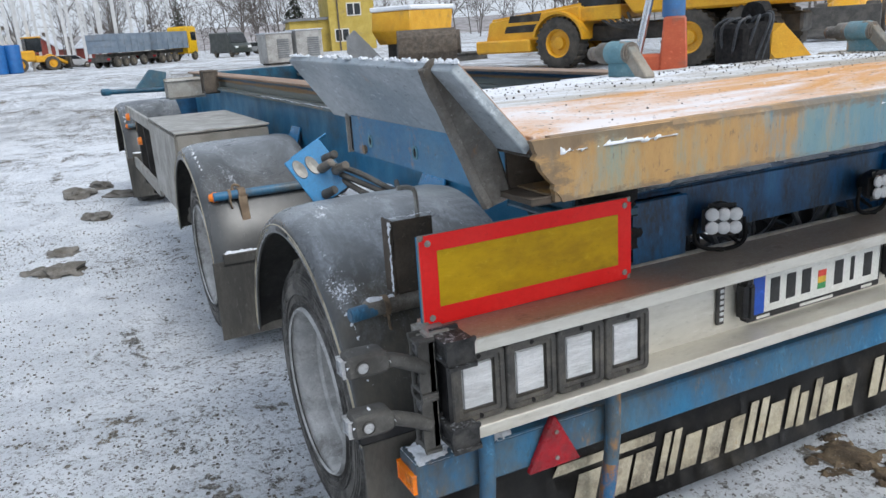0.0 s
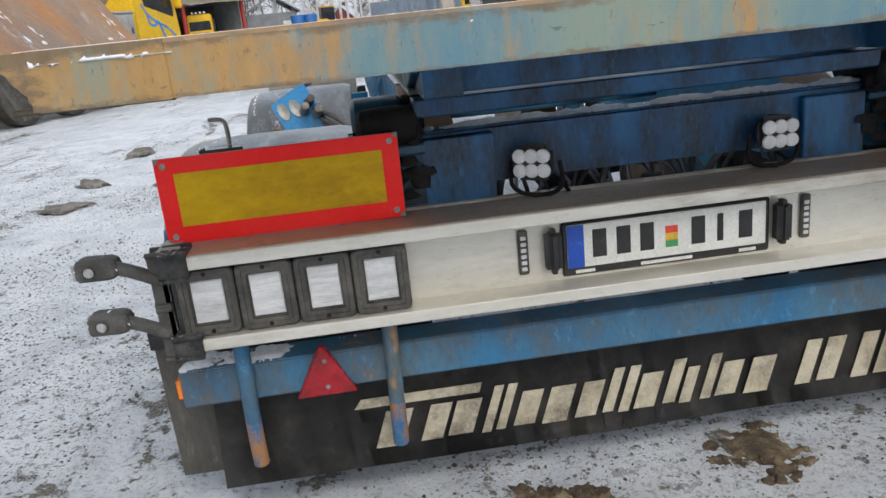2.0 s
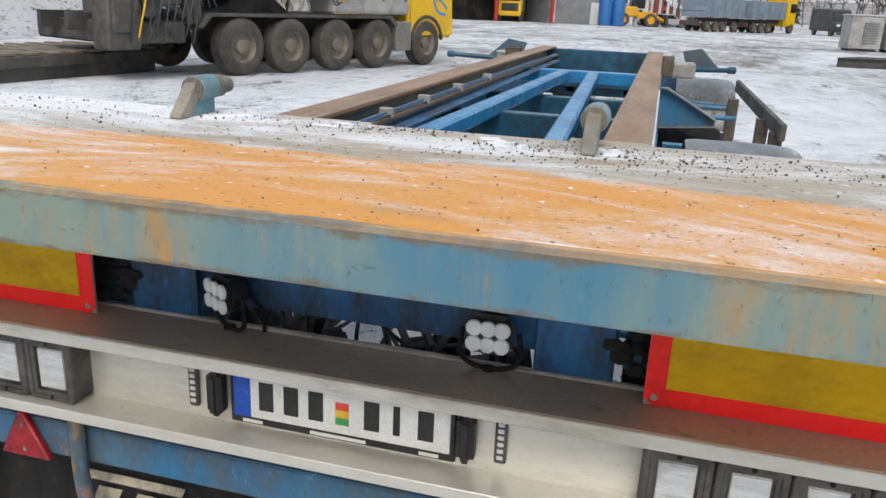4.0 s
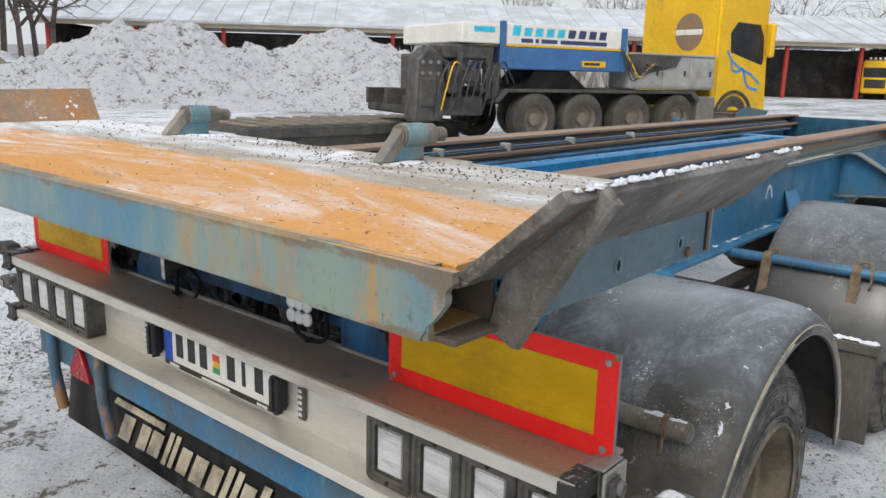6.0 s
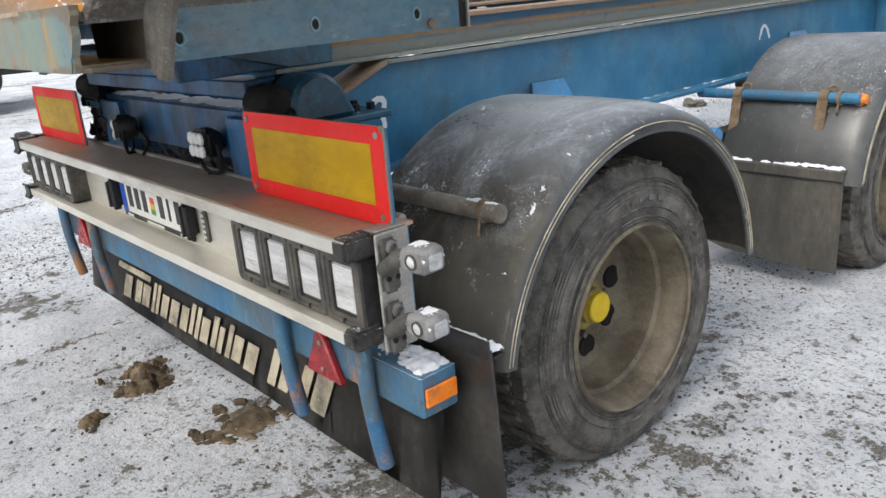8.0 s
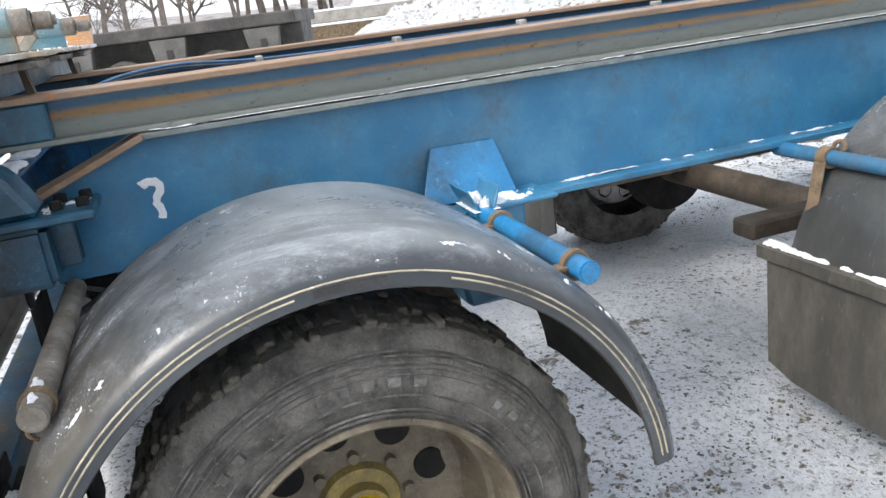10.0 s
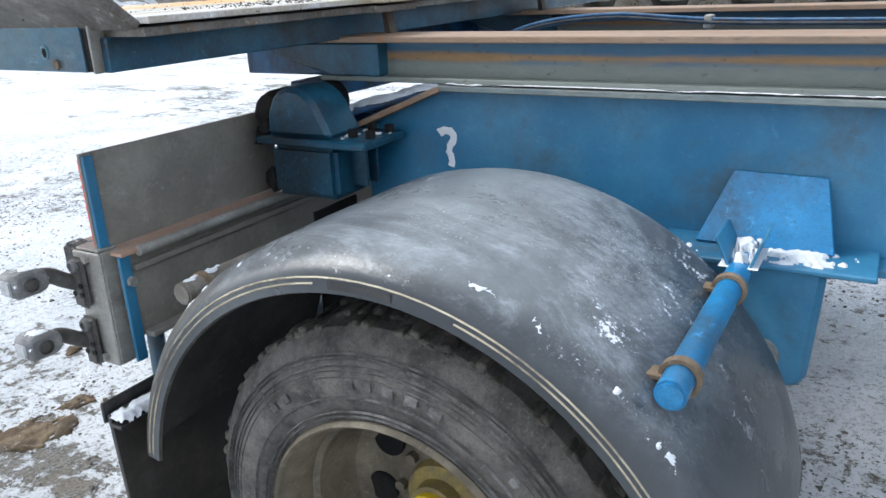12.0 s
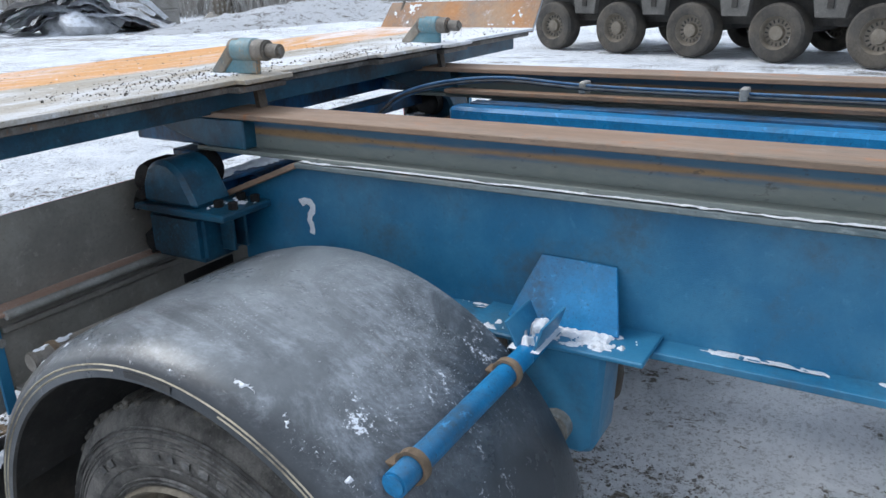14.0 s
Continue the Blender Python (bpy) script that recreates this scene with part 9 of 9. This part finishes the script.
cont = thing("blue_container", "blue steel container beyond the heaps", "container", at=pose(-16.6, -41.5, 0, 0, 0, 40))
bm = bm_new()
box(bm, -3.0, 3.0, -1.2, 1.2, 0.1, 2.7)
part("box", bm, M["body_blue"], cont)
for k in range(20):
    bm = bm_new()
    box(bm, -2.95 + 0.3 * k, -2.8 + 0.3 * k, 1.2, 1.24, 0.25, 2.6, 0.005)
    part("rib", bm, M["body_blue"], cont)
random.seed(31)
for k in range(34):
    x, y = (random.gauss(-23.8, 1.4), random.gauss(-18.2, 0.9)) if k % 3 else (random.uniform(-27, -16), random.uniform(-27, -18))
    s = random.uniform(0.12, 0.45)
    bm = bm_new()
    if k % 2:
        lump(bm, (0, 0, 0), s, s * 0.7, s * 0.6, k * 1.7, 2, 0.9)
    else:
        box(bm, -s * 1.6, s * 1.6, -s * 0.4, s * 0.4, 0, s * 0.3, 0.02, pose(0, 0, 0.06, random.uniform(-14, 14), random.uniform(-10, 10), 0))
    ob = solo("rubble_piece", bm, M["concrete"], "broken concrete rubble dusted with snow", "rubble", group="rubble", angle=25)
    ob.matrix_world = pose(x, y, 0, 0, 0, k * 37)
fence = thing("pallet_fence", "weathered slatted pallets leaning in a row", "fence", at=pose(-27, -27, 0, 0, 0, 38))
for k in range(9):
    bm = bm_new()
    box(bm, -6 + 1.5 * k, -5.9 + 1.5 * k, -0.05, 0.05, 0, 1.3)
    part("post", bm, M["wood_board"], fence)
for k in range(5):
    bm = bm_new()
    box(bm, -6, 6.2, -0.08, -0.05, 0.15 + 0.24 * k, 0.27 + 0.24 * k)
    part("slat", bm, M["wood_board"], fence)
# frosted reeds and scrub
bv, bf = [], []
rnd = random.Random(12)
for k in range(5200):
    if k % 3:
        t_ = rnd.random()
        x, y = -16 - 34 * t_ + rnd.uniform(-3, 3), -36 + 24 * t_ + rnd.uniform(-3, 3)
        h = rnd.uniform(0.7, 1.9)
    else:
        x, y = rnd.gauss(-19.5, 2.2), rnd.gauss(28.5, 1.6)
        h = rnd.uniform(1.2, 3.0)
    a = rnd.uniform(0, 6.28)
    n0 = len(bv)
    lx, ly = rnd.uniform(-0.3, 0.3) * h, rnd.uniform(-0.3, 0.3) * h
    wd = 0.022
    bv += [(x - wd * math.cos(a), y - wd * math.sin(a), 0), (x + wd * math.cos(a), y + wd * math.sin(a), 0), (x + lx + wd * 0.7 * math.cos(a), y + ly + wd * 0.7 * math.sin(a), h), (x + lx * 1.2 - wd * 2 * math.cos(a), y + ly * 1.2 - wd * 2 * math.sin(a), h * 0.8)]
    bf.append((n0, n0 + 1, n0 + 2, n0 + 3))
me = bpy.data.meshes.new("frosted_scrub")
me.from_pydata(bv, [], bf)
me.materials.append(M["frost"])
tagged(new("frosted_scrub", me), "frosted reeds and scrub at the yard's edge", "scrub", kind="stuff")

# tubs and boards at the foot of the snow heap
for k, (x, y, r) in enumerate(((-36.5, 14.5, 1.1), (-39, 13.2, 0.9))):
    bm = bm_new()
    lathe(bm, [(0.05, 0.0), (0.05, r * 0.8), (r * 0.9, r * 1.1), (r * 0.92, r * 1.16), (r * 0.86, r * 1.16), (0.15, r * 0.75), (0.15, 0)], (0, 0, 0), 28, "z")
    ob = solo("plastic_tub", bm, M["sheet_grey"], "grey plastic tub half full of snow", "tub", group="tubs")
    ob.matrix_world = pose(x, y, 0.0)
for k in range(4):
    bm = bm_new()
    box(bm, -1.7, 1.7, -0.12, 0.12, -0.03, 0.03, 0.005)
    ob = solo("loose_board", bm, M["wood_board"], "weathered board leaning on the heap", "board", group="loose boards")
    ob.matrix_world = pose(-33.5 + 0.5 * k, 13.0 + 0.2 * k, 0.75, 0, 32 - 6 * k, 20 + 14 * k)

# long concrete blocks and wrapped bundles left of the heap
blk = thing("concrete_block_row", "long brown-stained concrete blocks stacked and capped with snow", "concrete blocks", at=pose(-38.5, 11.2, 0, 0, 0, 68))
for k, (z0, z1, y0, y1, x0, x1) in enumerate(((0.0, 0.75, -0.5, 0.5, -6.0, 3.2), (0.85, 1.45, -0.1, 0.9, -6.2, 3.6))):
    bm = bm_new()
    box(bm, x0, x1, y0, y1, z0, z1, 0.05)
    bk = part("block", bm, M["soil" if k == 0 else "concrete"], blk)
    bm = bm_new()
    box(bm, x0, x1, y0, y1 - 0.02, z1 - 0.01, z1 + 0.09, 0.03)
    part("snow_cap", crumple(bm, 0.03, 2), M["snow"], bk)
for k, (x, y) in enumerate(((-42.2, 11.8), (-41.8, 13.4), (-41.3, 14.9))):
    bm = bm_new()
    lathe(bm, [(0, 0), (0, 0.8), (0.3, 0.9), (1.5, 0.85), (1.95, 0.5), (2.05, 0.0)], (0, 0, 0), 20, "z")
    crumple(bm, 0.12, 1.6, k)
    ob = solo("wrapped_sack", bm, M["hall_roof"], "pale wrapped bundle standing beside the heap", "bundle", group="wrapped bundles")
    ob.matrix_world = pose(x, y, 0)
cabin = thing("site_cabin", "small grey site cabin under bare trees", "cabin", at=pose(-45.4, 14.8, 0, 0, 0, 70))
bm = bm_new()
box(bm, -0.9, 0.9, -0.8, 0.8, 0.2, 3.2, 0.04)
part("wall", bm, M["sheet_grey"], cabin)
bm = bm_new()
box(bm, -1.0, 1.0, -0.9, 0.9, 3.2, 3.32, 0.02)
part("roof", bm, M["hall_roof"], cabin)
bm = bm_new()
box(bm, -0.8, 0.8, -0.7, 0.7, 0, 0.2)
part("plinth", bm, M["concrete"], cabin)
